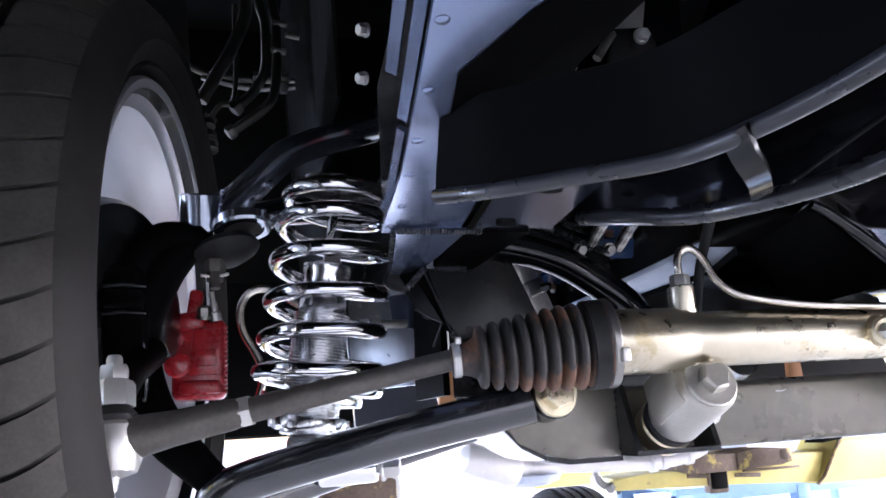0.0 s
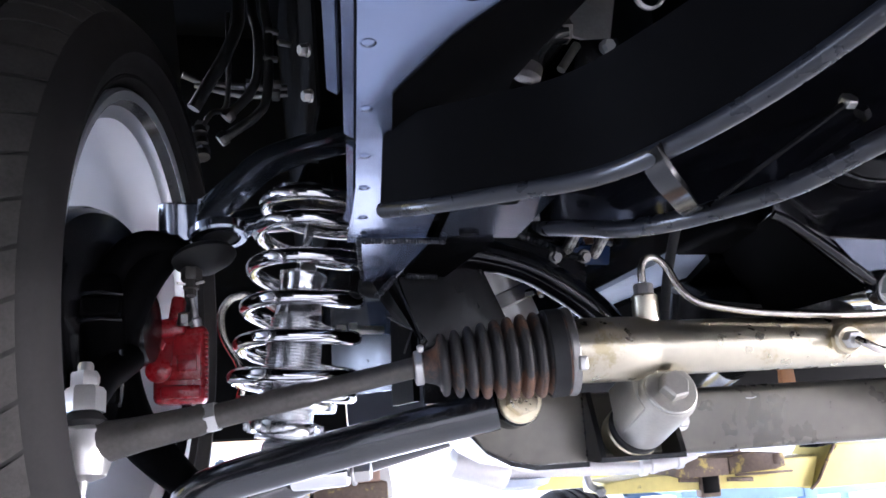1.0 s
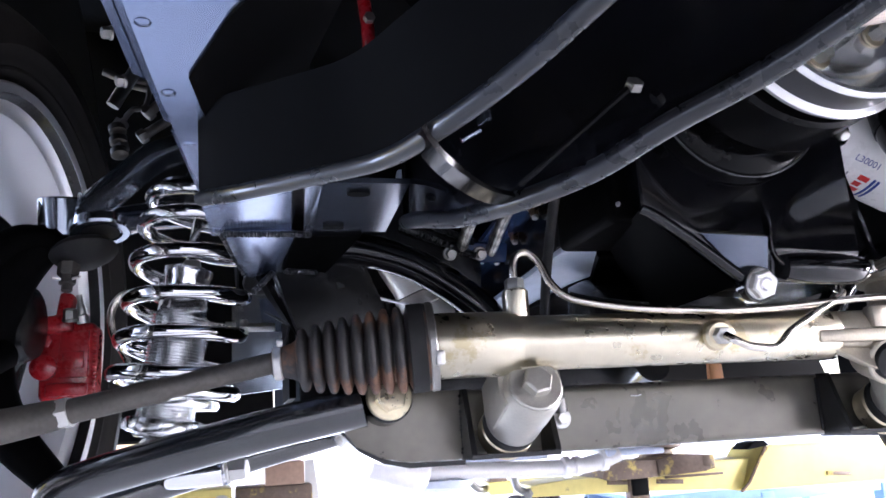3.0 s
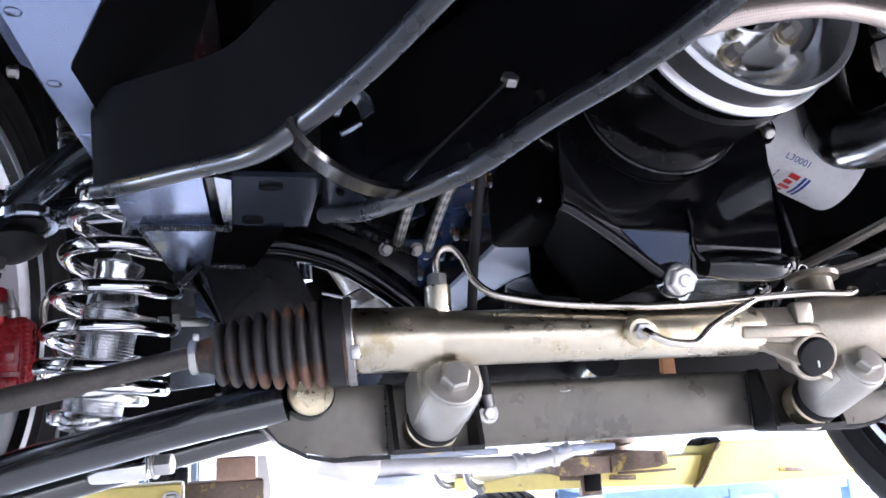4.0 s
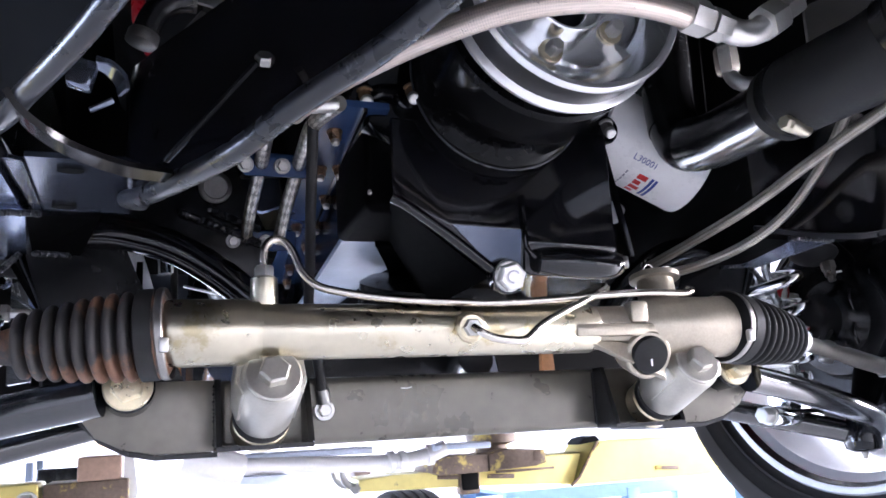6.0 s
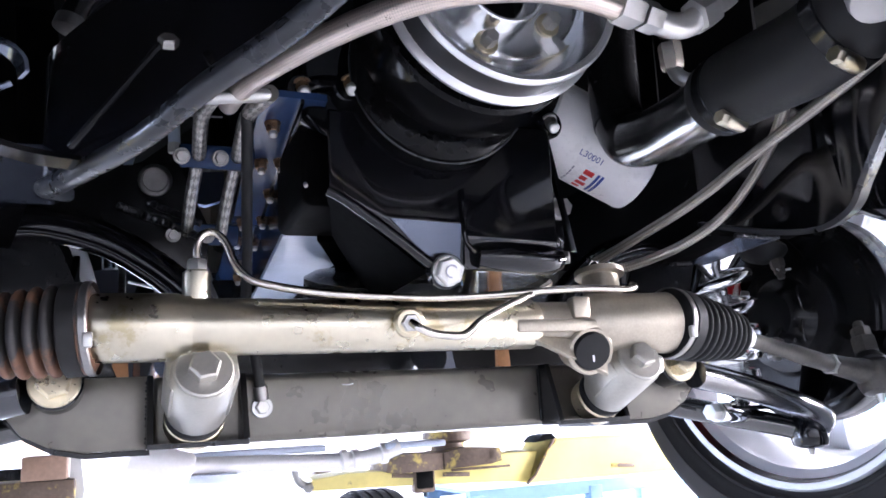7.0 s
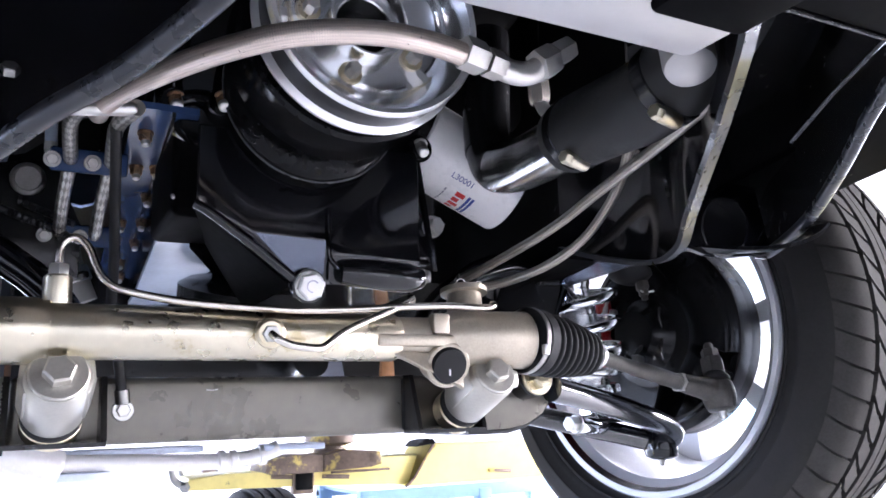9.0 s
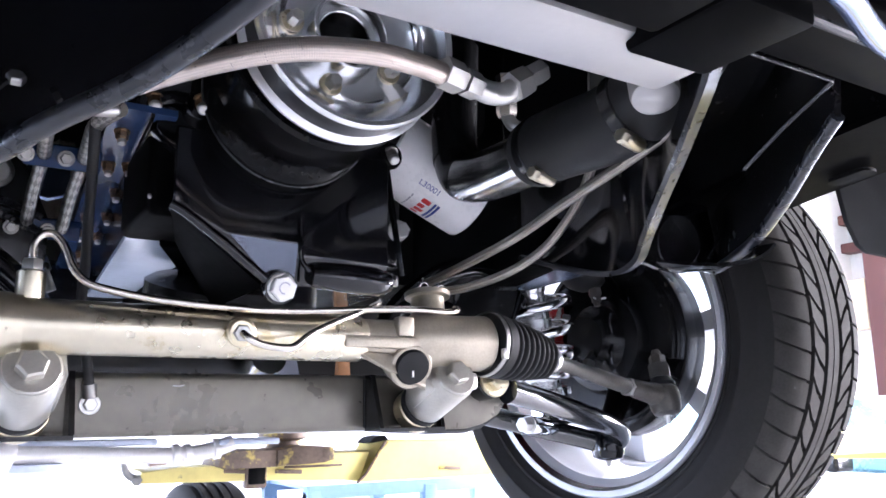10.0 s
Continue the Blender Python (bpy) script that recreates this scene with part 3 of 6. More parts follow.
# ---------------------------------------------------------------- suspension crossmember
cm = thing("crossmember", (0, 0.15, 1.314), "dark grey steel suspension crossmember with welded brackets", "crossmember")
part("beam", box(B(), (0, 0.157, 1.344), (0.45, 0.098, 0.060), 0.007, None, 4), CMEMBER, cm)
for s in (-1, 1):
    out = [(0.224, 1.374), (0.335, 1.374), (0.337, 1.350), (0.322, 1.330), (0.300, 1.319), (0.275, 1.314), (0.224, 1.314)]
    part("end_plate", plate(B(), [(s * a, b) for a, b in (out if s > 0 else out[::-1])], (0, 0.104, 0), (1, 0, 0), (0, 0, 1), 0.007, 0.001), CMEMBER, cm)
    part("end_plate", plate(B(), [(s * a, b) for a, b in (out if s > 0 else out[::-1])], (0, 0.206, 0), (1, 0, 0), (0, 0, 1), 0.007, 0.001), CMEMBER, cm)
    curve = [(0.335, 1.345), (0.318, 1.327), (0.298, 1.316), (0.275, 1.311), (0.225, 1.311)]
    part("lower_skin", ribbon(B(), [(s * a, 0.104, b) for a, b in curve], [(s * a, 0.21, b) for a, b in curve], 0.004), SATIN, cm)
    for x in (0.150, 0.226):
        part("rack_bracket", plate(B(), [(0.070, 1.318), (0.106, 1.314), (0.106, 1.374), (0.092, 1.374)], (s * x, 0, 0), (0, 1, 0), (0, 0, 1), 0.005), SATIN, cm)
    part("bracket_floor", box(B(), (s * 0.188, 0.088, 1.3155), (0.08, 0.036, 0.004)), SATIN, cm)
    part("weld_bead", weld(B(), (s * 0.228, 0.102, 1.318), (s * 0.228, 0.102, 1.370), 0.0022, 16), SATIN, cm)
    part("weld_bead", weld(B(), (s * 0.147, 0.1065, 1.318), (s * 0.147, 0.1065, 1.370), 0.0018, 16), SATIN, cm)
    # upright tower from the beam to the rail, with the shock bracket
    tower = [(0.250, 1.372), (0.366, 1.372), (0.366, 1.432), (0.386, 1.490), (0.347, 1.490), (0.326, 1.528), (0.302, 1.494), (0.286, 1.455)]
    part("tower_plate", plate(B(), [(s * a, b) for a, b in (tower if s > 0 else tower[::-1])], (0, 0.138, 0), (1, 0, 0), (0, 0, 1), 0.006, 0.001), SATIN, cm)
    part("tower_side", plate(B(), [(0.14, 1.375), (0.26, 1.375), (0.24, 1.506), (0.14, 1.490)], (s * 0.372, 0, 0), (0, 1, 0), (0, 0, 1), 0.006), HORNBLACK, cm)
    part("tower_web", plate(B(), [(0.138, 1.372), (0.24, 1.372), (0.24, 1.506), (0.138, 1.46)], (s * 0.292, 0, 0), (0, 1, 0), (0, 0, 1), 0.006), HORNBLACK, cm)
    part("tower_floor", ribbon(B(), [(s * 0.430, 0.048, 1.5045), (s * 0.421, 0.11, 1.4985), (s * 0.412, 0.168, 1.4945)], [(s * 0.374, 0.044, 1.5035), (s * 0.381, 0.11, 1.4975), (s * 0.389, 0.185, 1.4935)], 0.005), RAILSHEEN, cm)
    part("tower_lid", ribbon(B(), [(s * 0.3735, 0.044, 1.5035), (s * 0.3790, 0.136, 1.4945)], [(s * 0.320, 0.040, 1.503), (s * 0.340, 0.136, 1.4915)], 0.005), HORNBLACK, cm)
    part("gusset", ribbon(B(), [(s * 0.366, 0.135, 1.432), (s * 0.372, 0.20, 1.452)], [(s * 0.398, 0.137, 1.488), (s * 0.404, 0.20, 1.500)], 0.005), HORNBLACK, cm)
    part("hose_bracket", plate(B(), [(s * a, b) for a, b in ([(0.366, 1.450), (0.394, 1.452), (0.398, 1.486), (0.366, 1.489)][::s])], (0, 0.262, 0), (1, 0, 0), (0, 0, 1), 0.004), RAILSHEEN, cm)
    # black plate added and tilted so the far-side daylight shows in it
    part("shock_mount_plate", ribbon(B(), [(s * 0.425, 0.365, 1.392), (s * 0.366, 0.262, 1.392)], [(s * 0.425, 0.365, 1.504), (s * 0.366, 0.262, 1.504)], 0.004), SATIN, cm, "glossy black side plate angled to mirror blue daylight")
    part("bump_stop", lathe(B(), [(0.004, -0.015), (0.009, -0.012), (0.0115, -0.004), (0.0115, 0.004), (0.0085, 0.012), (0.004, 0.015)], (s * 0.4000, 0.19, 1.4900), (1, -0.1, -0.25), 24), RUBBER, cm, "black rubber bump stop")
    part("weld_bead", weld(B(), (s * 0.388, 0.132, 1.489), (s * 0.406, 0.132, 1.471), 0.0032, 12), RAILPAINT, cm)
    part("weld_bead", weld(B(), (s * 0.349, 0.132, 1.489), (s * 0.378, 0.132, 1.490), 0.0032, 14), RAILPAINT, cm)
    part("fold_edge", sweep(B(), [(s * 0.3885, 0.134, 1.486), (s * 0.374, 0.134, 1.452), (s * 0.366, 0.134, 1.430)], 0.0011, 8), RAILPAINT, cm)
    part("fold_edge", sweep(B(), [(s * 0.395, 0.150, 1.455), (s * 0.374, 0.136, 1.440), (s * 0.380, 0.150, 1.420)], 0.0011, 8), RAILPAINT, cm)
    part("weld_bead", weld(B(), (s * 0.430, 0.044, 1.5025), (s * 0.362, 0.036, 1.5005), 0.0030, 26), RAILPAINT, cm)
    part("weld_bead", weld(B(), (s * 0.432, 0.050, 1.503), (s * 0.414, 0.165, 1.4935), 0.0024, 22), RAILPAINT, cm)
    hump = smooth_path([(s * 0.372, 0.14, 1.506), (s * 0.32, 0.135, 1.512), (s * 0.265, 0.13, 1.498), (s * 0.225, 0.125, 1.474), (s * 0.195, 0.12, 1.448), (s * 0.178, 0.12, 1.425)], 6)
    part("arch_tube", sweep(B(), hump, 0.0155, 18), BLACK, cm)
part("scratch", sweep(B(), smooth_path([(-0.058, 0.1075, 1.3615), (-0.052, 0.1073, 1.3612), (-0.047, 0.1075, 1.3622)], 4), 0.0006, 5), LABEL, cm, "pale scratch in the paint")

# ---------------------------------------------------------------- steering rack
RY, RZ = 0.020, 1.405
rack = thing("steering_rack", (0, RY, 1.33), "steel power steering rack with dusty rubber boots", "steering rack")
tube_ = part("rack_tube", lathe(B(), [(0.0215, 0), (0.0225, 0.004), (0.0225, 0.33), (0.020, 0.335)], (-0.235, RY, RZ), (1, 0, 0), 40), RACKTUBE, rack)
part("end_collar", lathe(B(), [(0.025, 0), (0.0262, 0.003), (0.0262, 0.062), (0.0245, 0.067), (0.0245, 0.072)], (-0.272, RY, RZ), (1, 0, 0), 40), RACKTUBE, rack)
part("weld_bead", weld(B(), (-0.2015, RY - 0.0225, RZ + 0.006), (-0.2015, RY - 0.012, RZ - 0.021), 0.002, 10), RACKTUBE, rack)
housing = part("pinion_housing", lathe(B(), [(0.0185, 0), (0.0195, 0.005), (0.0205, 0.07), (0.028, 0.085), (0.029, 0.15), (0.030, 0.17), (0.028, 0.172)], (0.075, RY, RZ), (1, 0, 0), 40), ALLOY, rack)
bm = B()
lathe(bm, [(0.022, 0), (0.022, 0.036), (0.0185, 0.042), (0.018, 0.059), (0.0245, 0.060), (0.0245, 0.065), (0.022, 0.066)], (0.186, RY + 0.012, RZ - 0.01), (0.05, 0.15, 1), 36)
part("pinion_tower", bm, ALLOY, housing)
bm = B()
box(bm, (0.122, RY - 0.016, RZ - 0.004), (0.10, 0.016, 0.012), 0.003)
box(bm, (0.138, RY - 0.018, RZ + 0.012), (0.018, 0.014, 0.020), 0.003)
plate(bm, [(0.08, -0.012), (0.165, -0.018), (0.165, -0.05), (0.14, -0.038)], (0, RY - 0.012, RZ), (1, 0, 0), (0, 0, 1), 0.008, 0.002)
part("casting_rib", bm, ALLOY, housing)
part("adjuster_boss", lathe(B(), [(0.021, 0), (0.0225, 0.006), (0.0225, 0.03), (0.021, 0.0315), (0.0185, 0.0315), (0.0185, 0.028)], (0.151, RY + 0.012, 1.388), (-0.12, -1, -0.36), 36), ALLOY, housing)
part("adjuster_cap", lathe(B(), [(0.0175, 0.0), (0.018, 0.006), (0.0165, 0.009), (0.006, 0.0095)], (0.1485, RY - 0.0125, 1.3795), (-0.12, -1, -0.36), 28), RUBBER, housing, "black plastic adjuster cap")
part("cap_mark", box(B(), (0.1455, RY - 0.0235, 1.3705), (0.0015, 0.001, 0.006)), LABEL, housing, "white paint mark")

AX = Vector((0, 0.1, -0.042)).normalized()
for s, x in ((-1, -0.191), (1, 0.201)):
    f = Vector((x, 0.0, 1.373))
    ear = part("mount_ear", lathe(B(), [(0.0225, 0.008), (0.0245, 0.011), (0.0245, 0.072), (0.023, 0.075)], f, AX, 40), EARMETAL, rack)
    bm = B()
    plate(bm, [(-0.028, 0.0), (-0.026, 0.026), (0.026, 0.026), (0.028, 0.0), (0.0235, -0.012), (-0.0235, -0.012)], f + AX * 0.040, (1, 0, 0), Vector((0, 0.42, 1)), 0.05, 0.003)
    part("ear_web", bm, EARMETAL, ear)
    part("bushing", lathe(B(), [(0.023, 0.076), (0.0245, 0.078), (0.0245, 0.083), (0.023, 0.085)], f, AX, 36), RUBBER, ear, "black rubber bushing")
    part("spacer", lathe(B(), [(0.0225, 0.085), (0.0245, 0.087), (0.0245, 0.102), (0.0225, 0.104)], f, AX, 36), YZINC, ear, "yellow zinc spacer")
    bolt = part("mount_bolt", hexhead(B(), f + AX * 0.008, -AX, 0.0215, 0.0095, 0.0222, 0.0035, 0.2), EARMETAL, rack, "zinc plated hex bolt and washer")
part("ear_tab", box(B(), (0.229, 0.02, 1.365), (0.012, 0.014, 0.018), 0.004), EARMETAL, rack)

# port fittings and the two transfer lines
bm = B()
lathe(bm, [(0.0105, 0), (0.011, 0.002), (0.011, 0.026), (0.0085, 0.028)], (-0.195, RY + 0.006, RZ + 0.018), (0, 0, 1), 28)
part("port_boss", bm, RACKTUBE, rack)
part("flare_nut", hexhead(B(), (-0.195, RY + 0.006, RZ + 0.046), (0, 0, 1), 0.0145, 0.009), ZINC, rack)
part("port_boss", lathe(B(), [(0.013, 0), (0.0135, 0.003), (0.0125, 0.012), (0.010, 0.014)], (-0.028, RY - 0.018, RZ), (-0.2, -1, -0.1), 28), YZINC, rack)
part("flare_nut", hexhead(B(), (-0.0305, RY - 0.031, RZ - 0.002), (-0.2, -1, -0.1), 0.0135, 0.009), ZINC, rack)
a = smooth_path([(-0.195, 0.026, 1.458), (-0.195, 0.026, 1.472), (-0.190, 0.026, 1.481), (-0.181, 0.025, 1.482), (-0.173, 0.022, 1.473), (-0.166, 0.018, 1.455), (-0.155, 0.012, 1.442), (-0.137, 0.008, 1.436), (-0.10, 0.004, 1.430), (-0.05, 0.0, 1.4265), (0.0, -0.002, 1.4255), (0.05, -0.002, 1.428), (0.10, -0.003, 1.432), (0.15, -0.004, 1.4345), (0.185, -0.004, 1.434), (0.20, 0.0, 1.437), (0.203, 0.008, 1.44)], 5)
part("transfer_line", sweep(B(), a, 0.0034, 12), STAINLESS, rack, "bent stainless hard line")
a = smooth_path([(-0.033, -0.022, 1.402), (-0.030, -0.030, 1.397), (-0.018, -0.030, 1.392), (0.004, -0.028, 1.390), (0.014, -0.026, 1.393), (0.03, -0.02, 1.404), (0.06, -0.012, 1.418), (0.095, 0.0, 1.432), (0.115, 0.012, 1.441), (0.118, 0.022, 1.446)], 5)
part("transfer_line", sweep(B(), a, 0.0034, 12), STAINLESS, rack, "bent stainless hard line")


def boot(x_big, x_small, end, dirt):
    """A bellows boot from the rack's end to the tie rod."""
    n = 8
    s = 1 if x_small > x_big else -1
    start = Vector((x_big, RY, RZ))
    tip = Vector(end)
    length = (tip - start).length
    prof = [(0.029, 0), (0.0345, 0.003), (0.0345, 0.018), (0.031, 0.021)]
    for i in range(n):
        h0 = 0.022 + (length - 0.040) * i / n
        h1 = 0.022 + (length - 0.040) * (i + 1) / n
        top = 0.0345 - 0.0095 * (i / (n - 1)) ** 1.6
        low = top - 0.0085
        prof += [(low, h0 + 0.06 * (h1 - h0)), (low + 0.002, h0 + 0.12 * (h1 - h0)), (top - 0.0016, h0 + 0.26 * (h1 - h0)), (top - 0.0002, h0 + 0.42 * (h1 - h0)), (top - 0.0002, h0 + 0.6 * (h1 - h0)), (top - 0.0016, h0 + 0.76 * (h1 - h0)), (low + 0.002, h0 + 0.9 * (h1 - h0)), (low, h1 - 0.04 * (h1 - h0))]
    prof += [(0.014, length - 0.014), (0.0125, length - 0.008), (0.0125, length), (0.010, length + 0.001)]
    b = part("boot", lathe(B(), prof, start, tip - start, 44), dirt, rack, "ribbed rubber bellows boot", 50)
    d = (tip - start).normalized()
    part("band_clamp", lathe(B(), [(0.0345, 0.0), (0.0355, 0.001), (0.0355, 0.0055), (0.0345, 0.0065)], start - d * 0.001, d, 44, caps=False), STEEL, b, "plain steel band clamp")
    part("collar", lathe(B(), [(0.0335, 0.0068), (0.0352, 0.0075), (0.0352, 0.0195), (0.0335, 0.0205)], start, d, 44, caps=False), RUBBER, b, "smooth black collar of the boot")
    part("clamp_buckle", box(B(), start + d * 0.004 + Vector((0, -0.034, -0.012)), (0.007, 0.006, 0.011), 0.0015), ZINC, b)
    part("tip_clamp", lathe(B(), [(0.0125, 0), (0.0138, 0.0008), (0.0138, 0.006), (0.0125, 0.007)], tip - d * 0.007, d, 28, caps=False), ZINC, b)
    part("clamp_buckle", box(B(), tip - d * 0.004 + Vector((0, -0.006, 0.0145)), (0.005, 0.005, 0.006), 0.001), ZINC, b)
    return b


boot(-0.268, -0.395, (-0.392, 0.043, 1.398), BOOT)
boot(0.247, 0.36, (0.364, 0.043, 1.391), RUBBER)


def tie_rod(s, a, jam, end, centre):
    """Inner rod, jam nut and outer end with its stud and castle nut."""
    t = thing("tie_rod", end, "dark steel tie rod with jam nut and castle-nutted outer end", "tie rod", "tie rods")
    a, jam, end = Vector(a), Vector(jam), Vector(end)
    d = (jam - a).normalized()
    part("rod", sweep(B(), [a - d * 0.01, a.lerp(jam, 0.5), a.lerp(jam, 0.52), jam], [0.0085, 0.0085, 0.0098, 0.0098], 18), RODGREY, t)
    part("jam_nut", hexhead(B(), jam - d * 0.004, d, 0.0215, 0.010), ZINC, t)
    e = (end - jam).normalized()
    part("outer_sleeve", sweep(B(), [jam + e * 0.004, jam + e * 0.012, jam.lerp(end, 0.55), end - e * 0.012], [0.011, 0.0122, 0.0135, 0.0165], 20), RODGREY, t)
    up = (Vector(centre) - end).normalized()
    # left end bright zinc, right end dark steel: lit and shaded copies
    part("ball_socket", lathe(B(), [(0.008, -0.026), (0.017, -0.023), (0.0205, -0.014), (0.0215, 0.0), (0.020, 0.010), (0.014, 0.016)], end, up, 32), ZINC if s < 0 else RODGREY, t)
    part("grease_nipple", lathe(B(), [(0.003, -0.036), (0.004, -0.031), (0.005, -0.026)], end, up, 12), ZINC, t)
    part("dust_seal", lathe(B(), [(0.0185, 0.014), (0.0185, 0.018), (0.012, 0.026)], end, up, 28), RUBBER, t)
    bm = B()
    hexhead(bm, end + up * 0.026, up, 0.027, 0.020)
    lathe(bm, [(0.0115, 0.046), (0.0115, 0.056), (0.010, 0.058)], end, up, 6, 0.4)
    lathe(bm, [(0.006, 0.056), (0.006, 0.064), (0.005, 0.066)], end, up, 14)
    part("castle_nut", bm, ZINC if s < 0 else RODGREY, t)
    return t


tie_rod(-1, (-0.395, 0.045, 1.398), (-0.548, 0.078, 1.369), (-0.644, 0.088, 1.352), (-0.646, 0.10, 1.42))
tie_rod(1, (0.364, 0.045, 1.391), (0.522, 0.085, 1.363), (0.585, 0.082, 1.350), (0.592, 0.10, 1.42))


# ---------------------------------------------------------------- control arms, coilovers, hubs
def corner(s):
    up_arm = thing("upper_control_arm", (s * 0.57, 0.21, 1.56), "black tubular upper control arm with a chromed bushing cup", "control arm", "upper control arms")
    for path in ([(0.566, 0.21, 1.560), (0.555, 0.211, 1.573), (0.531, 0.215, 1.598), (0.504, 0.225, 1.627), (0.471, 0.24, 1.647), (0.441, 0.25, 1.659), (0.407, 0.265, 1.674)],
                 [(0.575, 0.225, 1.562), (0.545, 0.25, 1.566), (0.50, 0.29, 1.585), (0.42, 0.33, 1.60)]):
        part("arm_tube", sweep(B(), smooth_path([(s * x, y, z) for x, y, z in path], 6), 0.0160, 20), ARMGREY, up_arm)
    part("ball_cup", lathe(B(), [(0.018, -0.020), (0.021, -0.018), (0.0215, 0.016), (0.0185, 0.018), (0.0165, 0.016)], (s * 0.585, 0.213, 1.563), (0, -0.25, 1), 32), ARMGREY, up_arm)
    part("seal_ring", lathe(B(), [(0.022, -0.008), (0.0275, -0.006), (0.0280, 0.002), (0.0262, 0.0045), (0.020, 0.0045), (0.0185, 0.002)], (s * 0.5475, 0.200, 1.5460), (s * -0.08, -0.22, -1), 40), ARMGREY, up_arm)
    part("seal_cup", lathe(B(), [(0.002, 0.001), (0.012, 0.001), (0.0175, 0.004)], (s * 0.5475, 0.200, 1.5460), (s * -0.08, -0.22, -1), 32), RUBBER, up_arm)
    part("weld_bead", weld(B(), (s * 0.566, 0.197, 1.581), (s * 0.569, 0.197, 1.556), 0.0026, 11), ARMGREY, up_arm)

    low = thing("lower_control_arm", (s * 0.56, 0.17, 1.27), "gloss black tubular lower control arm", "control arm", "lower control arms")
    leg = [(0.318, 0.074, 1.3625), (0.40, 0.092, 1.3475), (0.50, 0.122, 1.326), (0.55, 0.140, 1.313), (0.568, 0.152, 1.304), (0.572, 0.168, 1.294)]
    if s > 0:
        leg = [(x, y, z - 0.006) for x, y, z in leg]
    part("front_leg", sweep(B(), smooth_path([(s * x, y, z) for x, y, z in leg], 6), 0.0168 if s < 0 else 0.0148, 24), LEGPAINT, low)
    leg = [(0.318, 0.24, 1.345), (0.42, 0.222, 1.322), (0.52, 0.195, 1.298), (0.555, 0.182, 1.288)]
    part("rear_leg", sweep(B(), smooth_path([(s * x, y, z) for x, y, z in leg], 6), 0.014, 20), LEGPAINT, low)
    part("pivot_eye", lathe(B(), [(0.0195, 0), (0.021, 0.002), (0.021, 0.026), (0.0195, 0.028)], (s * 0.297, 0.074, 1.369), (0, 1, -0.1), 32), BLACK, low)
    part("pivot_bolt", hexhead(B(), (s * 0.297, 0.073, 1.369), (0, -1, 0.1), 0.024, 0.012, 0.0195, 0.004, 0.3), YZINC, low, "yellow zinc pivot bolt with washer")
    part("ball_joint", lathe(B(), [(0.012, -0.024), (0.021, -0.020), (0.023, -0.012), (0.023, -0.004), (0.019, 0.012), (0.012, 0.03)], (s * 0.563, 0.172, 1.288), (0, 0, 1), 30), BLACK, low)
    part("grease_nipple", lathe(B(), [(0.003, -0.008), (0.004, -0.003), (0.005, 0)], (s * 0.563, 0.172, 1.264), (0, 0, 1), 12), STEEL, low)
    part("shock_mount", box(B(), (s * 0.485, 0.20, 1.318), (0.06, 0.05, 0.006), 0.002), BLACK, low)
    part("shock_bolt", hexhead(B(), (s * 0.428, 0.178, 1.315), (s * -0.9, -0.3, 0.05), 0.018, 0.014, 0.012), ZINC, low)
    part("shock_sleeve", lathe(B(), [(0.011, 0), (0.012, 0.002), (0.012, 0.05), (0.011, 0.052)], (s * 0.432, 0.18, 1.315), (s * 1, 0.25, -0.05), 24), CHROME, low)

    co = thing("coilover", (s * 0.49, 0.2, 1.33), "polished coilover shock with a chromed spring", "shock absorber", "coilovers")
    p0, p1 = Vector((s * 0.493, 0.2175, 1.325)), Vector((s * 0.4525, 0.2175, 1.605))
    d = (p1 - p0).normalized()
    m = frame_to(d)

    def threads(h0, h1):
        prof, n = [(0.0235, h0)], int((h1 - h0) / 0.0030)
        for i in range(n):
            h = h0 + 0.001 + i * 0.0030
            prof += [(0.0262, h), (0.0276, h + 0.0010), (0.0262, h + 0.0020)]
        return prof + [(0.0235, h1)]

    part("threaded_body", lathe(B(), threads(0.022, 0.056), p0, d, 40), POLISH, co, sharp=80)
    part("threaded_body", lathe(B(), threads(0.066, 0.138), p0, d, 40), POLISH, co, sharp=80)
    part("shock_body", lathe(B(), [(0.0235, 0.136), (0.0235, 0.150), (0.0215, 0.153), (0.0215, 0.176), (0.0235, 0.180), (0.0235, 0.186), (0.012, 0.190)], p0, d, 36), DISHPOLISH, co)
    part("shaft", lathe(B(), [(0.005, 0.188), (0.005, 0.262)], p0, d, 18), CHROME, co)
    part("spring_seat", lathe(B(), [(0.027, 0.050), (0.046, 0.052), (0.048, 0.055), (0.048, 0.060), (0.027, 0.062)], p0, d, 44), POLISH, co)
    ring = lathe(B(), [(0.027, 0.026), (0.034, 0.027), (0.035, 0.029), (0.035, 0.038), (0.034, 0.040), (0.027, 0.041)], p0, d, 44)
    for i in range(8):
        a = 2 * math.pi * i / 8
        box(ring, p0 + m @ Vector((0.0355 * math.cos(a), 0.0355 * math.sin(a), 0.0335)), (0.006, 0.006, 0.010), 0.001)
    part("lock_ring", ring, POLISH, co)
    part("top_cap", lathe(B(), [(0.010, 0.262), (0.040, 0.263), (0.042, 0.270), (0.02, 0.278), (0.014, 0.30)], p0, d, 36), SATIN, co)
    part("body_eye", lathe(B(), [(0.014, -0.016), (0.016, -0.014), (0.016, 0.014), (0.014, 0.016)], p0 + d * 0.008, (s, 0.25, 0), 28), POLISH, co)
    # heights of successive turns where they pass the front: closed at the top and the bottom
    turn_h = [0.066, 0.080, 0.1175, 0.1545, 0.1955, 0.2330, 0.2590, 0.2670]
    coil, per = [], 40
    first = -0.5 * math.pi
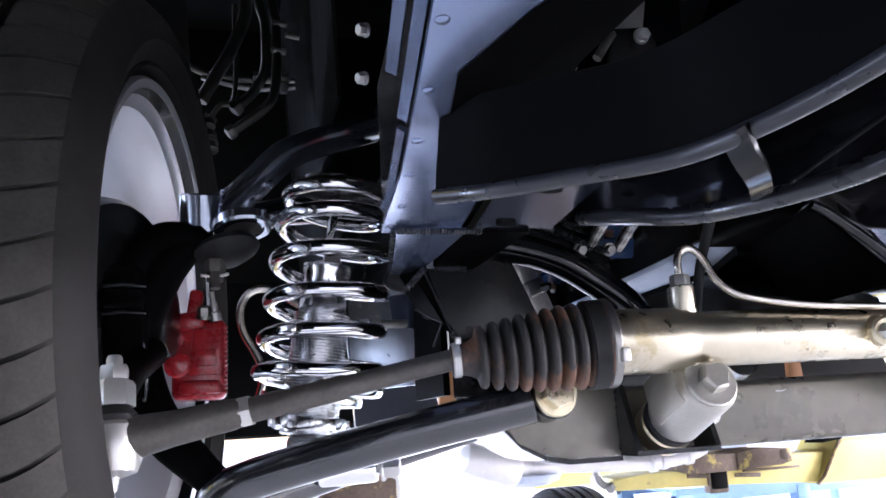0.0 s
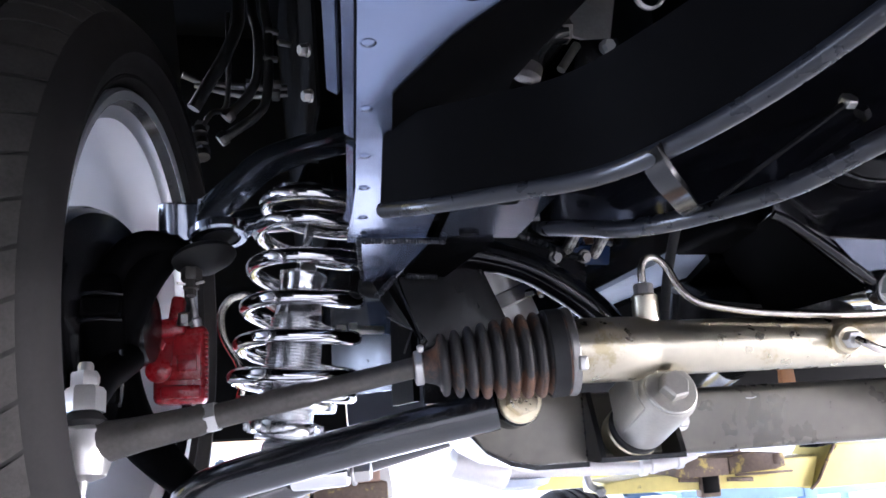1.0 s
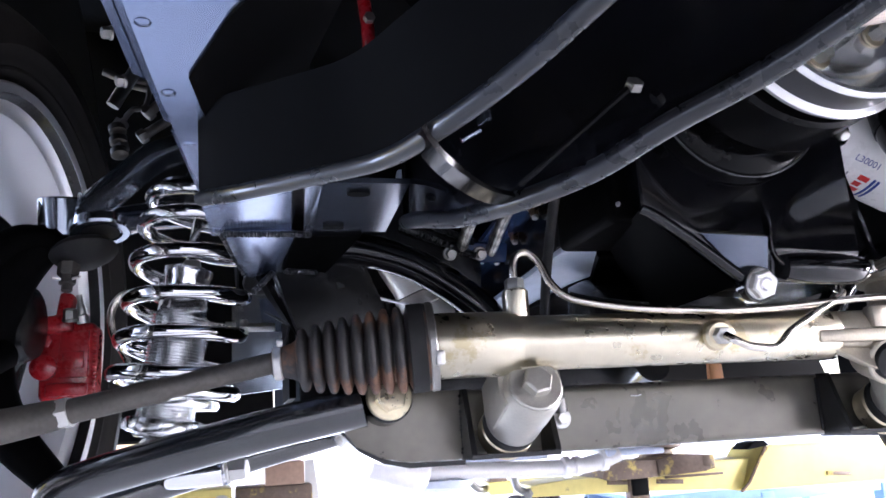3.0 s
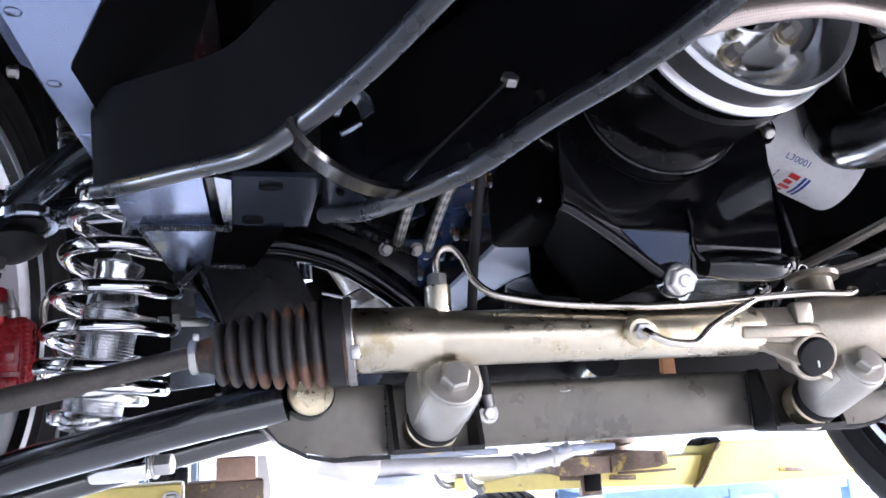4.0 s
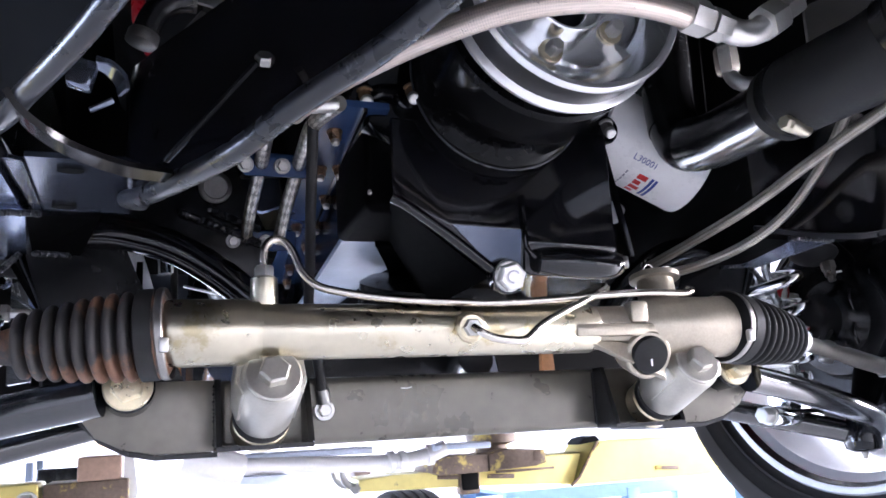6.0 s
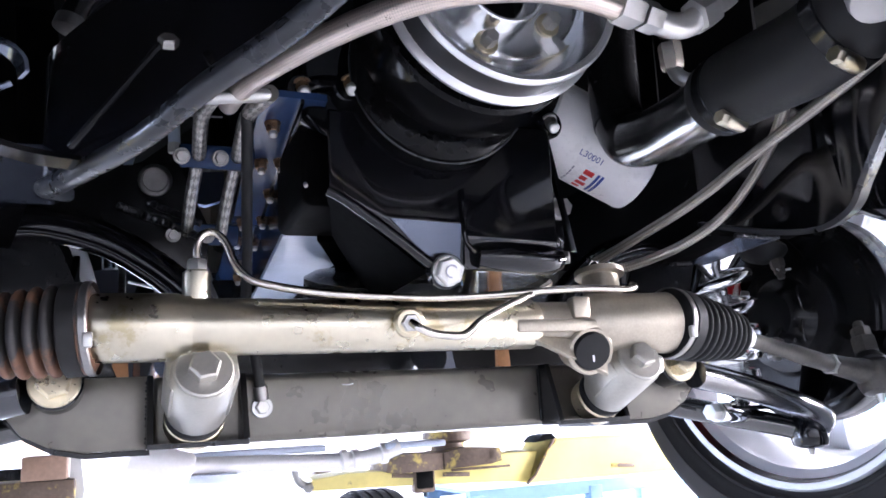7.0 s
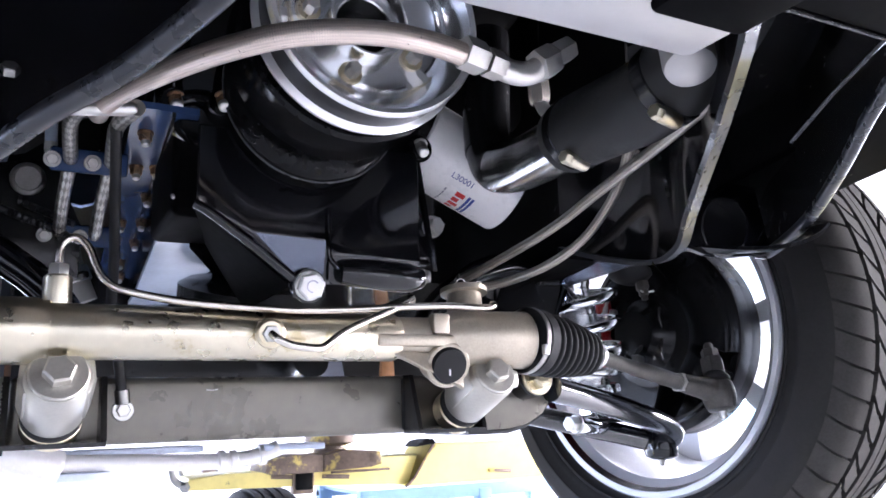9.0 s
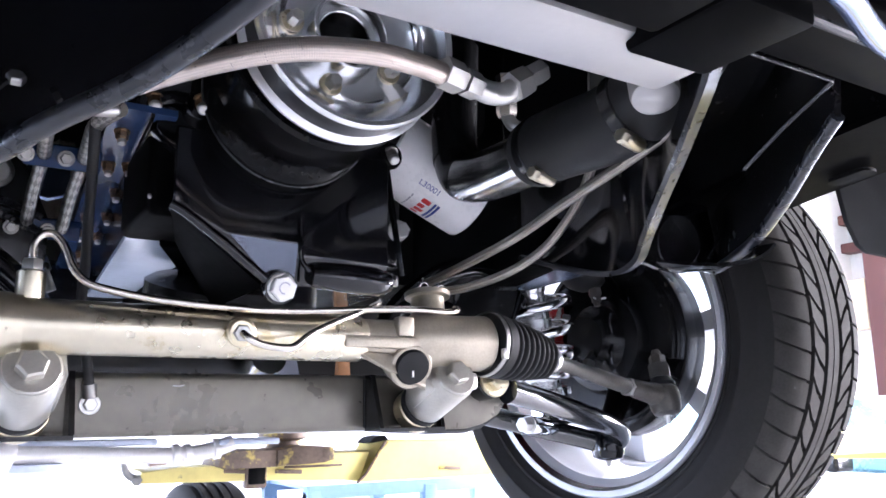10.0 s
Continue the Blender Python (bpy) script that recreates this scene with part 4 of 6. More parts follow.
    for i in range(int(6.55 * per) + 1):
        u = i / per
        h = float(np.interp(u, [0.0, 1.0, 2.0, 3.0, 4.0, 5.0, 6.0, 7.0], turn_h))
        a = first + 2 * math.pi * u
        r = 0.0566 - 0.0009 * u - 0.0030 * max(0.0, u - 5.0)
        a += 0.5 * s * math.pi
        coil.append(p0 + Vector((s * -0.003, 0, 0)) + m @ Vector((r * math.cos(a), r * math.sin(a), h)))
    part("coil_spring", sweep(B(), coil, 0.0076, 18), CHROME, co, "bright chromed coil spring")
    part("valve_block", box(B(), p0 + Vector((s * -0.030, -0.012, 0.185)), (0.016, 0.016, 0.012), 0.003), STEEL, co)

    hub = thing("wheel_hub", (s * 0.62, 0.22, 1.35), "black brake rotor and steering knuckle assembly", "wheel hub", "wheel hubs")
    c = Vector((0.60, 0.225, 1.437)) if s > 0 else Vector((-0.642, 0.262, 1.465))
    ax = (Vector((1.0, 0.125, 0.0)) if s > 0 else Vector((-1.0, 0.158, 0.0))).normalized()
    disc = 0.142 if s > 0 else 0.124
    part("rotor", lathe(B(), [(0.06, 0.022), (disc - 0.012, 0.022), (disc - 0.008, 0.026), (disc - 0.001, 0.028), (disc, 0.031), (disc, 0.066), (disc - 0.003, 0.069), (0.06, 0.069)], c, ax, 72), HUBBLACK, hub, "black brake disc with a deep rim")
    q = disc / 0.142
    part("drum_band", lathe(B(), [(0.114 * q, 0.0215), (0.122 * q, 0.020), (0.129 * q, 0.024), (0.1360 * q, 0.036), (0.1420 * q, 0.052), (0.1435 * q, 0.070), (0.1405 * q, 0.074), (0.136 * q, 0.074)], c, ax, 80, caps=False), HUBBLACK, hub, "black flared brake drum band")
    part("rotor_hat", lathe(B(), [(0.055, 0.0), (0.075, 0.004), (0.082, 0.02), (0.084, 0.05), (0.08, 0.095)], c, ax, 40), HUBBLACK, hub)
    part("hub_bearing", lathe(B(), [(0.02, -0.03), (0.035, -0.028), (0.042, -0.01), (0.055, 0.0), (0.055, 0.02)], c, ax, 36), HUBBLACK, hub)
    for turn in (-0.5, 0.5):
        for far in (0.030, 0.048):
            o = c + ax * -0.004 + Vector((s * -0.004, -far * 1.0 + 0.006, 0.045 * turn))
            part("housing_rib", sweep(B(), smooth_path([o + Vector((0, 0, -0.014)), o + Vector((s * -0.003, 0, 0)), o + Vector((0, 0, 0.014))], 4), 0.0022, 10), BLACK, hub)
    k = smooth_path([(s * 0.583, 0.208, 1.545), (s * 0.625, 0.215, 1.50), (s * 0.648, 0.225, 1.44), (s * 0.625, 0.20, 1.37), (s * 0.565, 0.175, 1.305)], 6)
    part("knuckle", sweep(B(), k, [0.013 + 0.012 * math.sin(math.pi * i / (len(k) - 1)) for i in range(len(k))], 14), HORNBLACK, hub)
    if s < 0:
        crown = smooth_path([(-0.578, 0.205, 1.530), (-0.600, 0.203, 1.537), (-0.622, 0.205, 1.534), (-0.640, 0.210, 1.516), (-0.648, 0.214, 1.490)], 6)
        part("knuckle_crown", sweep(B(), crown, [0.010 + 0.012 * i / (len(crown) - 1) for i in range(len(crown))], 16), HORNBLACK, hub)
        part("spindle_drum", lathe(B(), [(0.030, -0.020), (0.060, -0.018), (0.066, -0.010), (0.068, 0.004), (0.068, 0.035), (0.060, 0.040)], (-0.668, 0.215, 1.508), (-0.80, 0.60, 0.0), 48), HUBBLACK, hub, "round black spindle drum")
    body = box(B(), (s * 0.650, 0.206, 1.434), (0.040, 0.050, 0.150), 0.012, Matrix.Rotation(radians(s * 4), 3, "Y"), 3)
    box(body, (s * 0.650, 0.180, 1.474), (0.034, 0.016, 0.018), 0.004)
    box(body, (s * 0.650, 0.180, 1.400), (0.034, 0.016, 0.026), 0.004)
    part("knuckle_body", body, HORNBLACK, hub)
    for z in (1.462, 1.486):
        part("knuckle_rib", sweep(B(), [(s * 0.668, 0.179, z), (s * 0.650, 0.174, z + 0.001), (s * 0.632, 0.179, z)], 0.0022, 8), SATIN, hub)
    for x in (0.632, 0.668):
        part("knuckle_rib", sweep(B(), [(s * x, 0.180, 1.435), (s * (x - 0.002), 0.176, 1.41), (s * x, 0.180, 1.385)], 0.0022, 8), SATIN, hub)
    if s > 0:
        for dy in (0.0, -0.030):
            part("backing_line", sweep(B(), smooth_path([(0.622, 0.205 + dy, 1.505), (0.616, 0.200 + dy, 1.490), (0.618, 0.204 + dy, 1.468), (0.614, 0.196 + dy, 1.440), (0.617, 0.202 + dy, 1.422)], 5), 0.0022, 8), BLACK, hub)
        part("sensor_plug", box(B(), (0.560, 0.205, 1.392), (0.016, 0.016, 0.030), 0.004, Matrix.Rotation(radians(18), 3, "Y"), 3), STEEL, hub)
        part("sensor_lead", sweep(B(), smooth_path([(0.560, 0.205, 1.406), (0.572, 0.205, 1.418), (0.590, 0.208, 1.424)], 5), 0.003, 8), RUBBER, hub)
    arm = smooth_path([(s * 0.63, 0.215, 1.43), (s * 0.642, 0.16, 1.41), (s * 0.645, 0.10, 1.388)], 6)
    part("steering_arm", sweep(B(), arm, 0.015, 14), HORNBLACK, hub)
    # caliper: a cast body with a stepped bridge, a raised pad and a serrated inner edge
    bm = box(B(), (s * 0.591, 0.325, 1.431), (0.054, 0.050, 0.082), 0.007, None, 3)
    box(bm, (s * 0.600, 0.315, 1.470), (0.028, 0.040, 0.020), 0.005, Matrix.Rotation(radians(s * 10), 3, "Y"), 3)
    box(bm, (s * 0.5955, 0.310, 1.486), (0.014, 0.026, 0.034), 0.004, Matrix.Rotation(radians(s * -8), 3, "Y"), 3)
    cal = part("brake_caliper", bm, RED, hub, "red painted brake caliper")
    part("raised_face", plate(B(), [(0.597, 1.462), (0.570, 1.462), (0.570, 1.414), (0.601, 1.414), (0.592, 1.424), (0.592, 1.444), (0.597, 1.450)][::-1] if s > 0 else [(-0.597, 1.462), (-0.601, 1.414), (-0.570, 1.414), (-0.570, 1.462)], (0, 0.299, 0), (1, 0, 0), (0, 0, 1), 0.006, 0.0015), RED, cal)
    part("raised_face", box(B(), (s * 0.590, 0.298, 1.402), (0.040, 0.008, 0.014), 0.003), RED, cal)
    part("logo_plate", box(B(), (s * 0.584, 0.2950, 1.432), (0.020, 0.003, 0.018), 0.001), RED, cal)
    for k in range(15):
        part("cast_rib", box(B(), (s * 0.5645, 0.301, 1.396 + 0.0048 * k), (0.0035, 0.006, 0.0026), 0.0006), RED, cal)
    part("bridge_bolt", hexhead(B(), (s * 0.612, 0.297, 1.452), (0, -1, 0), 0.012, 0.006), RED, cal)
    part("piston_boss", lathe(B(), [(0.013, 0), (0.013, 0.010), (0.010, 0.012)], (s * 0.612, 0.302, 1.425), (0, -1, 0), 20), RED, cal)
    part("bleeder_screw", lathe(B(), [(0.006, 0), (0.006, 0.008), (0.004, 0.010), (0.004, 0.018), (0.0028, 0.020), (0.0028, 0.030)], (s * 0.574, 0.285, 1.468), (s * 0.15, -0.2, 1), 12), ZINC, cal)
    part("hose_nut", hexhead(B(), (s * 0.585, 0.278, 1.470), (0, -0.4, 1), 0.012, 0.009, 0.008), STEEL, cal)
    part("brake_hose", sweep(B(), smooth_path([(s * 0.533, 0.30, 1.385), (s * 0.527, 0.30, 1.410), (s * 0.533, 0.30, 1.432), (s * 0.547, 0.30, 1.458), (s * 0.549, 0.30, 1.484), (s * 0.536, 0.30, 1.501), (s * 0.512, 0.298, 1.499), (s * 0.47, 0.285, 1.470), (s * 0.43, 0.255, 1.455)], 6), 0.0042, 10), STAINLESS, hub)
    part("hose_fitting", hexhead(B(), (s * 0.432, 0.250, 1.4545), (-s, 0, 0), 0.012, 0.010), ZINC, hub)
    part("hose_fitting", hexhead(B(), (s * 0.418, 0.250, 1.4545), (-s, 0, 0), 0.016, 0.008), ZINC, hub)
    part("hose_fitting", lathe(B(), [(0.0045, 0), (0.0045, 0.026), (0.0035, 0.028)], (s * 0.410, 0.250, 1.4545), (-s, 0, 0), 14), ZINC, hub)


for s in (-1, 1):
    corner(s)


# ---------------------------------------------------------------- wheels
def wheel(s):
    c = Vector((0.585, 0.225, 1.437)) if s > 0 else Vector((-0.624, 0.265, 1.473))
    ax = (Vector((1.0, 0.125, 0.0)) if s > 0 else Vector((-1.0, 0.158, 0.0))).normalized()
    w = thing("wheel", c + ax * 0.11, "low-profile tyre on a polished multi-spoke alloy wheel", "wheel", "front wheels")
    m = frame_to(ax)
    prof = [(0.228, -0.004), (0.231, 0.0), (0.231, 0.008), (0.224, 0.013), (0.210, 0.016), (0.206, 0.03), (0.196, 0.055), (0.194, 0.15), (0.205, 0.175), (0.210, 0.194), (0.224, 0.198), (0.230, 0.203), (0.230, 0.210), (0.226, 0.211),
            (0.204, 0.194), (0.189, 0.17), (0.188, 0.06), (0.200, 0.03), (0.203, 0.018), (0.215, 0.010), (0.220, -0.002), (0.228, -0.004)]
    rim = part("rim", lathe(B(), prof, c, ax, 80), RIMALLOY, w, "polished rim with a stepped inner lip")
    part("lip_groove", lathe(B(), [(0.2146, 0.0090), (0.2192, -0.0018)], c, ax, 80, caps=False), SATIN, rim, "dark groove in the lip")
    part("hub_face", lathe(B(), [(0.0, 0.10), (0.07, 0.102), (0.078, 0.12), (0.078, 0.165), (0.05, 0.18), (0.0, 0.18)], c, ax, 40), POLISH, w)
    for i in range(6):
        a = radians(46 + 60 * i)
        u = m @ Vector((math.cos(a), math.sin(a), 0))
        v = m @ Vector((-math.sin(a), math.cos(a), 0))
        bm = B()
        rows = []
        for r, half, h0, h1 in ((0.065, 0.028, 0.130, 0.168), (0.11, 0.026, 0.138, 0.174), (0.15, 0.032, 0.148, 0.182), (0.175, 0.042, 0.151, 0.187), (0.190, 0.056, 0.152, 0.190)):
            o = c + u * r
            rows.append([bm.verts.new(o + v * p + ax * q) for p, q in ((-half, h1 - 0.006), (-half * 0.55, h0), (half * 0.55, h0), (half, h1 - 0.006), (half * 0.6, h1), (-half * 0.6, h1))])
        for p, q in zip(rows, rows[1:]):
            for k in range(6):
                bm.faces.new((p[k], p[(k + 1) % 6], q[(k + 1) % 6], q[k]))
        bm.faces.new(rows[0])
        bm.faces.new(rows[-1][::-1])
        part("spoke", bm, RIMALLOY, w)
    R = 0.322
    side = [(0.224, 0.006), (0.234, 0.002), (0.238, -0.001), (0.240, -0.009), (0.243, -0.0095), (0.244, -0.0085), (0.250, -0.014), (0.262, -0.0175), (0.263, -0.0195), (0.266, -0.0195), (0.268, -0.0185), (0.284, -0.0165), (0.292, -0.0125), (0.2985, -0.0065), (0.3035, 0.000), (0.308, 0.010), (R - 0.0095, 0.026), (R - 0.0085, 0.045), (R - 0.0075, 0.10), (R - 0.0085, 0.160), (R - 0.0095, 0.178), (0.309, 0.192), (0.302, 0.202), (0.290, 0.211), (0.270, 0.217), (0.250, 0.212), (0.234, 0.206), (0.224, 0.204)]
    tyre = part("tyre", lathe(B(), side, c, ax, 96, caps=False), TYRE, w, "black rubber tyre carcass", 50)
    # tread: rounded shoulder blocks, two slanted rows and two plain centre ribs
    verts, faces = [], []

    def block(a0, a1, rows, deep=0.009, steps=3):
        """One tread block: rows of (place across the tyre, radius, turn), inner side first."""
        n, w = len(verts), 2 * len(rows)
        for k in range(steps + 1):
            for h, r, da in rows:
                a = a0 + (a1 - a0) * k / steps + da
                for q in (r - deep, r):
                    verts.append(c + m @ Vector((q * math.cos(a), q * math.sin(a), h)))
        for k in range(steps):
            o = n + w * k
            for i in range(len(rows) - 1):
                e = o + 2 * i
                faces.append((e + 1, e + w + 1, e + w + 3, e + 3))
            faces.append((o, o + w, o + w + 1, o + 1))
            faces.append((o + w - 2, o + w - 1, o + 2 * w - 1, o + 2 * w - 2))
        for i in range(len(rows) - 1):
            for e in (n + 2 * i, n + w * steps + 2 * i):
                faces.append((e, e + 1, e + 3, e + 2))

    N = 56
    st = 2 * math.pi / N
    g = 0.11 * st
    tilt = s * st
    for i in range(N):
        a = st * i
        block(a, a + st - g, [(-0.0045, 0.3003, -0.34 * tilt), (0.0015, 0.3062, -0.25 * tilt), (0.010, 0.3122, -0.14 * tilt), (0.020, 0.3172, -0.05 * tilt), (0.031, R - 0.0015, 0.02 * tilt), (0.0435, R, 0.10 * tilt)])
        block(a, a + st - 2.0 * g, [(0.0535, R, 0.0), (0.066, R, 0.42 * tilt), (0.0795, R, 0.72 * tilt)])
        block(a, a + st, [(0.089, R, 0), (0.1020, R, 0)])
        block(a, a + st, [(0.1045, R, 0), (0.1175, R, 0)])
        block(a, a + st - 2.0 * g, [(0.127, R, 0.0), (0.139, R, -0.42 * tilt), (0.152, R, -0.72 * tilt)])
        block(a, a + st - g, [(0.160, R, -0.10 * tilt), (0.173, R - 0.0015, -0.02 * tilt), (0.184, 0.3172, 0.05 * tilt), (0.194, 0.3122, 0.14 * tilt), (0.2025, 0.3062, 0.25 * tilt), (0.2085, 0.3003, 0.34 * tilt)])
    me = bpy.data.meshes.new("tread")
    me.from_pydata(verts, [], faces)
    bm = B()
    bm.from_mesh(me)
    bpy.data.meshes.remove(me)
    part("tread", bm, TREAD, tyre, "scrubbed grey tread ribs and slanted blocks", 30)


for s in (-1, 1):
    wheel(s)


# ---------------------------------------------------------------- engine
engine = thing("engine", (0, 0.3, 1.44), "black V8 engine block with timing cover and crank balancer", "engine")
part("block", box(B(), (0, 0.38, 1.72), (0.24, 0.58, 0.24), 0.02), BLACK, engine)
for s in (-1, 1):
    part("cylinder_head", box(B(), (s * 0.23, 0.38, 1.84), (0.16, 0.56, 0.16), 0.02, Matrix.Rotation(radians(s * 40), 3, "Y")), DARK, engine)
cover = [(-0.115, 1.575), (-0.118, 1.62), (-0.10, 1.72), (-0.06, 1.80), (0.06, 1.80), (0.10, 1.72), (0.118, 1.62), (0.115, 1.575), (0.085, 1.545), (0.0, 1.53), (-0.085, 1.545)]
part("timing_cover", plate(B(), [(a, b) for a, b in cover[::-1]], (0, 0.03, 0), (1, 0, 0), (0, 0, 1), 0.09, 0.01), BLACK, engine)
part("cover_bowl", lathe(B(), [(0.088, -0.02), (0.0835, 0.006), (0.0800, 0.026), (0.0805, 0.029), (0.0795, 0.032), (0.0745, 0.036), (0.05, 0.040)], (-0.002, -0.012, 1.612), (0, -1, 0.02), 72), DIMBLACK, engine)
part("bowl_bead", lathe(B(), [(0.0800, 0.0), (0.0815, 0.0008), (0.0815, 0.0022), (0.0800, 0.003)], (-0.002, -0.038, 1.6125), (0, -1, 0.02), 72, caps=False), RAILPAINT, engine)
part("balancer", lathe(B(), [(0.03, 0), (0.088, 0.002), (0.090, 0.006), (0.090, 0.052), (0.087, 0.056), (0.03, 0.058)], (0, -0.072, 1.63), (0, -1, 0.03), 72), DIMBLACK, engine)
for x, y, z in ((0.112, -0.024, 1.586), (-0.0806, -0.0365, 1.5973), (-0.1163, -0.020, 1.598)):
    part("cover_ear", lathe(B(), [(0.013, 0), (0.0135, 0.004), (0.0135, 0.012), (0.012, 0.014)], (x, y + 0.018, z), (0, -1, -0.1), 20), BLACK, engine)
    aim = Vector((0, -0.62, -0.78))
    cb = part("cover_bolt", hexhead(B(), (x, y + 0.006, z + 0.003), aim, 0.0105, 0.008, 0.0078, 0.002), BRASSY if x < 0 else STEEL, engine)
    part("bolt_end", lathe(B(), [(0.0052, 0), (0.0052, 0.0045), (0.0040, 0.0056)], Vector((x, y + 0.006, z + 0.003)) + aim * 0.0102, aim, 18), ZINC, cb, "bright bolt end")

part("cover_tab", sweep(B(), smooth_path([(-0.1163, -0.010, 1.598), (-0.099, -0.012, 1.6035), (-0.0806, -0.026, 1.5973)], 5), 0.0085, 14), BLACK, engine)

pan = thing("oil_pan", (0, 0.25, 1.43), "gloss black steel oil pan with a bright drain plug", "oil pan")
bm = B()
rail = [(-0.062, 0.10), (-0.108, 0.125), (-0.106, 0.14), (-0.080, 0.48), (-0.075, 0.62), (0.118, 0.62), (0.118, 0.10)]
plate(bm, rail, (0, 0, 1.556), (1, 0, 0), (0, 1, 0), 0.088, 0.003)
part("pan_wall", bm, DIMBLACK, pan)
part("pan_floor", plate(B(), rail, (0, 0, 1.508), (1, 0, 0), (0, 1, 0), 0.006, 0.001), PANGREY, pan, "black pan floor, blue-grey put in for reflected daylight")
# dark sheet added where the pan floor loses its bright reflection
part("pan_dark_sheet", plate(B(), [(-0.078, 0.108), (-0.021, 0.247), (-0.030, 0.30), (-0.021, 0.62), (0.114, 0.62), (0.114, 0.108)][::-1], (0, 0, 1.5005), (1, 0, 0), (0, 1, 0), 0.008, 0.002), HORNBLACK, pan)
part("pan_front", box(B(), (0.0, 0.06, 1.552), (0.228, 0.12, 0.098), 0.008, None, 3), HORNBLACK, pan)
bm = B()
front = [(-0.100, -0.030, 1.507), (-0.055, -0.033, 1.4865), (0.012, -0.034, 1.4835), (0.012, -0.026, 1.448), (-0.016, -0.026, 1.444)]
P = front + [(-0.100, -0.030, 1.576), (0.104, -0.030, 1.576), (0.104, -0.030, 1.470), (0.012, -0.034, 1.470)]
P += [(-0.062, 0.11, 1.507), (-0.020, 0.11, 1.440), (0.104, 0.11, 1.440), (0.104, 0.11, 1.576), (-0.062, 0.11, 1.576), (0.104, -0.020, 1.444), (0.020, -0.022, 1.444)]
v = [bm.verts.new(p) for p in P]
for f in ((0, 1, 2, 6, 5), (2, 8, 7, 6), (1, 4, 3, 2), (0, 4, 1), (3, 15, 8, 2), (8, 15, 14, 7), (0, 9, 10, 4), (5, 13, 9, 0), (6, 12, 13, 5), (7, 14, 11, 12, 6), (9, 13, 12, 11, 10), (3, 4, 10, 11, 14, 15)):
    bm.faces.new([v[i] for i in f])
bmesh.ops.bevel(bm, geom=[e for e in bm.edges], offset=0.0026, segments=3, affect="EDGES", profile=0.5)
part("sump", bm, BLACK, pan, sharp=60)
# dark sheet added over the sump's left side to shade out its reflection
bm = B()
bm.faces.new([bm.verts.new(p) for p in ((-0.1015, -0.0285, 1.5055), (-0.0180, -0.0245, 1.4425), (-0.0225, 0.112, 1.4385), (-0.0645, 0.112, 1.5065))])
bmesh.ops.solidify(bm, geom=list(bm.faces), thickness=0.002)
part("sump_dark_sheet", bm, HORNBLACK, pan)
# thin sheet over the black sump that holds its bright reflection
bm = B()
bm.faces.new([bm.verts.new(p) for p in ((-0.052, -0.0352, 1.4845), (0.0095, -0.0360, 1.4815), (0.0095, -0.0290, 1.4510), (-0.0125, -0.0290, 1.4480))])
bmesh.ops.solidify(bm, geom=list(bm.faces), thickness=0.0015)
part("sump_face", bm, PANSHEEN, pan, "slanted face of the sump, reflected daylight in its paint")
part("sump_roll", sweep(B(), smooth_path([(0.026, -0.030, 1.4560), (0.05, -0.034, 1.4545), (0.085, -0.034, 1.4530), (0.101, -0.031, 1.4545)], 5), [0.008 + 0.005 * math.sin(math.pi * (0.15 + 0.7 * i / 15)) for i in range(16)], 22), BLACK, pan)
part("sump_ridge", sweep(B(), smooth_path([(-0.101, -0.031, 1.506), (-0.088, -0.033, 1.4985), (-0.056, -0.035, 1.4755), (-0.018, -0.034, 1.4475)], 6), 0.0042, 16), BLACK, pan)
part("seam_corner", sweep(B(), smooth_path([(0.0125, -0.034, 1.512), (0.0125, -0.036, 1.490), (0.0135, -0.035, 1.468), (0.022, -0.034, 1.459)], 5), 0.0022, 10), BLACK, pan)
part("corner_lug", hexhead(B(), (0.1045, -0.030, 1.456), (0.8, -0.6, 0), 0.010, 0.005, 0.0075), STEEL, pan)
part("front_stud", lathe(B(), [(0.0018, 0), (0.0018, 0.004), (0.001, 0.005)], (-0.1165, -0.021, 1.512), (-0.3, -1, 0), 10), STEEL, pan)
part("drain_boss", lathe(B(), [(0.015, 0), (0.0155, 0.004), (0.0145, 0.012)], (-0.006, -0.026, 1.444), (0, -1, -0.25), 28), BLACK, pan)
plug = part("drain_plug", hexhead(B(), (-0.006, -0.0375, 1.4415), (0, -1, -0.25), 0.021, 0.007, 0.0128, 0.002, 0.3), ZINC, pan, "bright zinc drain plug")
part("plug_mark", lathe(B(), [(0.0042, 0), (0.0055, 0.0003)], (-0.006, -0.0472, 1.4393), (0, -1, -0.25), 20, 0.6, 4.2), INKGREY, plug)
bm = B()
lathe(bm, [(0.085, 0), (0.095, 0.008), (0.095, 0.05), (0.085, 0.056)], (0.02, 0.19, 1.425), (0, -0.3, 1), 40)
part("sump_bottom", bm, SATIN, pan)
# dark block added behind the filter to close a bright gap
part("filter_gap_block", box(B(), (0.158, 0.21, 1.555), (0.075, 0.22, 0.13), 0.015, None, 3), BLACK, pan)
part("adapter_bolt", hexhead(B(), (0.184, 0.099, 1.539), (0, -1, -0.1), 0.017, 0.012, 0.0125, 0.003, 0.2), ZINC, pan, "bright plated bolt")
part("flange_edge", plate(B(), [(-0.004, 1.575), (-0.034, 1.462), (-0.030, 1.462), (0.004, 1.575)], (0.117, 0, 0), (0, 1, 0), (0, 0, 1), 0.004), BLACK, pan)
for y, z in ((0.06, 1.536), (0.14, 1.536), (0.22, 1.536)):
    part("pan_bolt", hexhead(B(), (0.135, y, z), (0.5, -0.6, -0.3), 0.0125, 0.009, 0.010, 0.002), ZINC, pan)

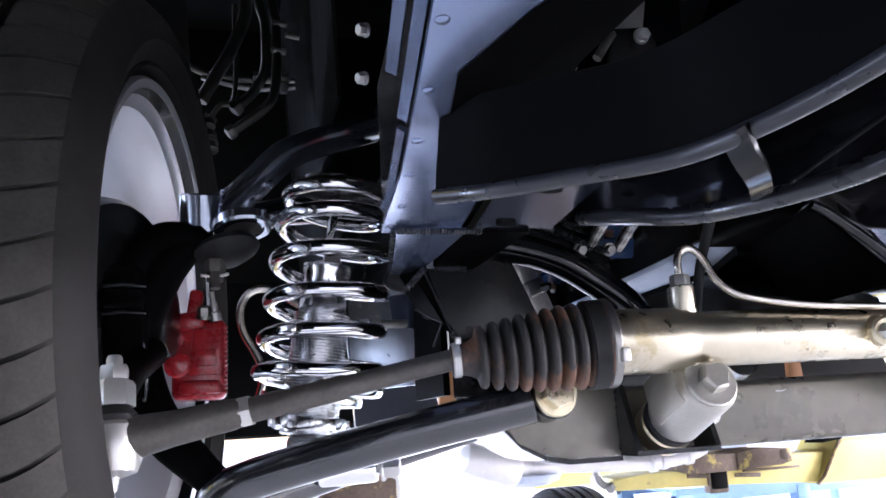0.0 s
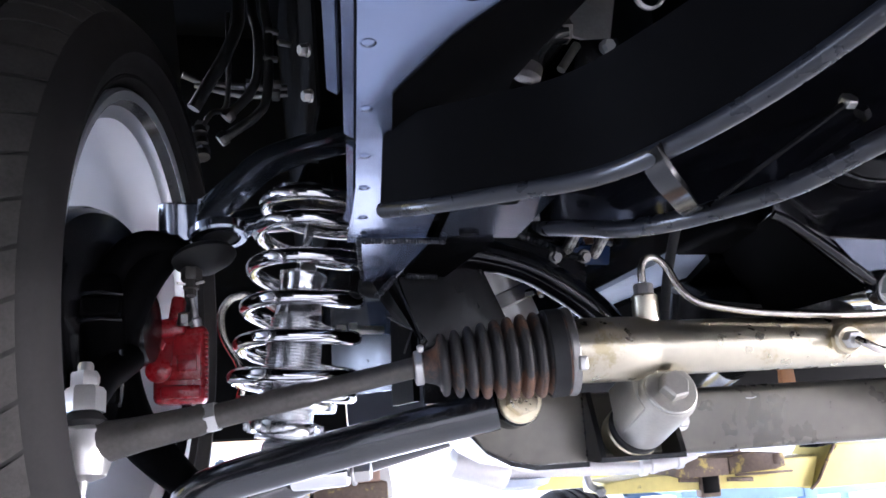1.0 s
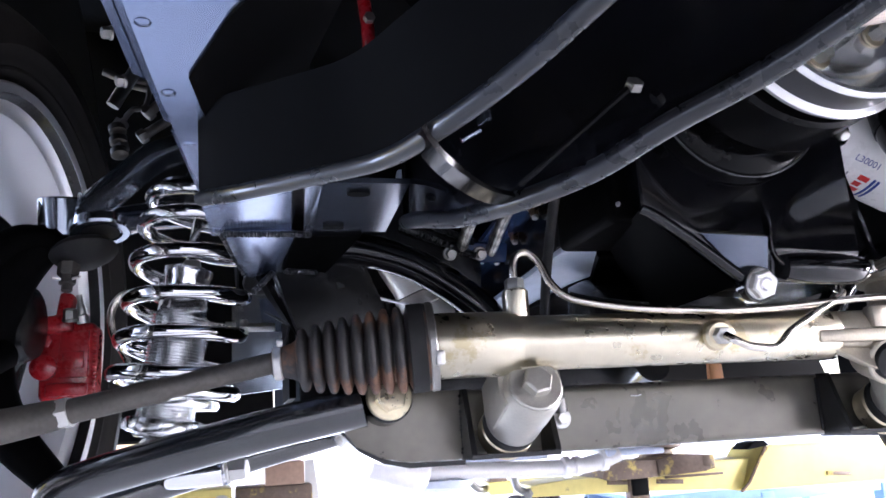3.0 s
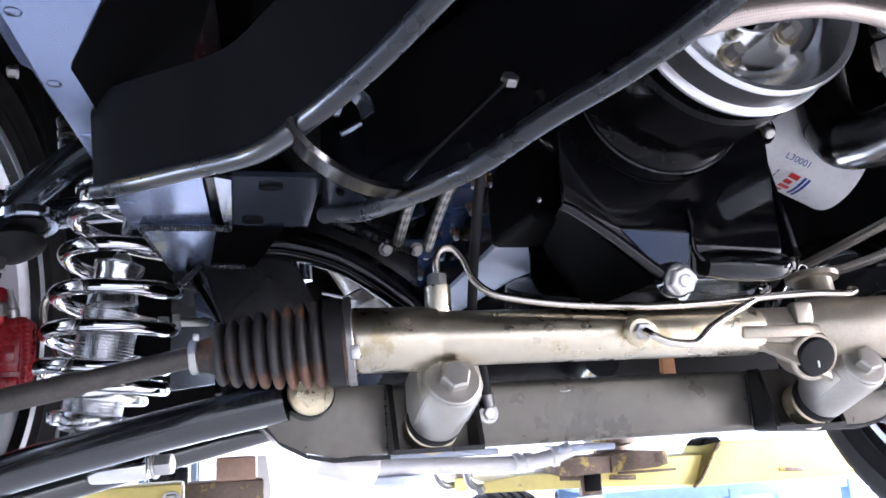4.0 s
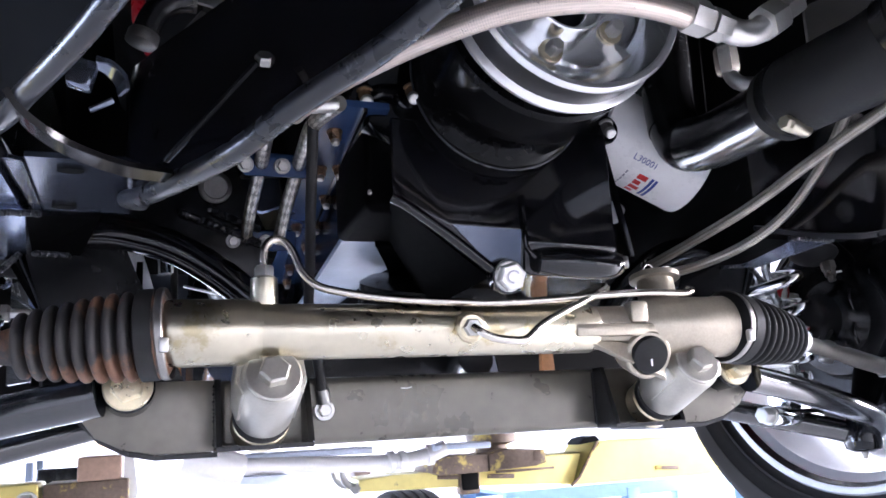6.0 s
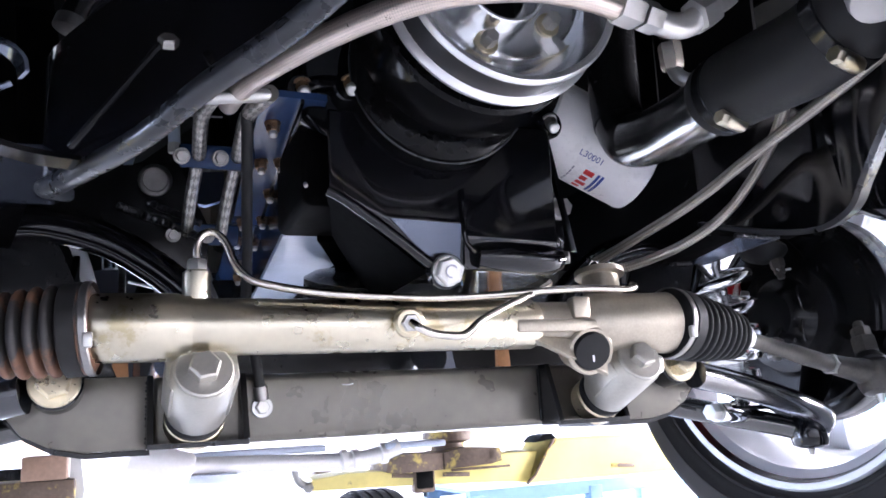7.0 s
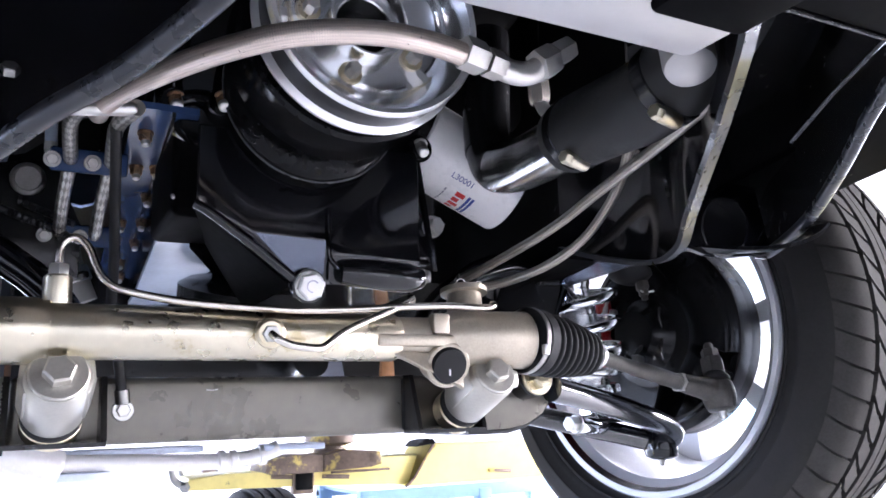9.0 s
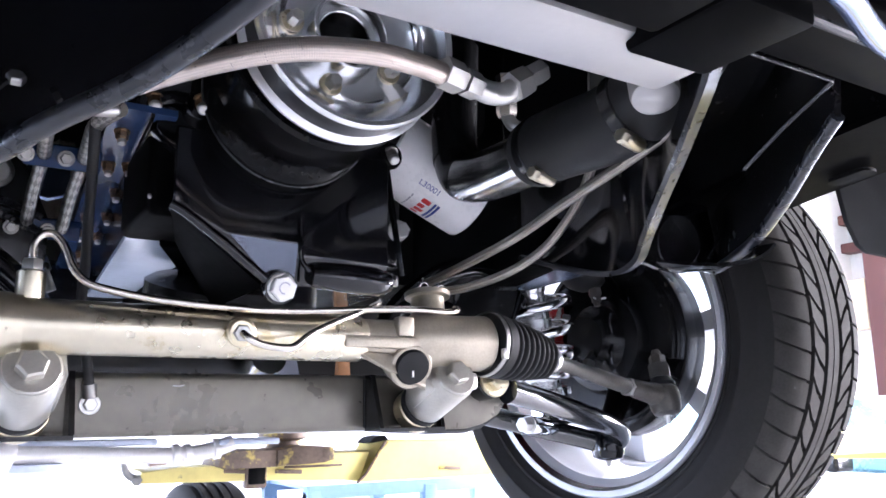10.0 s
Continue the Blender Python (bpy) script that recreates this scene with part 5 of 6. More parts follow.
pulley = thing("crank_pulley", (0, -0.15, 1.545), "polished aluminium two-groove crank pulley", "pulley")
C, D = Vector((0, -0.178, 1.63)), Vector((0, 1, -0.03))
part("pulley_rim", lathe(B(), [(0.079, 0.002), (0.0835, 0.0), (0.0855, 0.003), (0.0855, 0.005), (0.080, 0.007), (0.0795, 0.028), (0.0865, 0.030), (0.0885, 0.032), (0.0875, 0.036), (0.05, 0.040)], C, D, 96, caps=False), PULLEYFACE, pulley)
part("inner_wall", lathe(B(), [(0.0800, 0.0015), (0.0790, 0.0022), (0.0665, 0.0150), (0.0655, 0.0165)], C, D, 96, caps=False), DISHPOLISH, pulley, "mirror-polished inner cone of the pulley")
part("groove_band", lathe(B(), [(0.0828, 0.0062), (0.0822, 0.017), (0.0832, 0.0295)], C, D, 72, caps=False), PULLEYGREY, pulley, "dark belt groove")
bowl = [(0.0655, 0.0165), (0.0635, 0.0205), (0.0600, 0.0245), (0.0550, 0.0275), (0.0480, 0.0292), (0.0400, 0.0298), (0.0330, 0.0298)]
part("pulley_face", lathe(B(), bowl, C, D, 96, caps=False), DISHPOLISH, pulley, "turned and polished dish")
part("hub_ring", lathe(B(), [(0.0330, 0.0300), (0.0325, 0.0150), (0.0315, 0.0138), (0.0300, 0.0138), (0.0292, 0.0150), (0.0288, 0.0300)], C, D, 56, caps=False), POLISH, pulley)
part("hub_step", lathe(B(), [(0.0288, 0.0290), (0.0235, 0.0290), (0.0225, 0.0300), (0.0222, 0.0560)], C, D, 48, caps=False), POLISH, pulley, "stepped inner hub")
part("hub_bore", lathe(B(), [(0.0, 0.055), (0.0224, 0.055)], C, D, 32, caps=False), SATIN, pulley, "dark hub bore")
for i in range(4):
    a = radians(-30 - 76 * i)
    p = C + Vector((0.0455 * math.cos(a), 0.0285, 0.0455 * math.sin(a)))
    pb = part("pulley_bolt", hexhead(B(), p, (0, -1, 0.03), 0.0105, 0.011, 0.0085, 0.002, 0.3 * i), ZINC, pulley)
    part("washer", lathe(B(), [(0.0088, 0), (0.0092, 0.0008), (0.0092, 0.0022), (0.0086, 0.0026)], p, (0, -1, 0.03), 24), YZINC, pb, "yellow plated washer")

# oil filter
filt = thing("oil_filter", (0.23, 0.05, 1.54), "white spin-on oil filter with printed lettering", "oil filter")
FA = Vector((0.88, -0.07, -0.43)).normalized()
F1 = Vector((0.264, 0.060, 1.574))
F0 = F1 - FA * 0.125
R = 0.0465
part("can", lathe(B(), [(R - 0.004, 0), (R, 0.004), (R, 0.119), (R - 0.0012, 0.1225), (R - 0.005, 0.125), (0.01, 0.126)], F0, FA, 72), LABEL, filt)
part("seam_ring", lathe(B(), [(R - 0.006, -0.012), (R - 0.002, -0.010), (R - 0.001, 0.001)], F0, FA, 60), SATIN, filt)
toward = (Vector((-0.2, -0.66, 1.33)) - (F0 + FA * 0.07)).normalized()
FN = (toward - FA * toward.dot(FA)).normalized()
FT = FN.cross(FA)


def on_can(along, round_):
    """Place and turn on the can's skin; text runs along the can."""
    a = round_ / R
    n = FN * math.cos(a) - FT * math.sin(a)
    return F0 + FA * along + n * (R + 0.0004), n


def can_patch(name, pts, mat):
    """A printed patch: an outline of (along, round) points bent onto the can."""
    bm = B()
    vs = [bm.verts.new(on_can(a, r)[0]) for a, r in pts]
    half = len(vs) // 2
    for i in range(half - 1):
        bm.faces.new((vs[i], vs[i + 1], vs[-2 - i], vs[-1 - i]))
    return part(name, bm, mat, filt)


def can_text(text, along, round_, size, mat):
    cu = bpy.data.curves.new("label", "FONT")
    cu.body, cu.size, cu.extrude = text, size, 0.0
    tmp = new("label", cu)
    me0 = tmp.to_mesh().copy()
    bpy.data.objects.remove(tmp)
    bm = B()
    bm.from_mesh(me0)
    bpy.data.meshes.remove(me0)
    for vtx in bm.verts:
        vtx.co = on_can(along + vtx.co.x, round_ - vtx.co.y)[0]
    return part("lettering", bm, mat, filt, "printed blue part number")


can_text("L30001", 0.0445, 0.0148, 0.0094, INKBLUE)
for k in range(4):
    r0 = 0.026 + 0.009 * k
    can_patch("logo_bar", [(0.0605, r0), (0.0605, r0 + 0.0065), (0.0715 - 0.003 * (k % 2), r0 + 0.0065), (0.0715 - 0.003 * (k % 2), r0)], INKRED)
for k in range(2):
    can_patch("logo_stripe", [(0.075 + 0.0045 * k, 0.025 + i * 0.008) for i in range(5)] + [(0.078 + 0.0045 * k, 0.025 + i * 0.008) for i in range(4, -1, -1)], INKBLUE)
for k in range(5):
    can_patch("print_bar", [(0.0475, 0.029 + 0.006 * k), (0.0475, 0.0335 + 0.006 * k), (0.0492, 0.0335 + 0.006 * k), (0.0492, 0.029 + 0.006 * k)], INKGREY)

# lower radiator pipe and hose
pipe = thing("radiator_pipe", (0.2, -0.1, 1.53), "steel radiator pipe elbow with a black rubber hose and worm clamps", "pipe")
line = smooth_path([(0.218, 0.02, 1.74), (0.210, 0.012, 1.68), (0.202, 0.002, 1.618), (0.198, -0.018, 1.578), (0.196, -0.055, 1.566), (0.192, -0.10, 1.562), (0.182, -0.15, 1.557), (0.176, -0.18, 1.556)], 7)
part("elbow", sweep(B(), line[:29], 0.0250, 32), SATIN, pipe, "dark steel elbow")
part("polished_tube", sweep(B(), line[24:], 0.0253, 32), POLISH, pipe, "polished tube end")
part("joint_bead", sweep(B(), line[16:18], 0.0258, 32), SATIN, pipe)
hose = smooth_path([(0.178, -0.168, 1.556), (0.174, -0.19, 1.555), (0.171, -0.23, 1.552), (0.171, -0.27, 1.551), (0.173, -0.31, 1.562), (0.176, -0.345, 1.588), (0.178, -0.37, 1.626)], 6)
part("rubber_hose", sweep(B(), hose, 0.0305, 32), RUBBER, pipe, "black rubber coupling hose")
for i, j in ((3, 5), (20, 22)):
    d = (hose[j] - hose[i]).normalized()
    c = part("worm_clamp", lathe(B(), [(0.0305, 0), (0.0316, 0.001), (0.0316, 0.011), (0.0305, 0.012)], hose[i], d, 40, caps=False), SATIN, pipe)
    q = hose[i] + d * 0.006 + Vector((-0.012, -0.008, -0.031))
    bm = B()
    lathe(bm, [(0.0055, 0), (0.006, 0.002), (0.006, 0.018), (0.005, 0.02)], q + Vector((0.010, 0, 0)), (-1, -0.2, 0.1), 14)
    hexhead(bm, q + Vector((-0.010, -0.004, 0.002)), (-1, -0.2, 0.1), 0.010, 0.006)
    part("clamp_screw", bm, RACKTUBE, c, "warm steel worm screw")
part("hose_bolt", lathe(B(), [(0.010, -0.004), (0.016, 0), (0.017, 0.004), (0.017, 0.03), (0.015, 0.032)], (0.140, -0.342, 1.540), (0.3, 0.4, 1), 24), TANK, pipe)

# large braided line over the pulley, its fittings, and the braided cooler lines
an = thing("braided_hose", (0, -0.25, 1.56), "thick braided stainless hose with alloy fittings", "hose", "braided hoses")
line = smooth_path([(-0.176, -0.02, 1.575), (-0.178, -0.07, 1.562), (-0.170, -0.12, 1.556), (-0.150, -0.18, 1.551), (-0.12, -0.23, 1.551), (-0.085, -0.255, 1.556), (-0.04, -0.265, 1.561), (0.0, -0.262, 1.563), (0.028, -0.256, 1.563)], 8)
part("sleeve", sweep(B(), line, 0.0078, 28, uv_len=0.0015), BRAID, an)
bm = B()
hexhead(bm, (0.024, -0.257, 1.565), (1, 0.15, -0.1), 0.020, 0.018)
hexhead(bm, (0.044, -0.254, 1.563), (1, 0.15, -0.1), 0.0175, 0.014)
part("hose_end", bm, ZINC, an, "silver hex hose end")
part("swivel_elbow", sweep(B(), smooth_path([(0.055, -0.252, 1.562), (0.070, -0.25, 1.561), (0.084, -0.25, 1.564), (0.092, -0.255, 1.572)], 5), 0.0085, 16), ZINC, an)
bm = B()
hexhead(bm, (0.086, -0.254, 1.567), (0.8, -0.1, 0.5), 0.021, 0.016)
hexhead(bm, (0.100, -0.256, 1.577), (0.8, -0.1, 0.5), 0.016, 0.016)
part("adapter", bm, ZINC, an)
bm = B()
hexhead(bm, (0.232, -0.05, 1.685), (0.05, 0, -1), 0.016, 0.012)
hexhead(bm, (0.2335, -0.05, 1.665), (0.05, 0, -1), 0.0195, 0.026, spin=0.35)
part("line_fitting", bm, STAINLESS, an)
part("line_elbow", sweep(B(), smooth_path([(0.234, -0.05, 1.65), (0.236, -0.052, 1.635), (0.242, -0.058, 1.626), (0.255, -0.066, 1.624)], 5), 0.007, 14), ZINC, an)
part("clip_band", box(B(), (-0.180, -0.083, 1.5555), (0.052, 0.012, 0.0085), 0.004, Matrix.Rotation(radians(-8), 3, "Y"), 3), ZINC, an)

cool = thing("cooler_lines", (-0.17, 0.2, 1.5), "pair of braided lines in black clamp blocks", "hose", "braided hoses")
for dx in (-0.017, 0.017):
    line = smooth_path([(-0.172 + dx, -0.085, 1.560), (-0.178 + dx, -0.02, 1.568), (-0.176 + dx, 0.03, 1.568), (-0.172 + dx, 0.09, 1.566), (-0.173 + dx, 0.15, 1.547), (-0.173 + dx, 0.206, 1.523)], 6)
    part("sleeve", sweep(B(), line, 0.0062, 20, uv_len=0.016, strands=10), BRAID3, cool)
for p, w in (((-0.173, 0.086, 1.567), 0.066), ((-0.172, 0.206, 1.524), 0.068)):
    blk = part("clamp_block", box(B(), p, (w, 0.012, 0.022), 0.003, Matrix.Rotation(radians(20), 3, "X")), SKYBLACK, cool)
    for dx in (-0.031, 0.002):
        part("block_screw", hexhead(B(), (p[0] + dx, p[1] - 0.007, p[2] - 0.003), (0, -1, -0.3), 0.0095, 0.006, 0.0074, 0.003), STEEL, blk)

cable = thing("ground_cable", (-0.13, 0.1, 1.344), "black battery cable bolted to the crossmember by a ring lug", "cable")
part("insulation", sweep(B(), smooth_path([(-0.165, -0.03, 1.60), (-0.162, -0.02, 1.56), (-0.155, 0.03, 1.51), (-0.150, 0.065, 1.47), (-0.148, 0.085, 1.42), (-0.140, 0.092, 1.39), (-0.134, 0.098, 1.358)], 6), 0.0046, 12), RUBBER, cable)
part("lug", sweep(B(), [(-0.1345, 0.0985, 1.362), (-0.1325, 0.1005, 1.350)], 0.0062, 12), STEEL, cable)
part("lug_bolt", hexhead(B(), (-0.132, 0.1055, 1.344), (0, -1, 0), 0.011, 0.006, 0.0095, 0.003), ZINC, cable)

mount2 = thing("frame_bracket", (-0.24, 0.2, 1.5), "black welded engine bracket with a large bolt", "bracket")
part("gusset", plate(B(), [(-0.33, 1.532), (-0.17, 1.478), (-0.168, 1.53), (-0.200, 1.60), (-0.26, 1.59)], (0, 0.204, 0), (1, 0, 0), (0, 0, 1), 0.008, 0.001), SATIN, mount2)
part("weld_bead", weld(B(), (-0.255, 0.196, 1.549), (-0.175, 0.196, 1.518), 0.0042, 24), RAILPAINT, mount2)
part("weld_bead", weld(B(), (-0.228, 0.196, 1.553), (-0.176, 0.196, 1.533), 0.0042, 18), RAILPAINT, mount2)
part("bracket_bolt", lathe(B(), [(0.0160, 0), (0.0168, 0.002), (0.0160, 0.006), (0.0128, 0.0075), (0.0116, 0.0064), (0.0, 0.0060)], (-0.221, 0.200, 1.577), (0, -1, -0.15), 36), STEEL, mount2, "dished steel bolt head")
# tilted plate whose pale blue colour carries the daylight on it
part("back_plate", plate(B(), [(-0.1960, 0.0360), (-0.1870, 0.0540), (-0.1450, 0.0588), (-0.1460, 0.0120), (-0.1680, 0.0000), (-0.1900, 0.0072)][::-1], (0, 0.240, 1.563), (1, 0, 0), (0, 0.55, 0.835), 0.004), RAILSHEEN, mount2, "plate behind the lines, coloured as if lit blue")
part("side_tab", plate(B(), [(-0.2520, 1.6010), (-0.2460, 1.6270), (-0.2370, 1.6300), (-0.2420, 1.6050)][::-1], (0, 0.245, 0), (1, 0, 0), (0, 0, 1), 0.004), LITPLATE, mount2, "pale blue-grey tab")
part("spacer_sleeve", sweep(B(), [(-0.203, 0.215, 1.654), (-0.202, 0.215, 1.623)], 0.0062, 18), LITPLATE, mount2, "bright steel spacer sleeve")
part("spacer_nut", hexhead(B(), (-0.202, 0.215, 1.623), (0.02, 0, -1), 0.0125, 0.010), ZINC, mount2, "bright nut")
part("stay_wire", sweep(B(), [(-0.208, 0.215, 1.655), (-0.153, 0.215, 1.657)], 0.0011, 8), STEEL, mount2)

# power steering hoses
for k, pts in enumerate(([(0.204, 0.074, 1.474), (0.209, 0.05, 1.479), (0.216, 0.02, 1.486), (0.228, -0.04, 1.500), (0.234, -0.08, 1.511), (0.229, -0.13, 1.520), (0.221, -0.18, 1.526), (0.212, -0.225, 1.530), (0.199, -0.27, 1.532), (0.193, -0.296, 1.535), (0.188, -0.315, 1.536)],
                         [(0.216, 0.068, 1.466), (0.236, 0.045, 1.468), (0.261, 0.01, 1.478), (0.277, -0.02, 1.491), (0.284, -0.05, 1.506), (0.283, -0.08, 1.523), (0.275, -0.11, 1.537), (0.259, -0.14, 1.546), (0.243, -0.165, 1.552), (0.232, -0.185, 1.560)])):
    h = thing("braided_hose", pts[0], "slim braided stainless power steering hose", "hose", "braided hoses")
    part("sleeve", sweep(B(), smooth_path(pts, 8), 0.0048, 16, uv_len=0.0026, strands=9), BRAID2, h)
    part("end_ferrule", lathe(B(), [(0.0075, 0), (0.0082, 0.001), (0.0082, 0.006), (0.0075, 0.007)], pts[0], Vector(pts[1]) - Vector(pts[0]), 20), CHROME, h)
    at = ((0.197, 0.062, 1.469), (0.218, 0.06, 1.467))[k]
    port = part("port_ring", lathe(B(), [(0.0052, 0.004), (0.0062, 0.0), (0.0058, -0.0015), (0.0048, -0.0015), (0.0042, 0.002)], at, (0, 1, 0.15), 24, caps=False), STAINLESS, h, "bright open hose end")
    part("port_bore", lathe(B(), [(0.0, 0.0015), (0.0047, 0.0015)], at, (0, 1, 0.15), 20, caps=False), DARK, port)

# radiator tank and front edge
rad = thing("radiator", (0, -0.42, 1.51), "aluminium radiator lower tank", "radiator")
part("lower_tank", box(B(), (-0.0135, -0.406, 1.565), (0.223, 0.052, 0.09), 0.006), TANK, rad)
part("core", box(B(), (0, -0.42, 1.88), (0.56, 0.05, 0.54), 0.004), TANK, rad)

# heater and fuel tubes on the inner fender
tubes = thing("heater_tubes", (-0.54, 0.6, 1.8), "dull steel heater and fuel tubes with flare nuts", "tube")
for r, q in ((0.0115, [(-0.534, 0.61, 2.08), (-0.535, 0.61, 2.01), (-0.537, 0.605, 1.98), (-0.555, 0.60, 1.928), (-0.579, 0.60, 1.881), (-0.601, 0.60, 1.839)]),
             (0.0085, [(-0.516, 0.61, 2.08), (-0.514, 0.61, 2.011), (-0.506, 0.60, 1.968), (-0.507, 0.60, 1.899), (-0.521, 0.60, 1.863), (-0.546, 0.60, 1.834)]),
             (0.0085, [(-0.496, 0.61, 2.08), (-0.494, 0.61, 2.013), (-0.489, 0.60, 1.965), (-0.492, 0.60, 1.868), (-0.508, 0.60, 1.832), (-0.553, 0.60, 1.796)]),
             (0.0045, [(-0.551, 0.615, 2.008), (-0.552, 0.61, 1.858), (-0.574, 0.60, 1.833), (-0.588, 0.60, 1.812)]),
             (0.0060, [(-0.618, 0.61, 1.898), (-0.584, 0.62, 1.890), (-0.523, 0.625, 1.888), (-0.46, 0.625, 1.889)]),
             (0.0060, [(-0.60, 0.62, 1.887), (-0.584, 0.62, 1.883), (-0.524, 0.625, 1.874), (-0.46, 0.625, 1.879)])):
    part("tube", sweep(B(), smooth_path(q, 6), r * 0.85, 14), STEEL, tubes)
for p, d in (((-0.546, 0.60, 1.834), (-0.7, 0, -0.8)), ((-0.553, 0.60, 1.796), (-0.8, 0, -0.6)), ((-0.524, 0.62, 1.888), (1, 0, 0)), ((-0.526, 0.62, 1.875), (1, 0, 0)), ((-0.482, 0.62, 1.888), (1, 0, 0)), ((-0.484, 0.62, 1.876), (1, 0, 0)), ((-0.586, 0.60, 1.815), (-0.5, 0, -0.9)), ((-0.588, 0.60, 1.78), (0.3, 0, -1))):
    part("flare_nut", hexhead(B(), p, d, 0.019, 0.012), STEEL, tubes)
for k in range(3):
    part("fitting_body", lathe(B(), [(0.008, 0), (0.0125, 0.002), (0.0125, 0.012), (0.008, 0.014)], (-0.594 + 0.002 * k, 0.60, 1.808 - 0.018 * k), (0.2, -0.3, -1), 16), RODGREY, tubes)
for x, z in ((-0.474, 1.972), (-0.455, 1.952), (-0.476, 1.925)):
    part("stud", lathe(B(), [(0.005, 0), (0.005, 0.02), (0.003, 0.022)], (x, 0.60, z), (-1, -0.3, 0), 10), ZINC, tubes)

red = thing("red_cable", (-0.3, 0.1, 1.70), "red insulated battery cable above the frame", "cable")
part("insulation", sweep(B(), smooth_path([(-0.304, 0.1, 1.82), (-0.301, 0.1, 1.759), (-0.298, 0.1, 1.727), (-0.296, 0.102, 1.700), (-0.285, 0.115, 1.68)], 5), 0.0065, 12), RED, red)
part("terminal", hexhead(B(), (-0.298, 0.091, 1.727), (0, -1, 0), 0.010, 0.006), STEEL, red)
tab = thing("mounting_tab", (-0.22, 0.03, 1.69), "bare steel mounting tab with a hex bolt", "bracket")
part("tab", plate(B(), [(-0.25, 1.69), (-0.20, 1.68), (-0.185, 1.75), (-0.235, 1.76)], (0, 0.03, 0), (1, 0, 0), (0, 0, 1), 0.004, 0.001), STEEL, tab)
part("bolt", hexhead(B(), (-0.213, 0.010, 1.668), (0, -1, -0.1), 0.010, 0.006, 0.007), ZINC, tab)
part("bolt_plate", plate(B(), [(-0.245, 1.640), (-0.190, 1.640), (-0.200, 1.680), (-0.235, 1.676)], (0, 0.016, 0), (1, 0, 0), (0, 0, 1), 0.006, 0.001), SATIN, tab)
fit_ = thing("brake_fitting", (-0.28, 0.0, 1.65), "dull steel elbow fitting with a hex nut and ring", "fitting")
part("elbow", sweep(B(), smooth_path([(-0.256, 0.0, 1.676), (-0.270, 0.0, 1.672), (-0.283, 0.0, 1.660), (-0.291, 0.0, 1.640)], 6), 0.0105, 20), SATIN, fit_)
part("hex_nut", hexhead(B(), (-0.252, 0.0, 1.677), (-1, 0, -0.1), 0.020, 0.010), RODGREY, fit_)
part("nozzle", lathe(B(), [(0.012, 0), (0.0125, 0.002), (0.0125, 0.010), (0.008, 0.012)], (-0.2905, 0.0, 1.642), (-0.3, 0, -1), 22), STEEL, fit_)
part("link_rod", sweep(B(), [(-0.262, 0.0, 1.640), (-0.245, 0.0, 1.664)], 0.004, 12), RODGREY, fit_)
part("pipe_ring", lathe(B(), [(0.0125, 0), (0.0155, 0.001), (0.0155, 0.005), (0.0125, 0.006), (0.0125, 0)], (-0.172, 0.0, 1.718), (0, -1, -0.3), 28, caps=False), ZINC, fit_)

ex = thing("exhaust_pipe", (0, 0.9, 1.22), "bright exhaust pipes and mufflers under the floor", "exhaust")
for s in (-1, 1):
    part("pipe", sweep(B(), smooth_path([(s * 0.18, 0.5, 1.42), (s * 0.19, 0.7, 1.37), (s * 0.2, 0.95, 1.35), (s * 0.2, 1.6, 1.35), (s * 0.2, 3.2, 1.35)], 6), 0.028, 20), POLISH, ex)
part("crossover", sweep(B(), smooth_path([(-0.16, 0.62, 1.281), (-0.07, 0.62, 1.278), (0.0, 0.62, 1.275), (0.085, 0.62, 1.272)], 5), 0.0125, 20), PIPEALLOY, ex)
part("pipe_end", lathe(B(), [(0.0150, 0), (0.0225, 0.004), (0.0240, 0.010), (0.0240, 0.085), (0.0205, 0.090), (0.0195, 0.082)], (-0.236, 0.60, 1.302), (0.82, 0.05, -0.26), 36), PIPEALLOY, ex, "pale flared pipe end")
for x, r in ((0.070, 0.0165), (0.088, 0.0150), (0.133, 0.0160)):
    part("clamp", lathe(B(), [(r - 0.004, 0), (r, 0.002), (r, 0.011), (r - 0.004, 0.013)], (x, 0.617, 1.2725 + 0.12 * max(0, x - 0.08)), (1, 0, 0.1), 28), PIPEALLOY, ex)
part("coupling", sweep(B(), smooth_path([(0.078, 0.618, 1.2735), (0.105, 0.618, 1.274), (0.135, 0.616, 1.279), (0.165, 0.61, 1.290)], 5), 0.0125, 20), PIPEALLOY, ex)
# dark strip drawn for the slit above the crossover pipe
slit = [(-0.150, 1.2985), (-0.118, 1.2975), (-0.106, 1.2895), (0.03, 1.2855), (0.03, 1.2825), (-0.108, 1.2855), (-0.122, 1.2945), (-0.150, 1.2955)]
part("slit_strip", plate(B(), slit[::-1], (0, 0.632, 0), (1, 0, 0), (0, 0, 1), 0.012), SATIN, ex, "dark strip drawn for the slit above the pipe")
part("inspection_cover", lathe(B(), [(0.0, 0.0), (0.030, 0.003), (0.050, 0.010), (0.056, 0.020), (0.050, 0.022)], (-0.118, 0.66, 1.246), (0, 0, 1), 40), LITPLATE, ex, "pale dished cover")
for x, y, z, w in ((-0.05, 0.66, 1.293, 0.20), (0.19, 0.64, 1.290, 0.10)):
    part("hanger_plate", box(B(), (x, y, z), (w, 0.08, 0.010), 0.003), LITPLATE, ex)
trans = thing("gearbox", (0, 1.1, 1.35), "aluminium gearbox with a black flywheel cover", "gearbox")
part("bell_housing", lathe(B(), [(0.19, 0), (0.185, 0.02), (0.14, 0.16), (0.12, 0.2)], (0, 0.66, 1.62), (0, 1, -0.03), 40), ALLOY, trans)
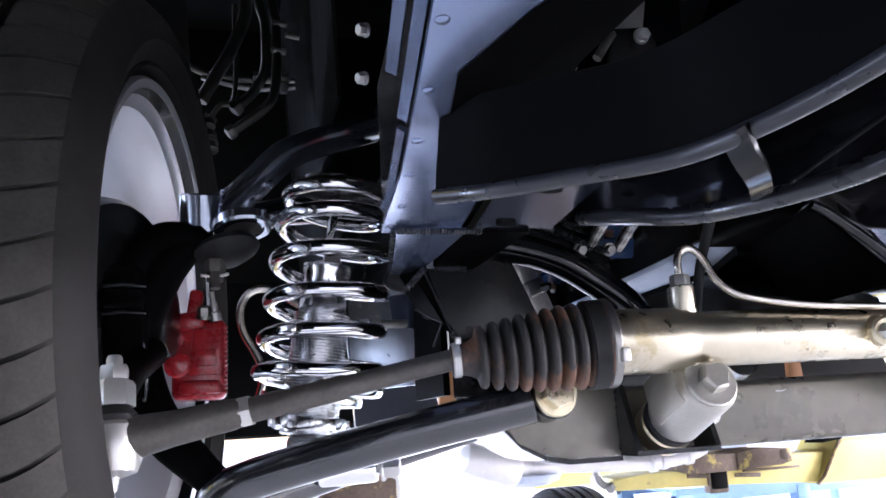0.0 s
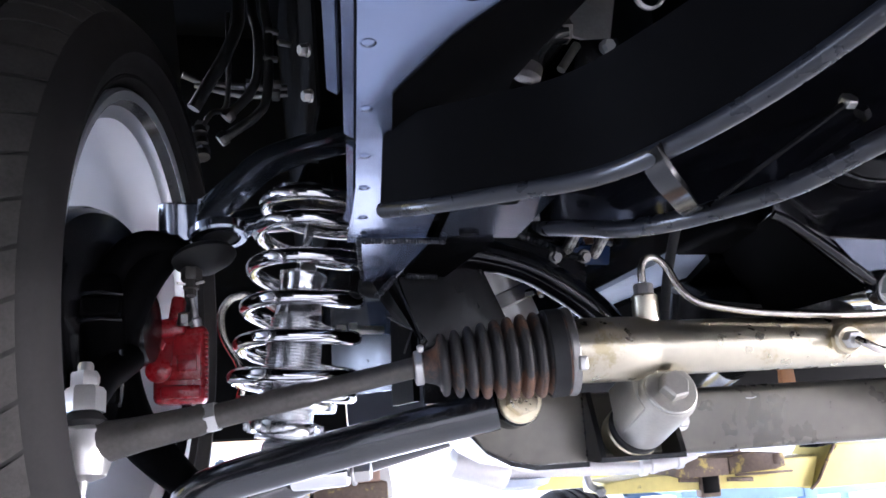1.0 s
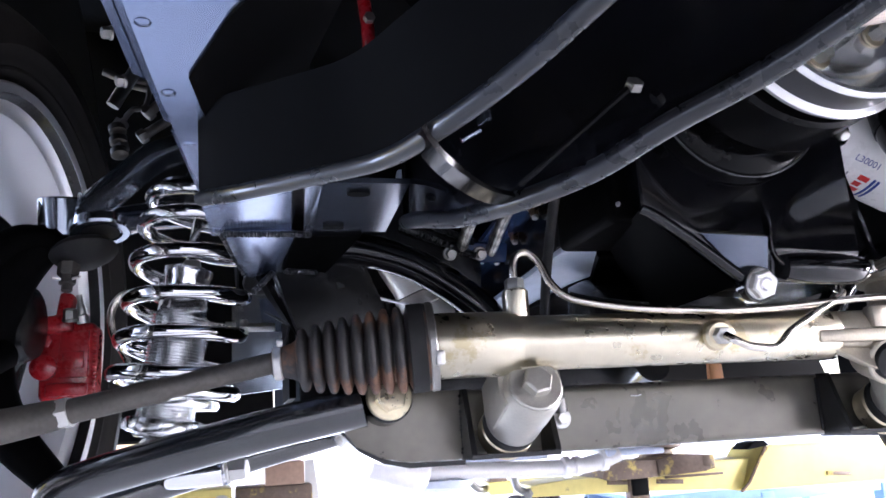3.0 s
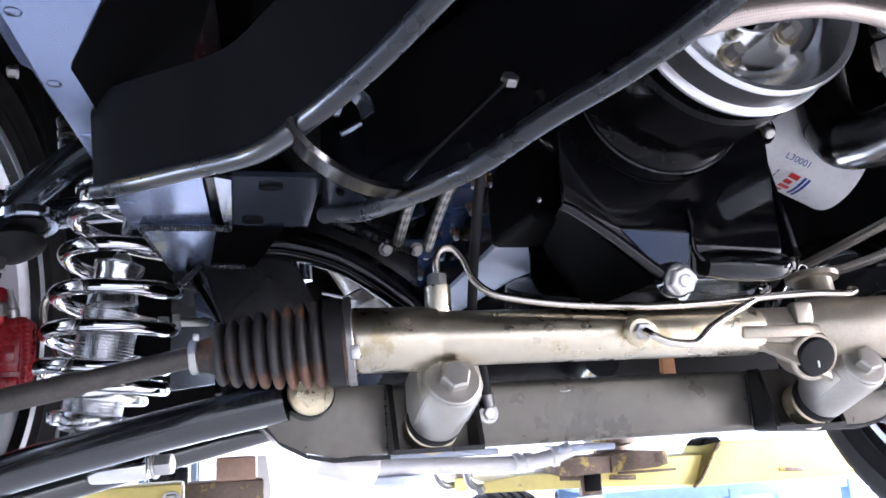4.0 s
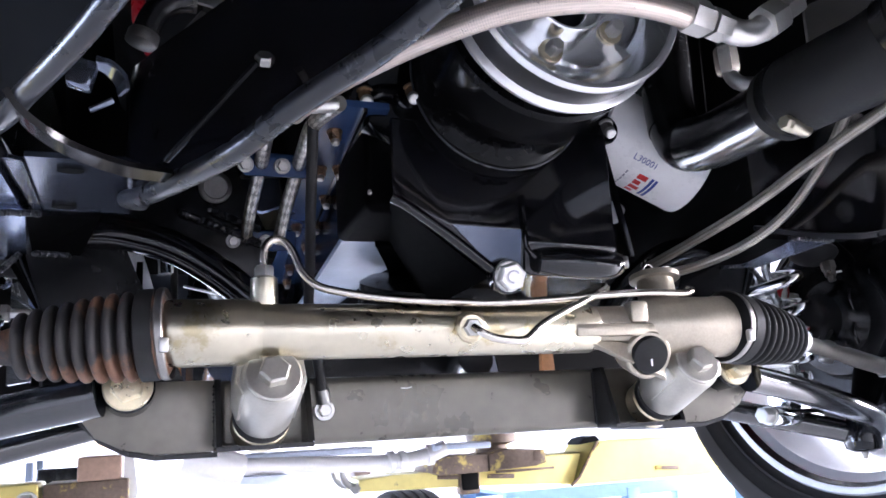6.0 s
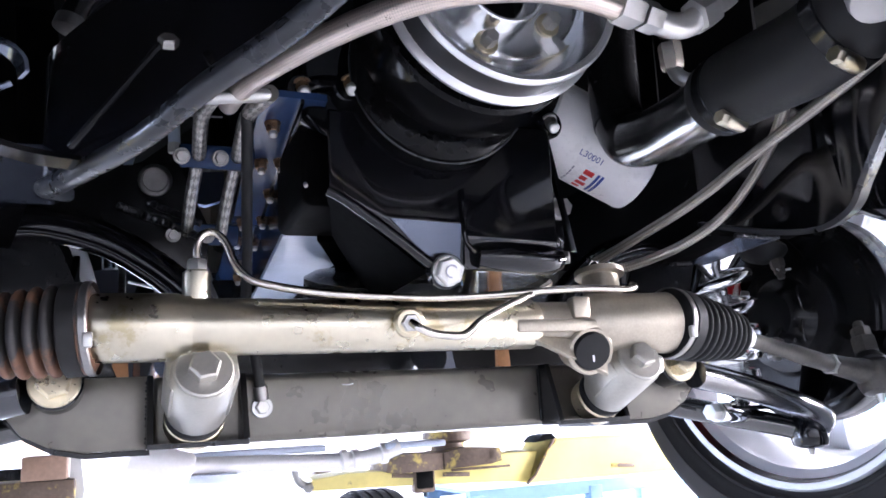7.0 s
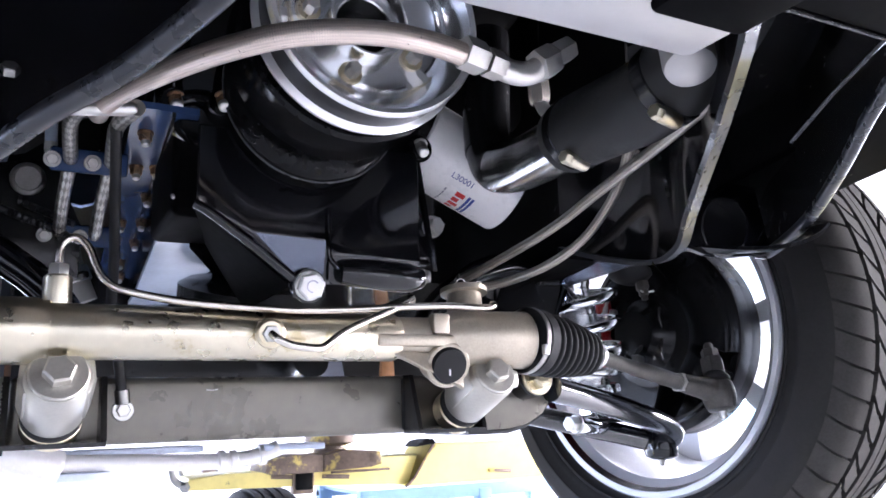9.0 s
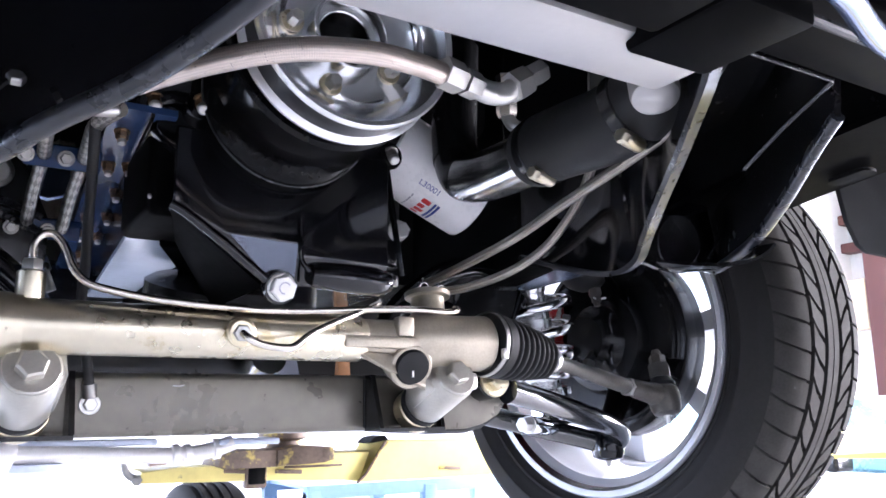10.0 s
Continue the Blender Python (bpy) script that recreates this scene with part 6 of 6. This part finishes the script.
part("case", box(B(), (0, 1.15, 1.50), (0.24, 0.62, 0.30), 0.03), ALLOY, trans)
part("flywheel_cover", box(B(), (0, 0.62, 1.46), (0.46, 0.10, 0.20), 0.03), SATIN, trans)


# ---------------------------------------------------------------- lift arms
arm = thing("lift_arm", (0.3, 0.735, 1.20), "chipped yellow steel lift arm with worn dark pad plates", "lift arm", "lift arms")
out = [(0.424, 1.209), (2.73, 1.199), (2.73, 1.273), (0.482, 1.281), (0.468, 1.262)]
part("outer_arm", plate(B(), out, (0, 0.735, 0), (1, 0, 0), (0, 0, 1), 0.11, 0.004), YELLOW, arm)
part("sleeve_gap", sweep(B(), [(0.420, 0.6790, 1.209), (0.436, 0.6785, 1.222), (0.464, 0.6785, 1.262), (0.478, 0.6790, 1.281)], 0.0028, 8), RUST, arm, "dark slanted joint line")
part("joint_shim", plate(B(), [(0.440, 1.2775), (0.482, 1.2825), (0.474, 1.2915), (0.452, 1.2880)], (0, 0.70, 0), (1, 0, 0), (0, 0, 1), 0.05), SATIN, arm, "black shim at the joint")
part("inner_arm", plate(B(), [(0.042, 1.226), (0.246, 1.221), (0.43, 1.212), (0.45, 1.264), (0.36, 1.262), (0.25, 1.247), (0.10, 1.249), (0.042, 1.245)], (0, 0.735, 0), (1, 0, 0), (0, 0, 1), 0.094, 0.003), YELLOW, arm)
bm = plate(B(), [(0.160, 1.248), (0.176, 1.243), (0.262, 1.244), (0.262, 1.272), (0.205, 1.274), (0.166, 1.268)], (0, 0.72, 0), (1, 0, 0), (0, 0, 1), 0.10, 0.003)
part("pad_plate", bm, RUST, arm, "blackened pad plate")
bm = plate(B(), [(0.262, 1.244), (0.350, 1.248), (0.370, 1.252), (0.368, 1.274), (0.300, 1.279), (0.262, 1.272)], (0, 0.718, 0), (1, 0, 0), (0, 0, 1), 0.10, 0.003)
part("pad_plate", bm, RUST, arm, "scuffed pad plate")
part("pad_lug", box(B(), (0.356, 0.680, 1.264), (0.024, 0.026, 0.020), 0.004), RUST, arm)
part("pad_slot", box(B(), (0.231, 0.688, 1.231), (0.030, 0.02, 0.030), 0.003), DARK, arm, "dark square slot")
part("slot_rim", box(B(), (0.231, 0.692, 1.230), (0.038, 0.02, 0.042), 0.004), RUST, arm)
part("pad_stem", lathe(B(), [(0.03, 0), (0.03, 0.03), (0.045, 0.035), (0.045, 0.05)], (0.30, 0.745, 1.255), (0, 0, 1), 28), RUST, arm)
part("wear_rib", box(B(), (0.335, 0.683, 1.2415), (0.11, 0.006, 0.004), 0.001), RUST, arm)
for x, z in ((0.20, 1.2385), (0.29, 1.2340), (0.62, 1.226), (0.95, 1.244)):
    part("scuff", box(B(), (x, 0.6868 if x < 0.4 else 0.6790, z), (0.05, 0.003, 0.007), 0.001, Matrix.Rotation(radians(4), 3, "Y")), RUST, arm)
part("stop_hook", sweep(B(), smooth_path([(0.016, 0.70, 1.262), (0.022, 0.70, 1.243), (0.036, 0.70, 1.234), (0.05, 0.70, 1.236)], 4), 0.006, 12), STEEL, arm)
part("stop_nut", hexhead(B(), (0.040, 0.695, 1.233), (-0.6, -0.7, -0.3), 0.014, 0.010), STEEL, arm)

arm = thing("lift_arm", (-0.4, 0.80, 1.20), "chipped yellow steel lift arm with a brown wooden block", "lift arm", "lift arms")
part("outer_arm", box(B(), (-1.585, 0.80, 1.236), (2.31, 0.11, 0.072), 0.006), YELLOW, arm)
part("pad_plate", box(B(), (-0.365, 0.80, 1.252), (0.12, 0.10, 0.036), 0.004), RUST, arm)
part("inner_arm", box(B(), (-0.375, 0.80, 1.222), (0.15, 0.085, 0.024), 0.004), YELLOW, arm)
part("block", box(B(), (-0.348, 0.80, 1.288), (0.062, 0.10, 0.036), 0.003), WOOD, arm, "brown wooden block")
part("locking_bolt", hexhead(B(), (-0.445, 0.742, 1.246), (0, -1, 0), 0.022, 0.016, 0.016), ZINC, arm)
part("locking_pin", sweep(B(), [(-0.44, 0.748, 1.240), (-0.40, 0.748, 1.240)], 0.008, 12), YELLOW, arm)
part("side_bracket", plate(B(), [(-0.314, 1.215), (-0.298, 1.215), (-0.292, 1.25), (-0.300, 1.306), (-0.314, 1.306)], (0, 0.785, 0), (1, 0, 0), (0, 0, 1), 0.006), ZINC, arm)

arm = thing("lift_arm", (0.3, 1.72, 1.14), "thin yellow steel lift arm further back", "lift arm", "lift arms")
part("outer_arm", box(B(), (1.17, 1.72, 1.176), (1.10, 0.10, 0.05), 0.005), YELLOW, arm)
part("inner_arm", box(B(), (0.45, 1.72, 1.172), (0.36, 0.08, 0.036), 0.004), YELLOW, arm)
part("swing_link", box(B(), (2.22, 1.34, 1.176), (1.42, 0.09, 0.048), 0.005, Matrix.Rotation(radians(-35.5), 3, "Z")), YELLOW, arm)
part("stop_block", box(B(), (0.30, 1.72, 1.196), (0.05, 0.07, 0.016), 0.003), RUST, arm)
part("stop_pin", sweep(B(), smooth_path([(0.215, 1.70, 1.215), (0.225, 1.70, 1.19), (0.245, 1.70, 1.172), (0.275, 1.71, 1.172)], 4), 0.010, 12), STEEL, arm)

# ---------------------------------------------------------------- things behind the car
rackb = thing("steel_rack", (1.35, 2.1, 0), "light blue steel storage rack with dark boxes", "storage rack")
for x in (0.85, 1.30, 1.78):
    for y in (1.90, 2.30):
        part("upright", box(B(), (x, y, 0.54), (0.05, 0.05, 1.08), 0.004), BLUEPAINT, rackb)
for z in (0.35, 0.72, 1.075):
    for y in (1.90, 2.30):
        part("beam", box(B(), (1.315, y, z), (0.98, 0.04, 0.045), 0.004), BLUEPAINT, rackb)
    part("shelf", box(B(), (1.315, 2.10, z + 0.012), (0.94, 0.38, 0.012)), BLUEPAINT, rackb)
for x, w, m_ in ((1.05, 0.26, RUBBER), (1.48, 0.34, SATIN)):
    solo("storage_box", box(B(), (x, 2.1, 0.738 + 0.11), (w, 0.30, 0.22), 0.012), m_, "black plastic storage box on the rack", "box", "storage boxes")

cart = thing("tool_cart", (-0.548, 2.5, 0), "dark blue-grey tool cart with black bins on its shelves", "tool cart")
for x in (-0.632, -0.465):
    for y in (2.36, 2.64):
        part("upright", box(B(), (x, y, 0.638), (0.022, 0.022, 1.276), 0.003), CARTBLUE, cart)
for z in (0.30, 0.72, 1.126):
    part("shelf", box(B(), (-0.548, 2.5, z), (0.143, 0.26, 0.018), 0.003), CARTBLUE, cart)
for x, w in ((-0.587, 0.055), (-0.543, 0.035), (-0.510, 0.050)):
    part("bin", box(B(), (x, 2.5, 1.193), (w, 0.20, 0.115), 0.004), SATIN, cart, "black plastic bin")

stack = thing("spare_wheel", (0.60, 2.25, 0.5), "black spare tyre standing on a wooden crate", "tyre")
part("tyre", lathe(B(), [(0.19, -0.085), (0.21, -0.098), (0.27, -0.105), (0.312, -0.092), (0.322, -0.08), (0.324, 0), (0.322, 0.08), (0.312, 0.092), (0.27, 0.105), (0.21, 0.098), (0.19, 0.085)], (0.60, 2.25, 0.774), (1, 0.05, 0), 64, caps=False), TYRE, stack)
for h in (-0.05, -0.018, 0.018, 0.05):
    part("tread_rib", lathe(B(), [(0.322, h - 0.012), (0.329, h - 0.011), (0.329, h + 0.011), (0.322, h + 0.012)], (0.60, 2.25, 0.774), (1, 0.05, 0), 64, caps=False), TYRE, stack)
part("rim", lathe(B(), [(0.19, -0.085), (0.16, -0.05), (0.155, 0.05), (0.05, 0.06), (0.0, 0.06)], (0.60, 2.25, 0.774), (1, 0.05, 0), 48, caps=False), RIMALLOY, stack)
cr = thing("crate", (0.60, 2.25, 0), "plain wooden crate under the spare tyre", "crate")
for k in range(4):
    part("slat", box(B(), (0.60, 2.02, 0.06 + 0.11 * k), (0.5, 0.02, 0.095), 0.004), WOOD, cr)
    part("slat", box(B(), (0.60, 2.48, 0.06 + 0.11 * k), (0.5, 0.02, 0.095), 0.004), WOOD, cr)
part("lid", box(B(), (0.60, 2.25, 0.438), (0.5, 0.48, 0.02), 0.003), WOOD, cr)
for x in (0.36, 0.84):
    part("side", box(B(), (x, 2.25, 0.215), (0.02, 0.44, 0.42), 0.003), WOOD, cr)

for x, y, z in ((-0.247, 0.62, 1.39), (0.23, 0.70, 1.40), (0.36, 0.62, 1.40)):
    hg = thing("rubber_hanger", (x, y, z), "orange-brown rubber pipe hanger strap", "hanger", "hangers")
    part("strap", plate(B(), [(-0.016, -0.05), (0.016, -0.05), (0.010, 0.05), (-0.010, 0.05)], (x, y, z), (1, 0, 0), (0, 0, 1), 0.012, 0.002), ORANGE, hg)
    part("hook", sweep(B(), smooth_path([(x, y, z + 0.04), (x, y, z + 0.08), (x, y + 0.05, z + 0.25)], 5), 0.005, 10), STEEL, hg)

for s in (-1, 1):
    x = s * 2.92
    post = thing("lift_column", (x, 0.77, 0), "yellow steel two-post lift column with its carriage", "lift column", "lift columns")
    part("column", box(B(), (x, 0.77, 1.9), (0.24, 0.34, 3.8), 0.02), YELLOW, post)
    part("base_plate", box(B(), (x, 0.77, 0.01), (0.5, 0.6, 0.02), 0.004), YELLOW, post)
    part("carriage", box(B(), (x - s * 0.15, 0.77, 1.30), (0.06, 0.40, 0.62), 0.01), YELLOW, post)


# ---------------------------------------------------------------- smaller things round the engine
# starter, its plate and the manifold are added to darken bright gaps
start = thing("starter_motor", (0.2, 0.3, 1.52), "black starter motor added to fill a bright gap", "starter")
part("motor_body", lathe(B(), [(0.04, 0), (0.052, 0.006), (0.054, 0.03), (0.054, 0.20), (0.046, 0.21)], (0.195, 0.27, 1.585), (0, 1, 0.02), 36), BLACK, start)
part("solenoid", lathe(B(), [(0.02, 0), (0.027, 0.004), (0.028, 0.12), (0.024, 0.125)], (0.272, 0.27, 1.640), (0, 1, 0.02), 28), SATIN, start)
part("terminal_nut", hexhead(B(), (0.272, 0.268, 1.640), (0, -1, 0), 0.012, 0.008, 0.009), STEEL, start)
part("gap_plate", plate(B(), [(0.11, 1.52), (0.41, 1.52), (0.41, 1.71), (0.11, 1.71)], (0, 0.345, 0), (1, 0, 0), (0, 0, 1), 0.003), DARK, start)
man = thing("exhaust_manifold", (0.31, 0.42, 1.62), "dark cast exhaust manifold added to fill a bright gap", "exhaust manifold")
part("log", box(B(), (0.315, 0.42, 1.755), (0.11, 0.52, 0.11), 0.03, None, 4), DARK, man)
for y in (0.24, 0.36, 0.48, 0.60):
    part("runner", sweep(B(), smooth_path([(0.20, y, 1.80), (0.25, y, 1.785), (0.30, y + 0.01, 1.765)], 4), 0.026, 16), DARK, man)
part("outlet", lathe(B(), [(0.045, 0), (0.04, 0.02), (0.036, 0.16)], (0.315, 0.60, 1.72), (-0.1, 0.3, -1), 24), DARK, man)

col = thing("exhaust_collector", (-0.17, 0.46, 1.5), "dull silver exhaust collector with a band clamp", "exhaust")
a, d = Vector((-0.212, 0.47, 1.615)), Vector((0.42, 0.05, -1)).normalized()
part("cone", lathe(B(), [(0.040, 0), (0.040, 0.05), (0.034, 0.085), (0.034, 0.14)], a, d, 32), ZINC, col)
part("band", lathe(B(), [(0.0345, 0.092), (0.0375, 0.094), (0.0375, 0.112), (0.0345, 0.114)], a, d, 32, caps=False), STEEL, col)
part("band_bolt", hexhead(B(), a + d * 0.102 + Vector((0.02, -0.035, 0)), (0.5, -0.8, 0.1), 0.010, 0.014), SATIN, col)
part("outlet_tube", sweep(B(), smooth_path([(-0.306, 0.45, 1.574), (-0.294, 0.45, 1.541), (-0.283, 0.45, 1.504)], 4), 0.0085, 16), RIMALLOY, col, "pale polished outlet tube")
part("outlet_collar", sweep(B(), [(-0.265, 0.45, 1.566), (-0.263, 0.45, 1.534)], 0.0100, 18), POLISH, col, "bright outlet collar")
part("heat_wire", sweep(B(), [(-0.241, 0.45, 1.518), (-0.19, 0.45, 1.506)], 0.0020, 8), RIMALLOY, col, "bright wire stay")

# oil pan flange with its row of bronzed screws
flange = thing("pan_flange", (-0.115, 0.1, 1.58), "black oil pan flange, sky tint in its paint, with bronzed screws", "flange")
edge = [(-0.150, -0.025, 1.5866), (-0.143, 0.12, 1.577), (-0.132, 0.30, 1.5655), (-0.118, 0.62, 1.545)]
part("flange_plate", ribbon(B(), edge, [(x + 0.052, y, z) for x, y, z in edge], 0.006), SKYBLACK, flange)
part("flange_step", ribbon(B(), [(x + 0.030, y, z - 0.004) for x, y, z in edge], [(x + 0.033, y, z - 0.004) for x, y, z in edge], 0.006), BLACK, flange)
for x, y in ((-0.134, 0.024), (-0.130, 0.110), (-0.112, 0.105), (-0.108, 0.190), (-0.101, 0.280), (-0.122, 0.290), (-0.118, 0.364), (-0.096, 0.369), (-0.101, 0.47), (-0.092, 0.55)):
    z = 1.5815 - 0.065 * y
    sc = part("socket_screw", hexhead(B(), (x, y, z), (0, -0.25, -1), 0.0098, 0.007, 0.0068, 0.002), BRASSY, flange)
    part("stud_end", lathe(B(), [(0.0036, 0), (0.0036, 0.004), (0.0024, 0.005)], (x, y - 0.0022, z - 0.0085), (0, -0.25, -1), 12), ZINC, sc)

# ball joint seals under the upper arms
for s in (-1, 1):
    bj = thing("ball_joint", (s * 0.578, 0.2, 1.47), "black rubber ball joint seal with a castle nut", "ball joint", "ball joints")
    part("seal", lathe(B(), [(0.018, -0.007), (0.026, -0.004), (0.0300, 0.000), (0.0310, 0.003), (0.028, 0.007), (0.018, 0.013), (0.011, 0.017)], (s * 0.5625, 0.205, 1.5265), (s * -0.20, -0.22, -1), 40), RUBBER, bj)
    bm = B()
    hexhead(bm, (s * 0.573, 0.195, 1.511), (0, -0.2, -1), 0.017, 0.012)
    lathe(bm, [(0.0075, 0.012), (0.0075, 0.020), (0.005, 0.021), (0.005, 0.027)], (s * 0.573, 0.195, 1.511), (0, -0.2, -1), 6)
    part("castle_nut", bm, RODGREY, bj)
    part("split_pin", sweep(B(), [(s * 0.573 - 0.012, 0.184, 1.496), (s * 0.573, 0.190, 1.495), (s * 0.573 + 0.012, 0.184, 1.497)], 0.0014, 6), ZINC, bj)

# oval slots in the rail plates
for s in (-1, 1):
    out = []
    for i in range(24):
        t_ = 2 * math.pi * i / 24
        out.append(((0.006 if s < 0 else 0.011) * math.cos(t_), 0.014 * (1 if math.sin(t_) > 0 else -1) * (abs(math.sin(t_)) > 1e-6) + 0.006 * math.sin(t_)))
    solo("plate_slot", plate(B(), out, (s * 0.424, -0.306, 1.5352), (1, 0, 0), (0, 1, -0.09), 0.003), DARK, "dark oval slot in the frame rail plate", "slot", "plate slots")
flap = [(0.492, 1.60), (0.492, 1.545), (0.500, 1.515), (0.515, 1.492), (0.530, 1.485), (0.60, 1.483), (0.70, 1.50), (0.70, 1.60)]
solo("rubber_flap", plate(B(), flap, (0, -0.25, 0), (1, 0, 0), (0, 0, 1), 0.006, 0.002), RUBBER, "black rounded rubber flap beside the tyre", "flap")
bump_ = thing("front_bumper", (0.2, -0.5, 1.5), "glossy front bumper bar, blue reflection in its colour", "bumper")
# the bar's blue is reflected sky put in the colour
part("bar", sweep(B(), smooth_path([(0.047, -0.518, 1.520), (0.087, -0.509, 1.520), (0.161, -0.489, 1.520), (0.30, -0.480, 1.523), (0.60, -0.480, 1.523)], 6), 0.0065, 20), RAILSHEEN, bump_)

# ---------------------------------------------------------------- past the right wheel
solo("wall_cabinet", box(B(), (8.66, 4.60, 2.47), (0.28, 0.42, 0.56), 0.02), TAN, "tan steel cabinet fixed on the workshop wall", "cabinet")

car = thing("parked_car", (5.7, 3.2, 0), "pale silver parked car with teal tinted glass", "car")
bm = B()
side = [(0.9, 0.45), (0.95, 0.74), (1.2, 0.86), (2.2, 0.92), (4.7, 0.94), (5.2, 0.88), (5.25, 0.42), (3.0, 0.30), (1.2, 0.30)]
plate(bm, side, (5.65, 0, 0), (0, 1, 0), (0, 0, 1), 1.76, 0.05)
part("body", bm, CARSILVER, car)
bm = B()
low, high = [(4.86, 2.15), (6.44, 2.15), (6.44, 4.75), (4.86, 4.75)], [(5.08, 2.85), (6.22, 2.85), (6.22, 4.2), (5.08, 4.2)]
lo, hi = [bm.verts.new((x, y, 0.92)) for x, y in low], [bm.verts.new((x, y, 1.40)) for x, y in high]
bm.faces.new(lo)
bm.faces.new(hi)
for i in range(4):
    bm.faces.new((lo[i], lo[(i + 1) % 4], hi[(i + 1) % 4], hi[i]))
bmesh.ops.bevel(bm, geom=list(bm.edges), offset=0.04, segments=3, affect="EDGES", profile=0.5)
part("glasshouse", bm, CARBLUE, car, "teal tinted windows")
part("roof", box(B(), (5.65, 3.52, 1.40), (1.12, 1.32, 0.03), 0.012), CARSILVER, car)
part("mirror", box(B(), (4.70, 2.48, 0.985), (0.20, 0.10, 0.12), 0.03, None, 3), SATIN, car, "black door mirror")
for x in (4.80, 6.50):
    for y in (1.65, 4.45):
        w = part("wheel", lathe(B(), [(0.10, -0.09), (0.20, -0.10), (0.30, -0.09), (0.31, 0), (0.30, 0.09), (0.20, 0.10), (0.10, 0.09)], (x, y, 0.31), (1, 0, 0), 40), TYRE, car)
        part("rim", lathe(B(), [(0.0, -0.105), (0.16, -0.105), (0.19, -0.09), (0.19, 0.09), (0.16, 0.105), (0.0, 0.105)], (x, y, 0.31), (1, 0, 0), 32), RIMALLOY, w)
